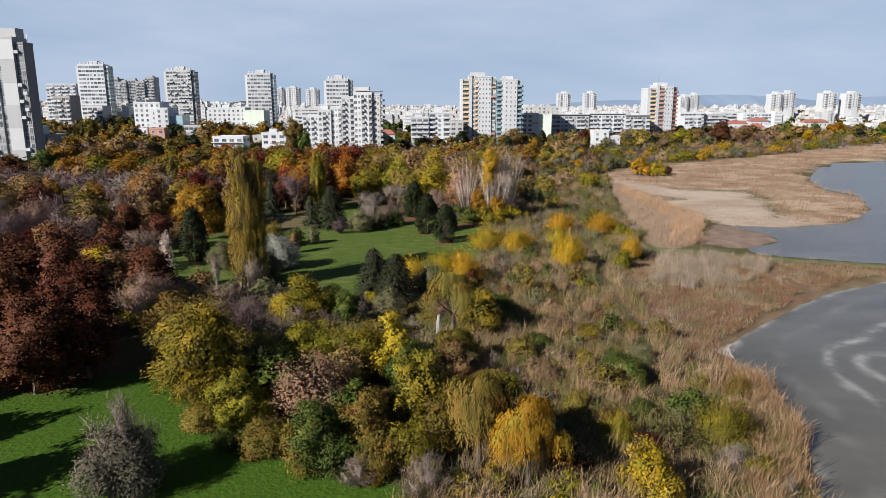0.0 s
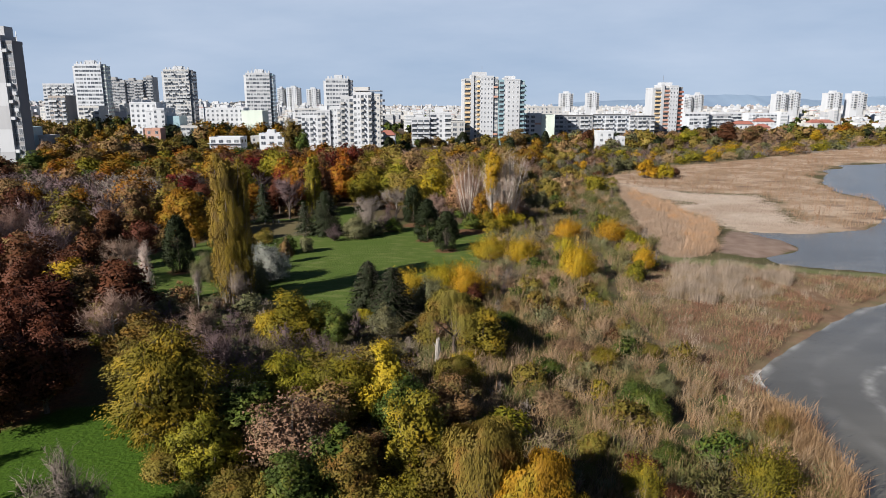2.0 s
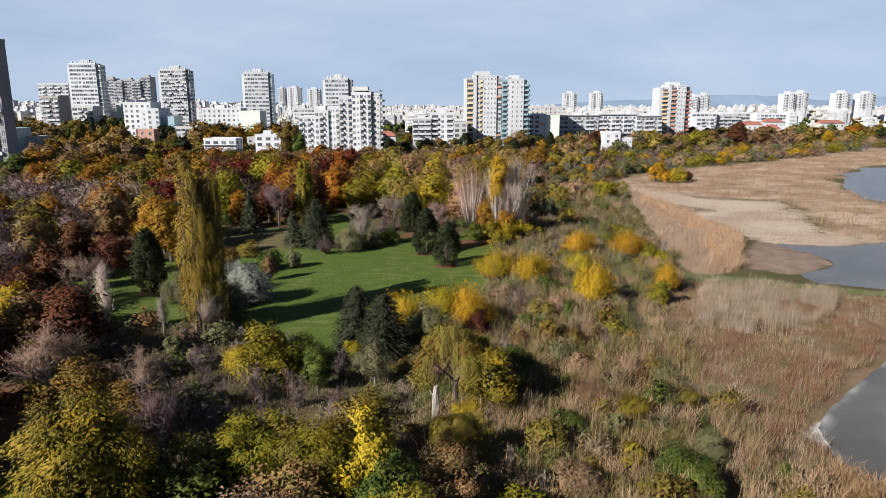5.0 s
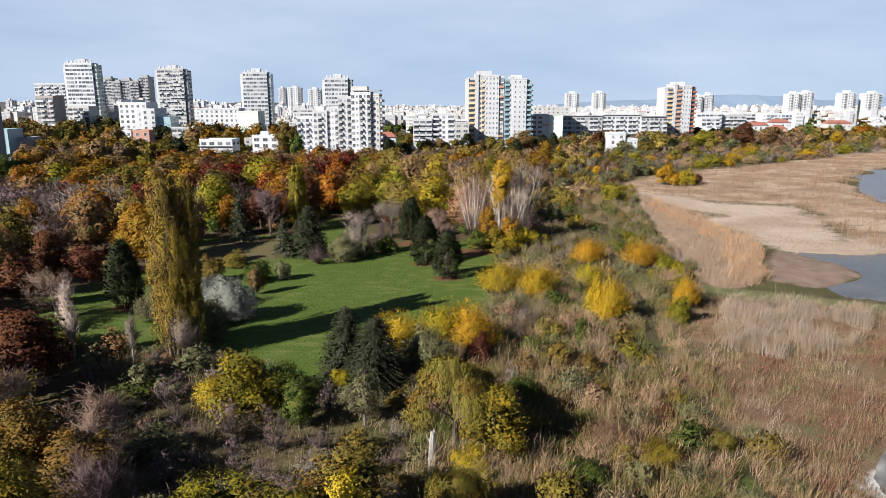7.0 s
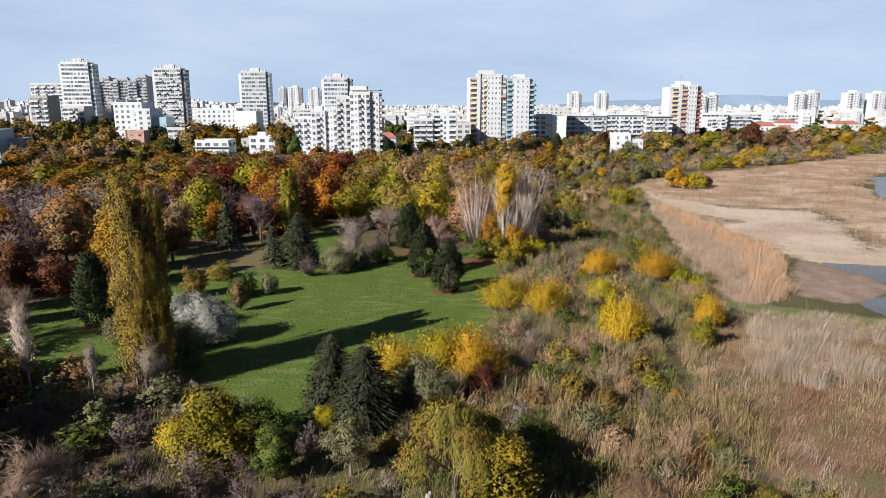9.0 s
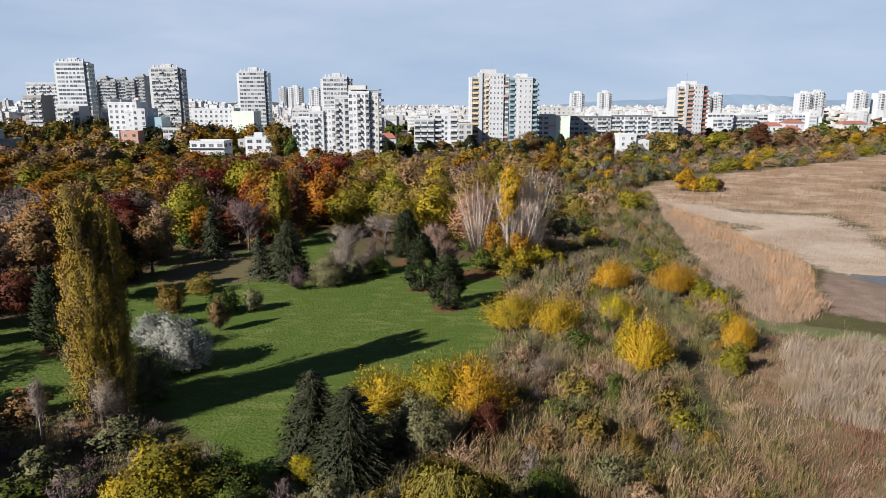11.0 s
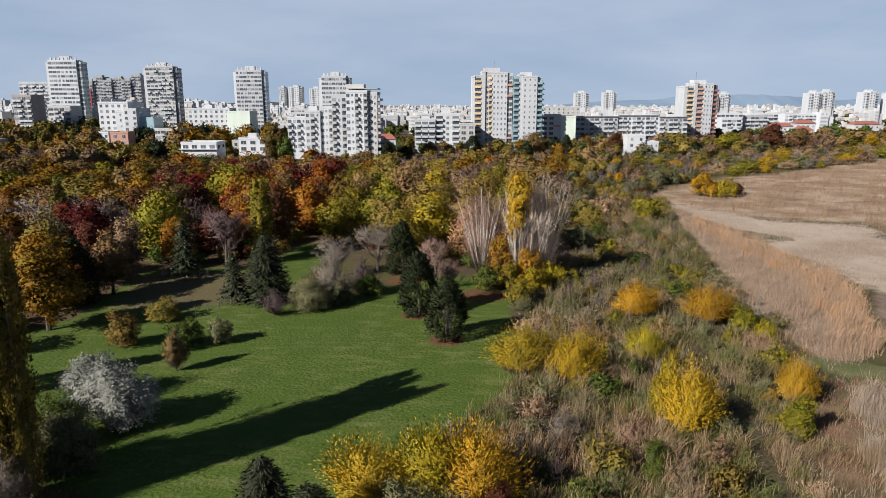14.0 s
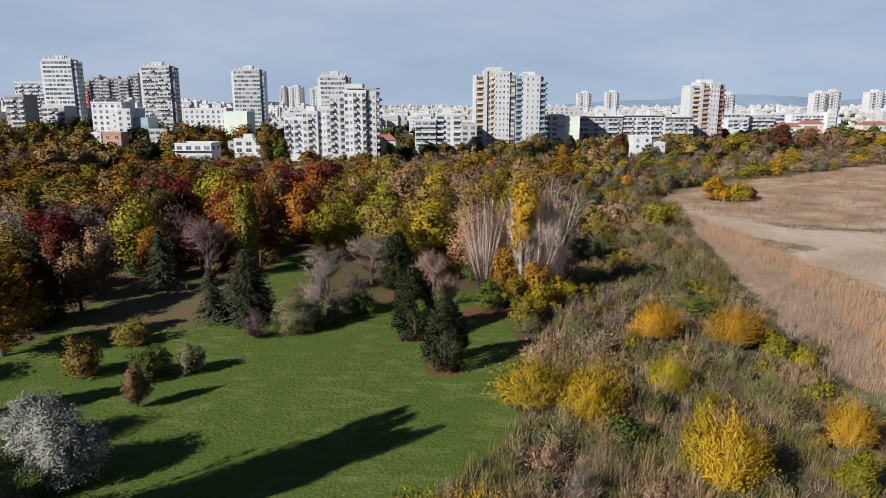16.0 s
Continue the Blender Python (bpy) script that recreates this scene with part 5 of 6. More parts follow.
def boxes(rows):
    """Quads of boxes given as x0, x1, y0, y1, z0, z1."""
    r = np.atleast_2d(np.array(rows, float))
    x0, x1, y0, y1, z0, z1 = r.T
    v = lambda x, y, z: np.stack([x, y, z], 1)
    return np.concatenate([np.stack(f, 1) for f in (
        (v(x0, y0, z0), v(x1, y0, z0), v(x1, y0, z1), v(x0, y0, z1)), (v(x1, y1, z0), v(x0, y1, z0), v(x0, y1, z1), v(x1, y1, z1)),
        (v(x0, y1, z0), v(x0, y0, z0), v(x0, y0, z1), v(x0, y1, z1)), (v(x1, y0, z0), v(x1, y1, z0), v(x1, y1, z1), v(x1, y0, z1)),
        (v(x0, y0, z1), v(x1, y0, z1), v(x1, y1, z1), v(x0, y1, z1)), (v(x0, y1, z0), v(x1, y1, z0), v(x1, y0, z0), v(x0, y0, z0)))])


wire_fence([(-31.0, 136.6), (-30.0, 138.2), (-29.1, 139.8), (-28.1, 141.4), (-27.0, 143.4), (-26.0, 145.4)])
park_bench(pose(-37.6, 157.6, 0.0, 0, 0, 175))
park_bench(pose(-43.2, 157.4, 0.0, 0, 0, 190))

# ---------------------------------------------------------------- the wood and the scrub: many plants by stretches of the plan
def scatter(poly, spacing, choices, heights, slim, where, group, seed, keep=1.0, avoid=(), bark="dark", store=""):
    """Plants at random inside a polygon, never on a lawn and never closer to another than its crown allows."""
    rnd = random.Random(seed)
    x0, x1 = min(p[0] for p in poly), max(p[0] for p in poly)
    y0, y1 = min(p[1] for p in poly), max(p[1] for p in poly)
    tries = int((x1 - x0) * (y1 - y0) / spacing ** 2 * 3)
    kinds, leafs, weights = zip(*choices)
    pts = np.array([(rnd.uniform(x0, x1), rnd.uniform(y0, y1)) for _ in range(tries)])
    ok = inside(pts[:, 0], pts[:, 1], poly) > 0
    for area in (LAWN_PARK, LAWN_NEAR, LAKE_NEAR, LAKE_FAR, *avoid):
        ok &= inside(pts[:, 0], pts[:, 1], area) < -1.2
    ok &= (np.abs(pts[:, 0] + 4) < 0.70 * pts[:, 1] + 22)
    near = [p for p in placed if x0 - 8 < p[0] < x1 + 8 and y0 - 8 < p[1] < y1 + 8]
    count = len(near)
    near = np.array(near + [(0.0, 0.0, 0.0)] * (tries + 1))
    for x, y in pts[ok]:
        if rnd.random() > keep:
            continue
        reach = 0.5 * spacing
        q = near[:count]
        if ((x - q[:, 0]) ** 2 + (y - q[:, 1]) ** 2 < (reach + np.minimum(q[:, 2], spacing * 0.55)) ** 2).any():
            continue
        lean = noise.noise(Vector((x * 0.045, y * 0.045, seed)))
        j = rnd.choices(range(len(kinds)), weights)[0]
        if lean > 0.05:                              # plants of a sort keep together
            j = int((lean * 7.7) % 1 * len(kinds)) if rnd.random() < 0.45 else j
        h = rnd.uniform(*heights)
        w = h * rnd.uniform(*slim)
        near[count] = x, y, 0.42 * w
        count += 1
        if store:
            plant_joined(kinds[j], x, y, h, w, leafs[j], store)
            continue
        plant(kinds[j], x, y, h, w, leafs[j], where, "grey" if leafs[j].startswith("twig") else bark, group)


W, S = "park woodland trees", "scrub bushes by the lake"
BF, BM, NF, SP = "broad_far", "broad_mid", "naked_far", "sparse"
# unseen trees, added left of the view to shade the wood's edge
scatter([(-78, 26), (-52, 26), (-48, 61), (-78, 61)], 7.0, [("sparse", "rust", 3), ("broad", "brown", 1)], (8.5, 11), (0.8, 1.0), WOOD, W, 10)
scatter([(-100, 62), (-38, 64), (-37, 84), (-100, 84)], 5.2, [("broad", "rust", 4), ("sparse", "rust", 3), ("sparse", "red", 0.5), ("naked", "twig_pink", 1)], (8.5, 11.5), (0.8, 1.05), WOOD, W, 11)
scatter([(-62, 98), (-51, 101), (-55, 121), (-60, 128), (-66, 120)], 5.0, [("broad", "rust", 3), ("broad", "brown", 1), ("naked", "twig_purple", 1)], (8, 10.5), (0.75, 0.95), WOOD, W, 50)
scatter([(-120, 84), (-38, 82), (-37, 100), (-50, 101), (-54, 120), (-55, 128), (-130, 128)], 5.6, [("naked", "twig_purple", 4), ("naked", "twig_pink", 3), ("naked", "twig_grey", 2), ("sparse", "rust", 2), ("sparse", "red", 1), ("broad", "lime", 0.6), ("thuja", "conifer", 0.3)], (7, 10.5), (0.75, 1.0), WOOD, W, 12)
scatter([(-150, 128), (-55, 126), (-48, 138), (-49, 160), (-150, 160)], 6.4, [(BM, "amber", 2), (BM, "brown", 2), (SP, "rust", 2), (NF, "twig_purple", 2), (BM, "olive", 2), (SP, "red", 0.6)], (8, 12), (0.75, 1.0), WOOD, W, 13)
scatter([(-180, 158), (-60, 160), (-66, 196), (-190, 200)], 5.4, [(NF, "twig_purple", 5), (NF, "twig_grey", 5), (BF, "brown", 0.4)], (8, 10), (1.0, 1.25), WOOD, W, 14)
scatter([(-66, 168), (-30, 165), (-26, 184), (-30, 240), (-66, 240)], 6.2, [(SP, "rust", 3), (BM, "orange", 2), (SP, "red", 1.5), (BM, "amber", 1.5), (BM, "brown", 2), (NF, "twig_purple", 1.2), (BM, "lime", 1)], (9, 13.5), (0.7, 0.95), WOOD, W, 15)
scatter([(-230, 198), (-66, 196), (-64, 300), (-230, 300)], 9.5, [(BF, "orange", 2), (BF, "amber", 4), (BF, "olive", 2.5), (BF, "lime", 2), (BF, "green", 1), (BF, "red", 0.6), (BF, "brown", 3), (BF, "rust", 1)], (7, 10), (1.2, 1.6), WOOD, W, 16, store="distant_wood")
scatter([(-30, 184), (-20, 182), (-8, 166), (6, 160), (16, 168), (22, 240), (-30, 240)], 6.4, [(BM, "lime", 4), (BM, "moss", 4), (BM, "fawn", 1.5), (BM, "yellow", 0.5), (NF, "twig_pink", 2), (BM, "olive", 3), (BM, "bronze", 2)], (8, 12), (0.8, 1.05), WOOD, W, 17)
scatter([(-64, 240), (30, 240), (40, 300), (-64, 300)], 8.5, [(BF, "olive", 1), (BF, "fawn", 6), (BF, "moss", 4), (BF, "yellow", 0.8), (BF, "amber", 1.0), (NF, "twig_pink", 4), (NF, "twig_grey", 2), (BF, "dry", 3)], (6.5, 9.5), (1.1, 1.45), WOOD, W, 18, store="distant_wood")
BB = "broad_back"
FAR_MIX = [(BB, "olive", 1.5), (BB, "fawn", 5), (BB, "orange", 0.5), (BB, "amber", 1.2), (BB, "moss", 4), (BB, "dry", 2), (BB, "conifer", 0.3), (NF, "twig_pink", 4), (NF, "twig_grey", 2)]
scatter([(-250, 300), (-128, 300), (-128, 352), (-250, 352)], 9.5, FAR_MIX, (7.0, 11.0), (0.95, 1.3), WOOD, W, 19, store="distant_wood")
scatter([(-128, 300), (60, 300), (70, 352), (-128, 352)], 9.5, FAR_MIX, (4.2, 7.0), (1.1, 1.5), WOOD, W, 29, store="distant_wood", avoid=([(-126, 322), (-80, 322), (-80, 362), (-126, 362)],))
scatter([(-126, 324), (-80, 324), (-80, 357), (-126, 357)], 6.0, FAR_MIX, (3.0, 4.6), (1.2, 1.7), WOOD, W, 30, store="distant_wood")
scatter([(16, 158), (24, 176), (34, 206), (54, 252), (62, 262), (90, 292), (60, 330), (36, 300), (22, 240)], 5.4, [("bush", "olive", 2.4), ("bush", "greygreen", 3), ("brush", "twig_purple", 1.6), ("brush", "twig_grey", 2), ("bush", "dry", 1.2), ("bush", "moss", 2.2), ("bush_small", "straw", 1.2), ("bush", "gold", 0.4)], (2.6, 5.6), (1.0, 1.4), MARSH_EDGE, S, 20)
scatter([(62, 262), (90, 292), (150, 332), (260, 422), (330, 460), (300, 500), (60, 380), (60, 330)], 6.8, [("bush_small", "olive", 2), ("brush", "twig_purple", 2.4), ("brush", "twig_pink", 1.6), ("brush", "twig_grey", 1.6), ("bush_small", "dry", 1.4), ("bush_small", "gold", 0.7), ("bush_small", "lime", 2.0), ("bush_small", "greygreen", 2.0), ("bush_small", "straw", 1.4)], (3.0, 6.0), (1.2, 1.8), MARSH_EDGE, S, 21, store="distant_scrub")
scatter([(60, 350), (300, 490), (360, 560), (100, 480), (60, 420)], 12.0, [(BB, "olive", 1.5), (BB, "fawn", 4), (BB, "dry", 1), (BB, "moss", 3), (BB, "greygreen", 1.5), (BB, "conifer", 0.2), (NF, "twig_pink", 2)], (5, 9), (1.0, 1.4), WOOD, W, 22, store="distant_wood")
scatter([(-260, 374), (70, 374), (110, 478), (-280, 478)], 11.0, [(BB, "olive", 3), (BB, "brown", 3), (BB, "green", 1.2), (BB, "conifer", 0.6), (BB, "amber", 1.2), (BB, "gold", 0.4)], (4.0, 8.5), (0.9, 1.3), "between the houses", W, 23, store="distant_wood")
scatter([(-235, 338), (-128, 338), (-124, 376), (-245, 376)], 8.0, [(BB, "olive", 3), (BB, "brown", 3), (BB, "green", 1.5), (BB, "amber", 1), (BB, "conifer", 1)], (7, 10.5), (0.9, 1.2), WOOD, W, 54, store="distant_wood")
scatter([(-260, 385), (-190, 385), (-195, 520), (-300, 520)], 9.0, [(BB, "olive", 3), (BB, "brown", 2), (BB, "green", 2), (BB, "conifer", 2)], (11, 17), (0.7, 1.0), WOOD, W, 55, store="distant_wood")
# scrub between the lawn and the lake
SCRUB_NEAR = [(-4, 88), (-4, 101), (3, 111), (7, 117), (9, 130), (37, 130), (37, 118), (27, 104), (25, 66), (28, 52), (24, 36), (-4, 36), (-1, 60), (-2, 80)]
SCRUB_BACK = [(9, 128), (9.5, 145), (16, 158), (24, 182), (36, 215), (56, 256), (58, 236), (50, 200), (41, 154), (39, 128)]
MIX = [("tussock", "sedge", 3.4), ("tussock", "greygreen", 3.0), ("tussock", "reed_grey", 2.0), ("tussock", "reed_pink", 1.6), ("bush_small", "olive", 2.0), ("brush", "twig_grey", 1.2), ("brush", "twig_purple", 0.8), ("bush_small", "dry", 0.8), ("bush_small", "lime", 0.9), ("bush_small", "green", 1.2), ("bush_small", "brown", 1.0), ("bush_small", "rust", 0.4)]
scatter(SCRUB_NEAR, 3.2, MIX, (1.6, 3.3), (0.9, 1.5), MARSH_EDGE, S, 24, keep=0.75, avoid=(TRACK, DYKE))
HERBS = [("tussock", "sedge", 3), ("tussock", "greygreen", 3), ("bush_small", "greygreen", 2.4), ("bush_small", "olive", 1.6), ("brush", "twig_grey", 1.2), ("bush_small", "green", 1.0), ("tussock", "reed_pink", 0.8)]
scatter(SCRUB_NEAR, 2.1, HERBS, (1.0, 2.1), (0.95, 1.5), MARSH_EDGE, S, 51, keep=0.85, avoid=(TRACK, DYKE), store="undergrowth")
scatter(SCRUB_BACK, 3.2, MIX, (1.6, 3.4), (0.9, 1.5), MARSH_EDGE, S, 52, keep=0.85, avoid=(TRACK, DYKE), store="distant_scrub")
scatter([(-37, 98), (-25, 97), (-15, 86), (-9, 84), (-8, 72), (-16, 62), (-30, 66), (-34, 80)], 2.9, [("brush", "twig_grey", 3), ("brush", "twig_purple", 5), ("bush_small", "greygreen", 1.2), ("bush_small", "brown", 0.6), ("bush_small", "green", 0.6)], (1.8, 3.4), (1.2, 1.7), NEAR_LAWN, S, 25)
scatter([(-8, 84), (-1, 84), (0, 60), (-8, 62)], 3.2, [("brush", "twig_grey", 3), ("bush_small", "olive", 2), ("bush_small", "greygreen", 2), ("bush_small", "lime", 1)], (1.3, 2.8), (1.1, 1.6), NEAR_LAWN, S, 26)
scatter([(-22, 53), (-17, 49.5), (-10, 48), (-4, 48), (1, 50), (1, 62), (-4, 65), (-22, 64)], 2.7, [("broad", "green", 3), ("broad", "lime", 2.4), ("feather_near", "lime", 0.6), ("broad", "olive", 3), ("sparse", "brown", 1.2)], (3.6, 7.0), (0.85, 1.2), NEAR_LAWN, S, 27)
scatter([(-24, 52), (-17, 47.5), (-10, 45), (-6, 41), (9, 38.5), (9, 48), (3, 62), (-4, 65), (-24, 64)], 2.2, [("bush_small", "green", 3), ("bush_small", "lime", 2), ("bush_small", "olive", 3)], (1.4, 2.6), (1.1, 1.6), NEAR_LAWN, S, 41, store="undergrowth")
scatter([(-420, 480), (400, 480), (900, 1500), (-900, 1500)], 24.0, [("broad_speck", "olive", 3), ("broad_speck", "brown", 2), ("broad_speck", "green", 2), ("broad_speck", "conifer", 1)], (6, 10), (1.2, 1.8), WOOD, W, 28, store="distant_wood")
scatter([(-110, 64), (-38, 66), (-37, 98), (-50, 101), (-56, 120), (-49, 138), (-50, 160), (-66, 200), (-150, 200)], 4.0, [("bush_small", "rust", 3), ("bush_small", "brown", 2), ("bush_small", "olive", 2), ("brush", "twig_purple", 2), ("brush", "twig_pink", 2)], (2.2, 4.4), (1.0, 1.5), WOOD, W, 44, store="undergrowth")
scatter([(-290, 380), (-120, 380), (-110, 520), (-330, 520)], 12.0, [(BB, "olive", 3), (BB, "brown", 3), (BB, "amber", 2), (BB, "conifer", 0.8)], (10, 15), (0.8, 1.1), WOOD, W, 49, store="distant_wood")
scatter([(-37, 97), (-25, 96), (-15, 86), (-9, 84), (-2, 84), (-1, 64), (-16, 63), (-30, 66), (-35, 80)], 2.2, [("brush", "twig_purple", 4), ("brush", "twig_grey", 3), ("brush", "twig_pink", 1), ("bush_small", "greygreen", 0.7)], (1.1, 2.2), (1.3, 2.0), NEAR_LAWN, S, 53, store="undergrowth")
scatter([(-48, 161), (-30, 168), (-26, 187), (-20, 185), (-8, 167), (6, 161), (16, 168), (18, 178), (-8, 178), (-18, 194), (-30, 198), (-54, 178)], 3.0, [("bush_small", "green", 2), ("bush_small", "olive", 3), ("bush_small", "brown", 2), ("bush_small", "rust", 2)], (2.0, 4.2), (1.0, 1.4), WOOD, W, 57, store="undergrowth")
link_joined("undergrowth", "low mixed undergrowth of scrub and brambles", "undergrowth")
link_joined("distant_wood", "mixed autumn wood reaching back to the town", "wood")
link_joined("distant_scrub", "far scrub and bushes along the marsh", "scrub")


# ---------------------------------------------------------------- reeds and tall grass
def blades(rng, x, y, h, per, width, lean, plume=1.6, spread=0.22):
    """Blades in tufts, each a long stalk and a ragged plume or bent tip, leaning with the wind."""
    n = len(x) * per
    k = np.repeat(np.arange(len(x)), per)
    foot = np.stack([x[k], y[k], np.full(n, -0.05)], 1) + rng.normal(size=(n, 3)) * [spread, spread, 0]
    tall = h[k] * rng.uniform(0.55, 1.15, n)
    bend = rng.normal(size=(n, 2)) * 0.27 + lean[k]
    a = foot + np.stack([bend[:, 0] * 0.45, bend[:, 1] * 0.45, np.full(n, 0.70)], 1) * tall[:, None]
    b = foot + np.stack([bend[:, 0], bend[:, 1], np.full(n, 1.0)], 1) * tall[:, None]
    s = unit(np.stack([rng.normal(size=n), rng.normal(size=n), 0 * tall], 1)) * width / 2
    return np.stack([foot - s, foot + s, a + (b - a) * 0.35], 1), np.stack([a - s * plume, b, a + s * plume + (b - a) * 0.25], 1)


def reed_field(name, poly, count, h, per, width, leaf, label, seed, patchy=0.0, lean=(0.18, 0.1), avoid=(), plume=1.0, spread=0.22, fray=3.0):
    rng = np.random.default_rng(seed)
    px = np.array(poly)
    x, y = rng.uniform(px[:, 0].min(), px[:, 0].max(), count * 4), rng.uniform(px[:, 1].min(), px[:, 1].max(), count * 4)
    wave = np.array([noise.noise(Vector((a * 0.11, b * 0.11, 2.7))) for a, b in zip(x, y)])
    ok = inside(x, y, poly) > fray * wave
    for area in (LAWN_PARK, LAKE_NEAR, LAKE_FAR, *avoid):
        ok &= inside(x, y, area) < 0
    if patchy:                                       # clumps and gaps
        nz = np.array([noise.noise(Vector((a * 0.16, b * 0.16, seed))) + 0.5 * noise.noise(Vector((a * 0.6, b * 0.6, seed))) for a, b in zip(x, y)])
        ok &= nz > patchy
    x, y, wave = x[ok][:count], y[ok][:count], wave[ok][:count]
    swell = np.array([noise.noise(Vector((a * 0.45, b * 0.45, 9.0 + seed))) for a, b in zip(x, y)])
    sway = np.array(lean) + np.stack([0.12 * swell, 0.2 * wave], 1)
    low, high = blades(rng, x, y, rng.uniform(*h, len(x)) * np.clip(1 + 1.15 * swell, 0.3, 1.9), per, width, sway, plume, spread)
    me = mesh_from(name, [(low, 0), (high, 0)])
    me.materials.append(LEAF[leaf])
    return tagged(new(name, me), label, "reeds", kind="stuff")


reed_field("sedge", SCRUB_NEAR, 10000, (0.5, 1.3), 9, 0.060, "sedge", "olive-green sedge and tall grass in the lakeside scrub", 32, -0.15, avoid=(DYKE, TRACK), lean=(0.06, 0.0), plume=0.9, fray=1.5)
reed_field("reeds", SCRUB_NEAR, 2600, (0.8, 1.9), 8, 0.045, "reed_grey", "dense grey-brown reeds standing in the lakeside scrub", 31, 0.12, avoid=(DYKE, TRACK), lean=(0.08, 0.02), plume=0.8, fray=1.5)
SCRUB_FRONT = [(3, 92), (26, 92), (25, 66), (28, 52), (24, 36), (8, 36), (5, 52), (3, 70)]
reed_field("reeds", SCRUB_FRONT, 1900, (0.8, 1.8), 9, 0.040, "reed_brown", "brown dry reeds in the lakeside scrub", 59, 0.0, avoid=(DYKE, TRACK), lean=(0.08, 0.02), plume=1.0, fray=1.5)
reed_field("reeds", SCRUB_NEAR, 3600, (1.1, 2.2), 9, 0.045, "reed_pink", "pinkish plumed reeds in the lakeside scrub", 33, 0.08, avoid=(DYKE, TRACK), lean=(0.08, 0.02), plume=1.1, fray=1.5)
reed_field("sedge", SCRUB_BACK, 2600, (0.6, 1.3), 7, 0.10, "sedge", "olive-green sedge and tall grass in the far scrub", 45, -0.30, avoid=(DYKE, TRACK), lean=(0.06, 0.0), fray=2.0)
reed_field("reeds", SCRUB_BACK, 1800, (0.8, 1.7), 7, 0.08, "reed_grey", "dense grey-brown reeds in the far scrub", 46, -0.2, avoid=(DYKE, TRACK), fray=2.0)
reed_field("reeds", REED_GOLD, 6000, (0.4, 1.0), 8, 0.055, "straw_mid", "brownish reed bed on the marsh", 34, spread=0.45)
GOLD_EDGE = [(57, 212), (60, 180), (59, 160), (57, 146), (52, 134), (46, 124.5), (41, 123), (43, 127), (49, 137), (51.5, 148), (53, 162), (53, 182), (54, 205)]
reed_field("reeds", GOLD_EDGE, 3000, (0.8, 1.7), 8, 0.055, "straw_gold", "golden rim of the reed bed on the marsh", 56, spread=0.45)
reed_field("reeds", REED_FAR, 4500, (0.15, 0.42), 6, 0.06, "straw_far", "pale dry reed bed on the marsh", 35, spread=0.5)
reed_field("reeds", REED_BROWN, 8000, (0.7, 1.5), 6, 0.10, "straw_brown", "brown reed bed along the far shore", 36, spread=0.6)
reed_field("marsh_grass", MARSH, 11000, (0.2, 0.55), 7, 0.06, "marsh_red", "low reddish marsh plants along the shore", 37, -0.2, spread=0.35)
reed_field("marsh_grass", MARSH, 7000, (0.25, 0.7), 7, 0.05, "marsh_straw", "low straw-coloured marsh grass", 47, -0.05, spread=0.3)
reed_field("sedge", MARSH, 2500, (0.2, 0.5), 6, 0.05, "sedge", "olive sedge between the marsh plants", 48, 0.12, spread=0.3)
reed_field("reeds", [(26.8, 64), (30.4, 64), (29.8, 54), (28.4, 48), (25.2, 42), (21, 32), (18, 34), (23, 46), (25.4, 54)], 2400, (0.7, 1.5), 12, 0.036, "reed_brown", "brown reed belt along the near shore", 43, lean=(0.05, 0.02), fray=2.0, plume=1.3, spread=0.32)
reed_field("reeds", MARSH, 1500, (0.6, 1.3), 8, 0.045, "straw_pale", "tufts of pale reeds among the marsh plants", 40, 0.12, plume=1.0)
reed_field("reeds", [(33, 105), (38, 115), (46, 114), (54, 110.5), (50, 103), (44, 98), (37, 93), (32, 98)], 3000, (0.9, 1.9), 8, 0.05, "straw_pale", "pale reeds beside the grassy dyke", 38, -0.1, plume=0.7, lean=(0.05, 0.0))
reed_field("tall_grass", [(-37, 98), (-25, 97), (-15, 86), (-9, 84), (-2, 84), (-1, 62), (-16, 62), (-30, 66), (-34, 80)], 1800, (0.5, 1.1), 7, 0.05, "reed_grey", "rough dry grass below the thicket", 39, plume=0.8)

# ---------------------------------------------------------------- the town behind the park
OPENINGS = {}


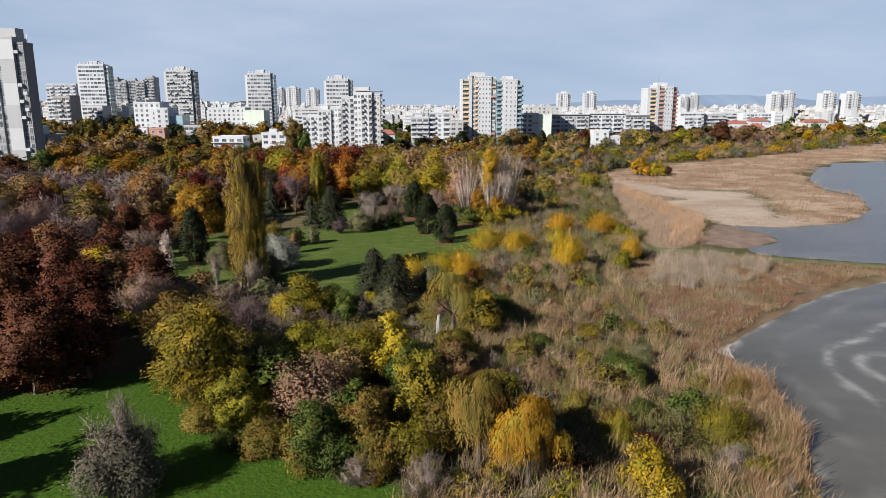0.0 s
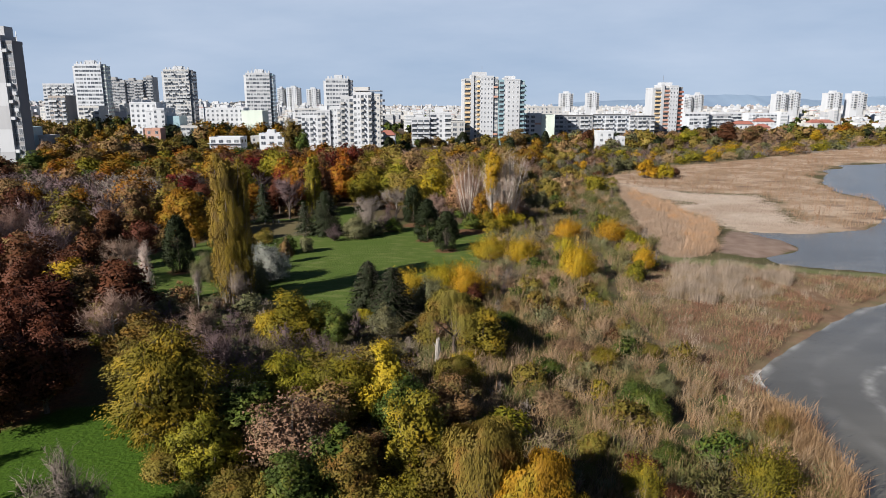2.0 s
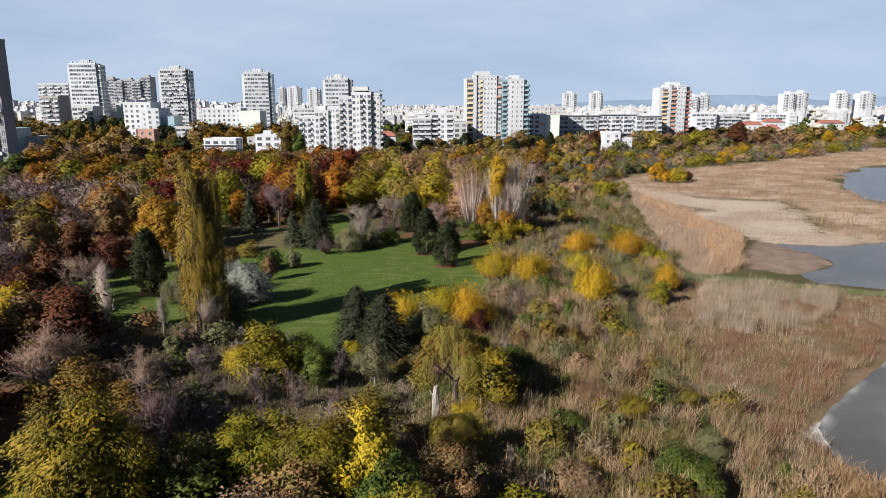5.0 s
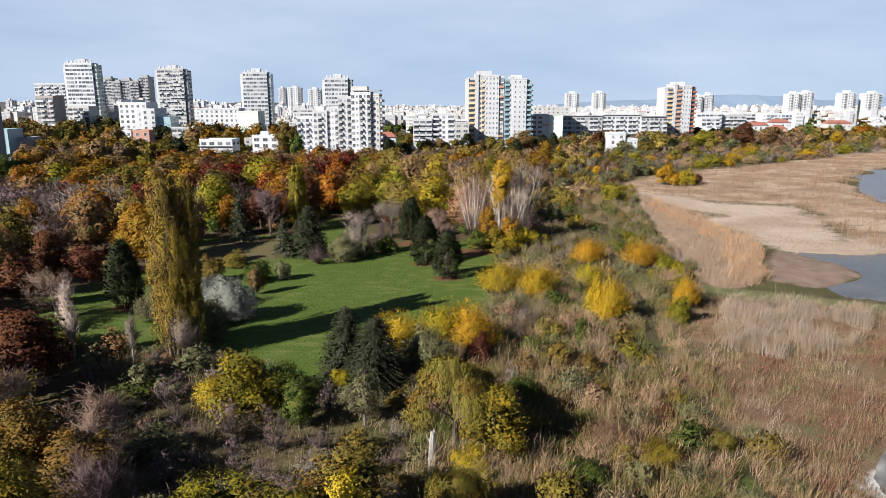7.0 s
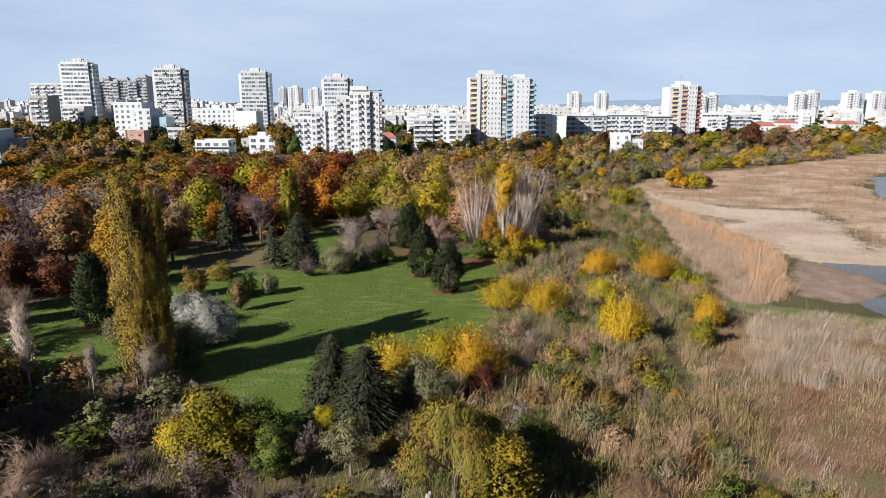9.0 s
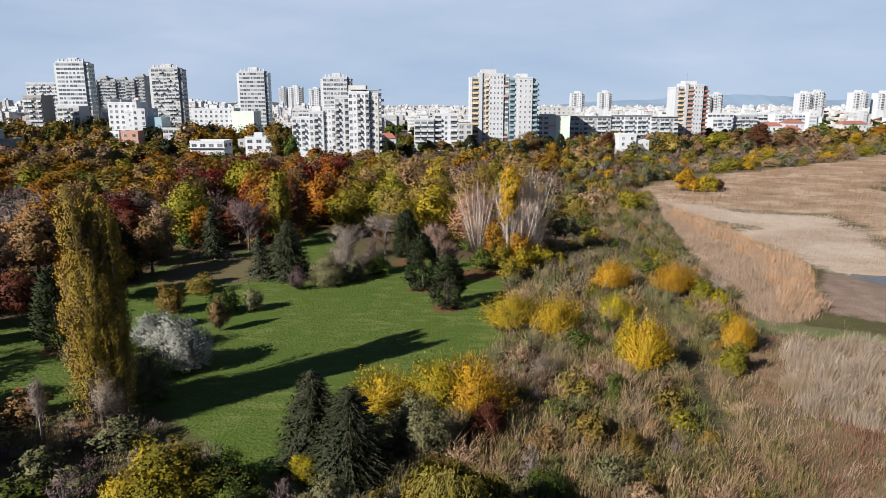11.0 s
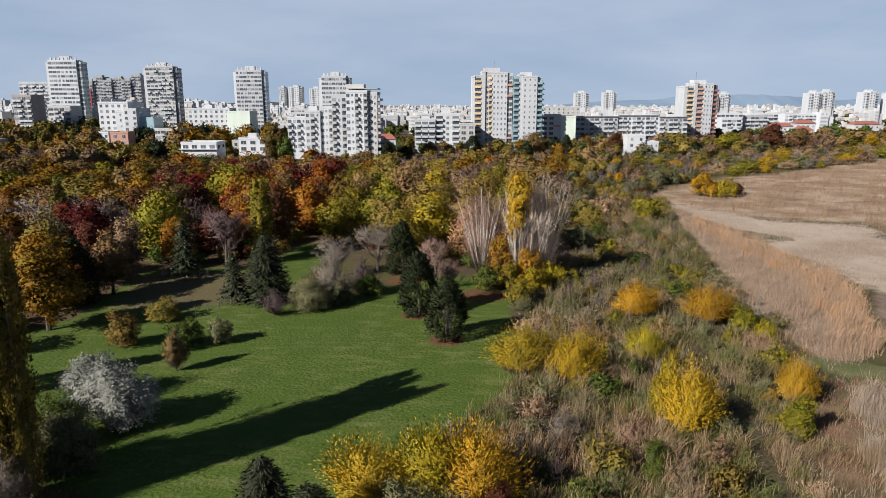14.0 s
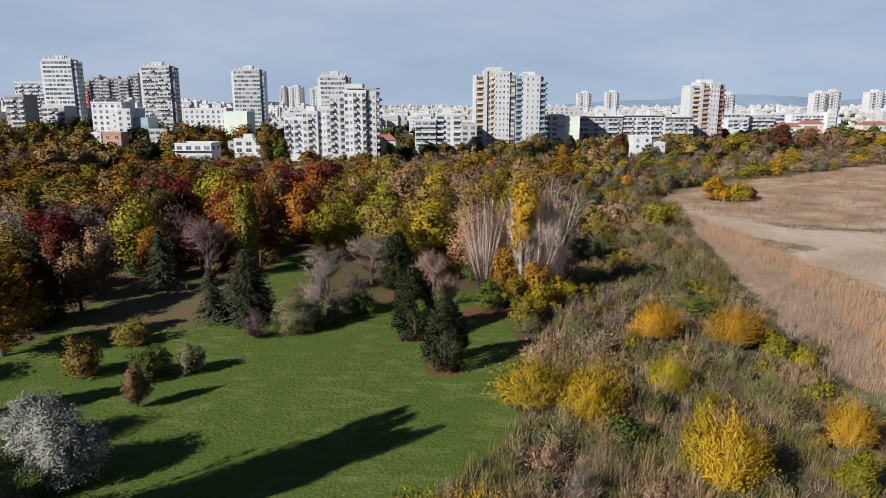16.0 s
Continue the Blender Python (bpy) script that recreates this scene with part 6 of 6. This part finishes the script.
def opening(code, wide):
    """Meshes for one bay of one storey, its foot at the floor and its back on the wall, facing -y: windows, glazed bands, loggias and balconies."""
    key = code, round(wide, 1)
    if key in OPENINGS:
        return OPENINGS[key]
    w, z0, z1 = {"s": (0.9, 1.2, 2.3), "w": (1.5, 0.95, 2.4), "W": (2.5, 0.9, 2.45), "g": (wide * 0.97, 0.95, 2.45), "d": (wide * 0.9, 0.5, 2.6), "b": (wide * 0.9, 0.2, 2.5), "B": (wide * 0.9, 0.2, 2.5)}[code]
    w = min(w, wide * 0.96)
    a = w / 2
    if code in "bB":
        deep = 1.3 if code == "b" else 1.0
        solid = boxes([(-a, a, -deep, 0, -0.08, 0.10), (-a, a, -deep, -deep + 0.12, 0.10, 1.05), (-a, -a + 0.12, -deep + 0.12, 0, 0.10, 1.05), (a - 0.12, a, -deep + 0.12, 0, 0.10, 1.05)])
        pane = boxes([(-a + 0.15, a - 0.15, -0.06, 0, 0.25, 2.45)])
    else:
        t = 0.10
        solid = boxes([(-a, a, -0.08, 0, z0 - t, z1 + t)])
        pane = boxes([(-a + t, -0.04, -0.10, -0.07, z0, z1), (0.04, a - t, -0.10, -0.07, z0, z1)])[:2]
    me = mesh_from("balcony" if code in "bB" else "window", [(solid, 0), (pane, 1)])
    me.materials.append(PAINT["frame"])
    me.materials.append(GLASS)
    OPENINGS[key] = me
    return me


def house(name, m, sections, label, category, storey=2.9, extras=(), group="", first=1):
    """A building of upright sections. A section: x0, x1, y0, y1, top, wall paint, bays along the front, right and left, balcony paint."""
    ob = thing(name, m, label, category, group)
    mixes, rnd = {"m": "gggggw", "M": "gBgBdwg"}, random.Random(label)
    for x0, x1, y0, y1, top, paint, front, right, left, trim in sections:
        rows = [(x0, x1, y0, y1, -0.5, top - 0.9)]
        t = 0.3                                                        # parapet round the roof
        rows += [(x0 - 0.1, x1 + 0.1, y0 - 0.1, y0 + t, top - 0.9, top), (x0 - 0.1, x1 + 0.1, y1 - t, y1 + 0.1, top - 0.9, top), (x0 - 0.1, x0 + t, y0 + t, y1 - t, top - 0.9, top), (x1 - t, x1 + 0.1, y0 + t, y1 - t, top - 0.9, top)]
        part("wall", mesh_from("wall", [(boxes(rows), 0)]), ob, PAINT[paint])
        part("roof", mesh_from("roof", [(boxes([(x0 + t, x1 - t, y0 + t, y1 - t, top - 0.88, top - 0.7)]), 0)]), ob, PAINT["roof"])
        floors = int((top - 1.0) / storey)
        for bays, length, place in ((front, x1 - x0, lambda s: (x0 + s, y0, 0)), (right, y1 - y0, lambda s: (x1, y0 + s, 90)), (left, y1 - y0, lambda s: (x0, y1 - s, -90))):
            if not bays:
                continue
            wide = length / len(bays)
            for j, code in enumerate(bays):
                if code == ".":
                    continue
                px, py, turn = place((j + 0.5) * wide)
                for f in range(first, floors):
                    one = rnd.choice(mixes[code]) if code in mixes else code
                    me = opening(one, wide)
                    o = part(me.name.split(".")[0], me, ob, PAINT[trim] if one in "bB" else None)
                    o.matrix_local = pose(px, py, f * storey + (top - 1.0 - floors * storey), 0, 0, turn)
    for what, row, paint in extras:
        part(what, mesh_from(what, [(boxes([row]), 0)]), ob, PAINT[paint])
    return ob


def roof_clutter(w, y0, y1, top, n, paint, seed):
    """Lift houses, arches and aerials on a tower's roof."""
    rnd = random.Random(seed)
    out = [("lift_house", (-w * 0.18, w * 0.16, y0 + (y1 - y0) * 0.3, y0 + (y1 - y0) * 0.7, top - 0.9, top + 2.6), paint)]
    for k in range(n):
        x = -w * 0.42 + w * 0.84 * k / max(n - 1, 1)
        out.append(("roof_pier", (x - 0.5, x + 0.5, y0 + 0.35, y0 + 1.3, top - 0.9, top + 1.6), paint))
    for k in range(3):
        x, y = rnd.uniform(-w * 0.4, w * 0.4), rnd.uniform(y0 + 2, y1 - 2)
        out.append(("antenna", (x - 0.06, x + 0.06, y - 0.06, y + 0.06, top - 0.9, top + rnd.uniform(2.5, 5.0)), "steel"))
    return out


T, MID = "tower blocks behind the park", "houses at the edge of the park"
# the near tower, grey panels and dark loggias
near_tower = house("tower_block", pose(-156.6, 252, 0), [(-15, -4.5, 1.0, 8, 47.0, "stained", "MdMd", "", "", "white"), (-4.5, -2.2, 1.6, 9, 46.6, "darkgrey", "d", "", "", "grey"), (-2.2, 3.0, 0, 9, 49.4, "grey", ".", "", "", "grey"), (3.0, 6.2, 1.0, 7, 47.6, "darkgrey", "MM", "..", "", "white")],
      "grey panel tower block with dark stacked loggias and pale strips", "tower block", extras=[("lift_house", (-3.8, 2.8, 3, 8, 48.5, 52.6), "grey"), ("antenna", (5.4, 5.6, 5, 5.2, 46, 51), "steel")], group=T)
for k in range(6):
    part("facade_panel", mesh_from("facade_panel", [(boxes([(-2.15, 2.95, -0.05, 0, 1.0 + 8.1 * k, 9.0 + 8.1 * k)]), 0)]), near_tower, PAINT["white" if k % 2 else "grey"])
for x, y, w, h, body, side, words in ((-265.5, 530, 22, 54.5, "panel", "green", "white tower block with close window bands and pale green side"),
                                      (-204.5, 543, 22, 51.0, "cream", "darkgrey", "cream tower block with grey window bands and dark side bays"),
                                      (-146, 558, 21.5, 49.2, "white", "blue", "white tower block with pale green bands and glassy side"),
                                      (-76, 510, 19, 43.2, "white", "darkgrey", "white tower block with grey glazed bands and many aerials")):
    a = w / 2
    house("tower_block", pose(x, y, 0, 0, 0, 2), [(-a - 1.2, -a + 0.6, 0.8, 9, h - 1.5, "white", ".", "", "", "grey"), (-a + 0.6, a - 2.2, 0, 10, h, body, "MMMMMMM" if body == "cream" else "mmmmmmm", "", "", "white"), (a - 2.2, a + 0.4, 1.2, 10, h - 1.2, side, "d", "mm", "", "grey")],
          words, "tower block", extras=roof_clutter(w - 2, 0, 10, h, 7, "white", int(-x)), group=T, first=2)
# the white flats by the wood, a high part with lower wings
house("apartment_block", pose(-42.5, 360, 0), [(-10, -3.5, 1.0, 15, 29.5, "white", "BsB", "", "", "cream"), (-3.5, 6.0, 0, 15, 31.5, "white", "wsBsB", "", "", "cream"), (6.0, 10.2, 1.0, 15, 30.8, "cream", "ws", "bbb", "", "cream")],
      "white apartment block with beige balconies and a stepped roof", "apartment block", extras=[("lift_house", (-4, 4, 5, 12, 30.5, 34.2), "cream"), ("roof_canopy", (-3, 10.6, 0.5, 14, 32.0, 32.4), "grey")], group=MID)
house("apartment_block", pose(-65, 372, 0), [(-10.5, -2, 1.5, 14, 19.8, "white", "BwBs", "", "", "white"), (-2, 5, 0, 14, 22.6, "white", "wBs", "", "", "cream"), (5, 10.5, 1.0, 14, 24.5, "white", "wsB", "", "", "cream")],
      "white apartment block with stepped roofs and balconies", "apartment block", extras=[("lift_house", (-1, 3, 4, 9, 21.7, 24.6), "white")], group=MID)
# the large tower in the middle, ochre balconies
house("tower_block", pose(22.5, 441, 0, 0, 0, 1), [(-10.5, -9.0, 0.6, 15, 40.6, "white", ".", "", "", "white"), (-9.0, -5.2, 0.9, 15, 41.0, "cream", "B", "", "", "orange"), (-5.2, -3.2, 0, 15, 43.2, "white", ".", "", "", "white"), (-3.2, 0.6, 0.7, 15, 42.6, "cream", "wB", "", "", "orange"),
                                            (0.6, 9.0, 0, 15, 42.6, "white", "ssss", "", "", "white"), (9.0, 12.0, 0.8, 15, 42.0, "cream", "M", "", "", "pink")],
      "white tower block with ochre balconies and small square windows", "tower block", extras=[("lift_house", (-4, 5, 4, 11, 41.7, 45.0), "white"), ("antenna", (2, 2.15, 6, 6.15, 44, 49), "steel")], group=T)
house("tower_block", pose(42.4, 440.5, 0, 0, 0, 1), [(-7.5, -4.2, 0.9, 15, 40.2, "blue", "B", "", "", "blue"), (-4.2, -2.6, 0.4, 15, 41.6, "white", ".", "", "", "white"), (-2.6, 5.6, 0, 15, 40.6, "white", "sss", "", "", "white"), (5.6, 8.8, 1.4, 15, 40.0, "blue", "B", "bb", "", "blue")],
      "white tower block with teal glazed balconies", "tower block", extras=[("lift_house", (-3, 3, 4, 11, 39.7, 42.6), "white")], group=T)
house("tower_block", pose(159.5, 498, 0, 0, 0, 4), [(-11, -9, 1.0, 15, 36.4, "white", ".", "", "", "white"), (-9, -4.8, 1.2, 15, 36.6, "cream", "B", "", "", "orange"), (-4.8, -2.8, 0, 15, 38.6, "white", ".", "", "", "white"), (-2.8, 1.2, 0.7, 15, 37.8, "cream", "B", "", "", "pink"),
                                             (1.2, 7.4, 0, 15, 38.0, "white", "sss", "", "", "white"), (7.4, 10.8, 1.6, 15, 37.0, "darkgrey", "B", "bb", "", "brick")],
      "white tower block with ochre and red balconies", "tower block", extras=[("lift_house", (-4, 4, 4, 11, 37.0, 40.2), "white"), ("antenna", (-2, -1.85, 6, 6.15, 40, 45), "steel")], group=T)
# slim far towers by the lake and behind the town
for x, y, w, h in ((282, 800, 10, 33.8), (294.5, 802, 11, 35.6), (391.5, 805, 14, 36.8), (407, 807, 14, 38.2), (478, 850, 18, 38.4), (507.5, 850, 20, 37.8), (177.5, 1000, 19, 39.6), (215.5, 1000, 18, 40.4), (-256.5, 1100, 11, 48.5), (-237, 1100, 21, 49.8), (-206, 1100, 20, 47.2), (-187, 1300, 20, 44)):
    a = w / 2
    house("tower_block", pose(x, y, 0), [(-a, -a * 0.2, 0.8, 14, h - 1.0, "white", "wB", "", "", "cream"), (-a * 0.2, a * 0.55, 0, 14, h, "white", "ww", "", "", "white"), (a * 0.55, a, 1.4, 14, h - 1.4, "cream", "B", "", "", "grey")],
          "slim pale tower block far behind the town", "tower block", extras=[("lift_house", (-a * 0.4, a * 0.3, 4, 10, h - 0.9, h + 1.8), "white")], group=T, first=6)
# long stepped slab with dark facade on the rise
for k, (x, w, h) in enumerate(((-340, 9, 45.6), (-331, 9, 49.6), (-322, 9, 46.4), (-313, 9, 48.4), (-304, 9, 46.8), (-295, 9, 51.0))):
    slab = house("apartment_block", pose(x, 700 + 2 * (k % 2), 0), [(-w / 2, w / 2, 0, 13, h, "stained", "BMB", "", "", "grey")], "long grey apartment slab with stepped roofline and balconies", "apartment block", extras=[("lift_house", (-3, 2, 4, 9, h - 0.9, h + 1.6), "stained")], group=MID, first=7)
    if k == 0:                                                      # a dark red banner with pale unreadable lines
        banner = part("banner", mesh_from("banner", [(boxes([(-5.2, 3.2, -1.5, -1.3, 22.5, 38.5)]), 0)]), slab, PAINT["banner"])
        for z, half in ((35.2, 2.9), (32.2, 3.1), (28.6, 2.4), (26.2, 2.7)):
            part("lettering", mesh_from("lettering", [(boxes([(-1.0 - half, -1.0 + half, -1.56, -1.5, z - 0.55, z + 0.55)]), 0)]), banner, PAINT["white"])
# middling houses along the edge of the wood
house("office_building", pose(-176.5, 420, 0), [(-11, 5, 0, 15, 26.6, "white", "wwwww", "", "", "white"), (5, 11.5, -5, 12, 23.2, "white", "w.w", "ww", "", "white"), (0, 5, -4, 0, 22.0, "white", "s", "", "", "white")], "white office building with dark slit windows", "office building", extras=[("roof_fin", (-10, -9.6, 1, 14, 25.7, 28.0), "white"), ("roof_fin", (-4, -3.6, 1, 14, 25.7, 28.0), "white"), ("annexe", (11.5, 19, -2, 10, -0.5, 18.5), "blue")], group=MID)
house("apartment_block", pose(-146, 480, 0), [(-17, 9, 0, 14, 22.8, "white", "wwwwwwww", "", "", "white")], "long white apartment block with small windows", "apartment block", extras=[("lift_house", (-8, -3, 4, 9, 21.9, 24.6), "white")], group=MID)
house("apartment_block", pose(-128.5, 470, 0), [(-7, 7, 0, 16, 21.0, "green", "", "", "", "white")], "pale apartment block with a blank end wall", "apartment block", group=MID)
house("school_building", pose(-112.7, 360, 0), [(-8.0, 8.0, 0, 12, 9.0, "white", "WWWW", "WW", "", "white")], "low white school building with a flat roof", "school", extras=[("canopy", (-8.6, 8.6, -1.2, 0, 5.6, 5.9), "white")], group=MID)
house("school_building", pose(-90, 366, 0), [(-6.5, 6.5, 0, 12, 10.6, "white", "WWW", "ww", "", "white")], "low white school building with banded windows", "school", extras=[("stair_head", (-3, 1, 3, 7, 9.7, 12.4), "white")], group=MID)
house("apartment_block", pose(-3, 420, 0), [(-16, -5, 0, 13, 17.6, "white", "BBB", "", "", "white"), (-5, 8, 1.5, 13, 20.6, "white", "BwB", "", "", "white"), (8, 16, -2, 11, 15.6, "cream", "WW", "", "", "white")], "white terraced apartment block with long balconies", "apartment block", extras=[("lift_house", (-2, 3, 5, 9, 19.7, 23.6), "white"), ("roof_canopy", (-15, -6, 1, 10, 19.0, 19.4), "grey")], group=MID)
for x, y, w, h, p, bays in ((90, 480, 26, 18.0, "grey", "BBwBBwBBw"), (116, 481, 25, 18.6, "panel", "BBwBBwBBw"), (137, 480, 17, 17.6, "grey", "BwBBwB")):
    house("apartment_block", pose(x, y, 0), [(-w / 2, w / 2, 0, 13, h, p, bays, "", "", "white")], "five-storey grey panel block with many balconies", "apartment block", extras=[("cornice", (-w / 2 - 0.4, w / 2 + 0.4, -0.8, 0, h - 0.4, h), "darkgrey"), ("lift_house", (-2, 2, 5, 9, h - 0.9, h + 1.5), "white")], group=MID)
house("apartment_block", pose(63, 455, 0), [(-10, 1, 0, 14, 19.4, "white", "WW.", "", "", "white"), (1, 9.5, -1, 14, 18.6, "green", "..", "", "", "white")], "white apartment block with a blank pale green end wall", "apartment block", extras=[("painted_band", (-3.2, 0.8, -0.06, 0, 12.2, 13.4), "pink")], group=MID)
house("apartment_block", pose(93, 640, 0), [(-16, 16, 0, 13, 22.6, "cream", "wwwwwwww", "", "", "white")], "cream apartment block with dark windows", "apartment block", group=MID, first=4)
house("villa", pose(94.5, 391, 0), [(-7.8, 1, 0, 10, 10.8, "white", "ww", "", "", "white"), (1, 7.8, 1.0, 10, 7.6, "white", "sss", "", "", "white")], "small white villa with flat terraces", "house", group=MID)
for k, (x, y, w, h, p, r) in enumerate(((243, 562, 15, 9.0, "white", "tile"), (262, 566, 14, 11.0, "white", "tile"), (253, 548, 10, 7.0, "pink", "tile"), (330, 604, 20, 9.0, "cream", "tile"), (344, 612, 12, 7.0, "white", "roof"), (-158, 380, 8, 12.6, "pink", "roof"), (-166, 381, 5, 12.6, "white", "roof"), (-200, 331, 9, 15.0, "blue", "roof"), (-193, 337, 5, 11.0, "stained", "roof"), (-33, 400, 11, 8.0, "white", "tile"), (-104, 402, 14, 7.5, "cream", "roof"))):
    ob = house("villa", pose(x, y, 0, 0, 0, (k * 37) % 17 - 8), [(-w / 2, w / 2, 0, 10, h, p, "w" * max(2, int(w / 3.5)), "", "", "white")], f"small {'salmon' if p == 'pink' else 'white' if p == 'white' else 'pale'} house with a {'red tiled' if r == 'tile' else 'flat'} roof", "house", group=MID)
    if r == "tile":
        a, b, c = w / 2 + 0.5, -0.6, 10.6
        top = [np.array([[-a, b, h], [a, b, h], [a - 3, 5, h + 2.6], [-a + 3, 5, h + 2.6]]), np.array([[a, c, h], [-a, c, h], [-a + 3, 5, h + 2.6], [a - 3, 5, h + 2.6]])]
        ends = [np.array([[a, b, h], [a, c, h], [a - 3, 5, h + 2.6]]), np.array([[-a, c, h], [-a, b, h], [-a + 3, 5, h + 2.6]])]
        part("tiled_roof", mesh_from("tiled_roof", [(np.array(top), 0), (np.array(ends), 0)]), ob, PAINT["tile"])
for x, y, w, h, p in ((-329, 600, 26, 42, "white"), (-250, 455, 11, 30.6, "taupe"), (-243, 480, 14, 24, "cream"), (212, 582, 20, 18.2, "white"), (233, 586, 19, 16.4, "grey"), (205, 560, 14, 15, "panel"), (246, 600, 22, 18, "white"), (285, 620, 26, 17, "panel"), (-104, 560, 26, 19, "white"), (-120, 620, 24, 21, "cream"), (-52, 470, 20, 17, "white"), (-150, 415, 12, 13, "cream")):
    house("apartment_block", pose(x, y, 0), [(-w / 2, w / 2, 0, 13, h, p, "MB" * max(2, int(w / 6)), "", "", "white")], f"{'white' if p == 'white' else 'grey' if p == 'grey' else 'pale'} apartment block among trees", "apartment block", group=MID, first=2)


# ---------------------------------------------------------------- the rest of the town, far off, and the hills
def distant_town():
    """Small houses and blocks, packed row behind row, with flat roofs, lift houses, windows and flat dark strips for
    balconies' shade.
    """
    rng = np.random.default_rng(77)
    groups = {k: [] for k in range(7)}
    for _ in range(1900):
        y = 610 + 2100 * rng.random() ** 1.25
        x = rng.uniform(-0.62, 0.70) * y
        w, d = rng.uniform(6, 19), rng.uniform(8, 13)
        h = rng.choice([6, 6, 8, 9, 11, 14, 17]) * rng.uniform(0.8, 1.1)
        h += 13 * max(0.0, min(1.0, (-x / y - 0.08) * 3)) * min(1.0, y / 900)
        wall = int(rng.choice([0, 0, 0, 1, 1, 2, 6]))
        cut = rng.uniform(0.35, 0.75)
        low = h - rng.choice([0, 0, 2.6, 3.2])
        groups[wall].append(boxes([(x - w / 2, x - w / 2 + w * cut, y, y + d, -0.5, h), (x - w / 2 + w * cut, x + w / 2, y + rng.uniform(0.6, 3), y + d, -0.5, low)]))
        groups[5 if rng.random() < 0.16 else 3].append(boxes([(x - w / 2 + 0.3, x - w / 2 + w * cut - 0.3, y + 0.3, y + d - 0.3, h, h + 0.4)]))
        groups[int(rng.choice([0, 2, 3]))].append(boxes([(x - w * 0.3, x - w * 0.3 + rng.uniform(2, 4), y + 3, y + 6, h + 0.4, h + 2.6)]))
        if y < 1900:
            f = int(h / 2.9)
            for i in range(max(0, f - 4), f):
                z = i * 2.9 + 0.9 + (h - f * 2.9)
                if rng.random() < 0.45:                            # a flat dark glass strip stands in for a gallery's shade
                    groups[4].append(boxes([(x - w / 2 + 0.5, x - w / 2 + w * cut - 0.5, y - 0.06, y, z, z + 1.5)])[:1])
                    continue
                n = max(2, int(w * cut / 2.6))
                cx = x - w / 2 + (np.arange(n) + 0.5) * w * cut / n
                v = lambda sx, sz: np.stack([cx + sx, np.full(n, y - 0.06), np.full(n, z + sz)], 1)
                groups[4].append(np.stack([v(-0.7, 0), v(0.7, 0), v(0.7, 1.4), v(-0.7, 1.4)], 1))
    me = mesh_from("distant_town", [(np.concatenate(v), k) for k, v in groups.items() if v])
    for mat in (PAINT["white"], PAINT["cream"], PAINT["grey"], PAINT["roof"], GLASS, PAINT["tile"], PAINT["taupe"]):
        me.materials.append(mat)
    tagged(new("distant_town", me), "crowded pale apartment houses of the distant town", "buildings", kind="stuff")


distant_town()


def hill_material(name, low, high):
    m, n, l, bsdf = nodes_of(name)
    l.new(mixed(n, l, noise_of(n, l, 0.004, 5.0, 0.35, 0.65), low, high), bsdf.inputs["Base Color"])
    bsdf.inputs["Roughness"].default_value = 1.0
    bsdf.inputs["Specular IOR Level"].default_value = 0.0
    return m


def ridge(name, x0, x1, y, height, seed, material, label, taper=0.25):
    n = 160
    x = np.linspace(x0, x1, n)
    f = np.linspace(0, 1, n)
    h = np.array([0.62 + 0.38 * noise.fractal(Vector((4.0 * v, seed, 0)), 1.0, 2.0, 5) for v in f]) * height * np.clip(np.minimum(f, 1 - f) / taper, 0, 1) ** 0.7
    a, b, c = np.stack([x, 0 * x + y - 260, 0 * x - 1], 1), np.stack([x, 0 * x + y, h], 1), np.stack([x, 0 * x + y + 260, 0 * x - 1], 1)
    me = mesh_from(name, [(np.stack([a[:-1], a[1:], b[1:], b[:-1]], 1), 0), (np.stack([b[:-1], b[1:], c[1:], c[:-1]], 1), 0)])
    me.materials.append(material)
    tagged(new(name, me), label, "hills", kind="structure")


# the far ridge has the blue of distance haze put into its colour
ridge("backdrop_hills", 600, 3600, 4300, 92, 2.0, hill_material("far_hills", (0.16, 0.22, 0.31), (0.19, 0.26, 0.35)), "distant hills beyond the lake, painted in haze blue")
ridge("backdrop_rise", -1500, -150, 1700, 46, 5.0, hill_material("wooded_rise", (0.05, 0.06, 0.06), (0.10, 0.10, 0.10)), "low wooded rise behind the town")
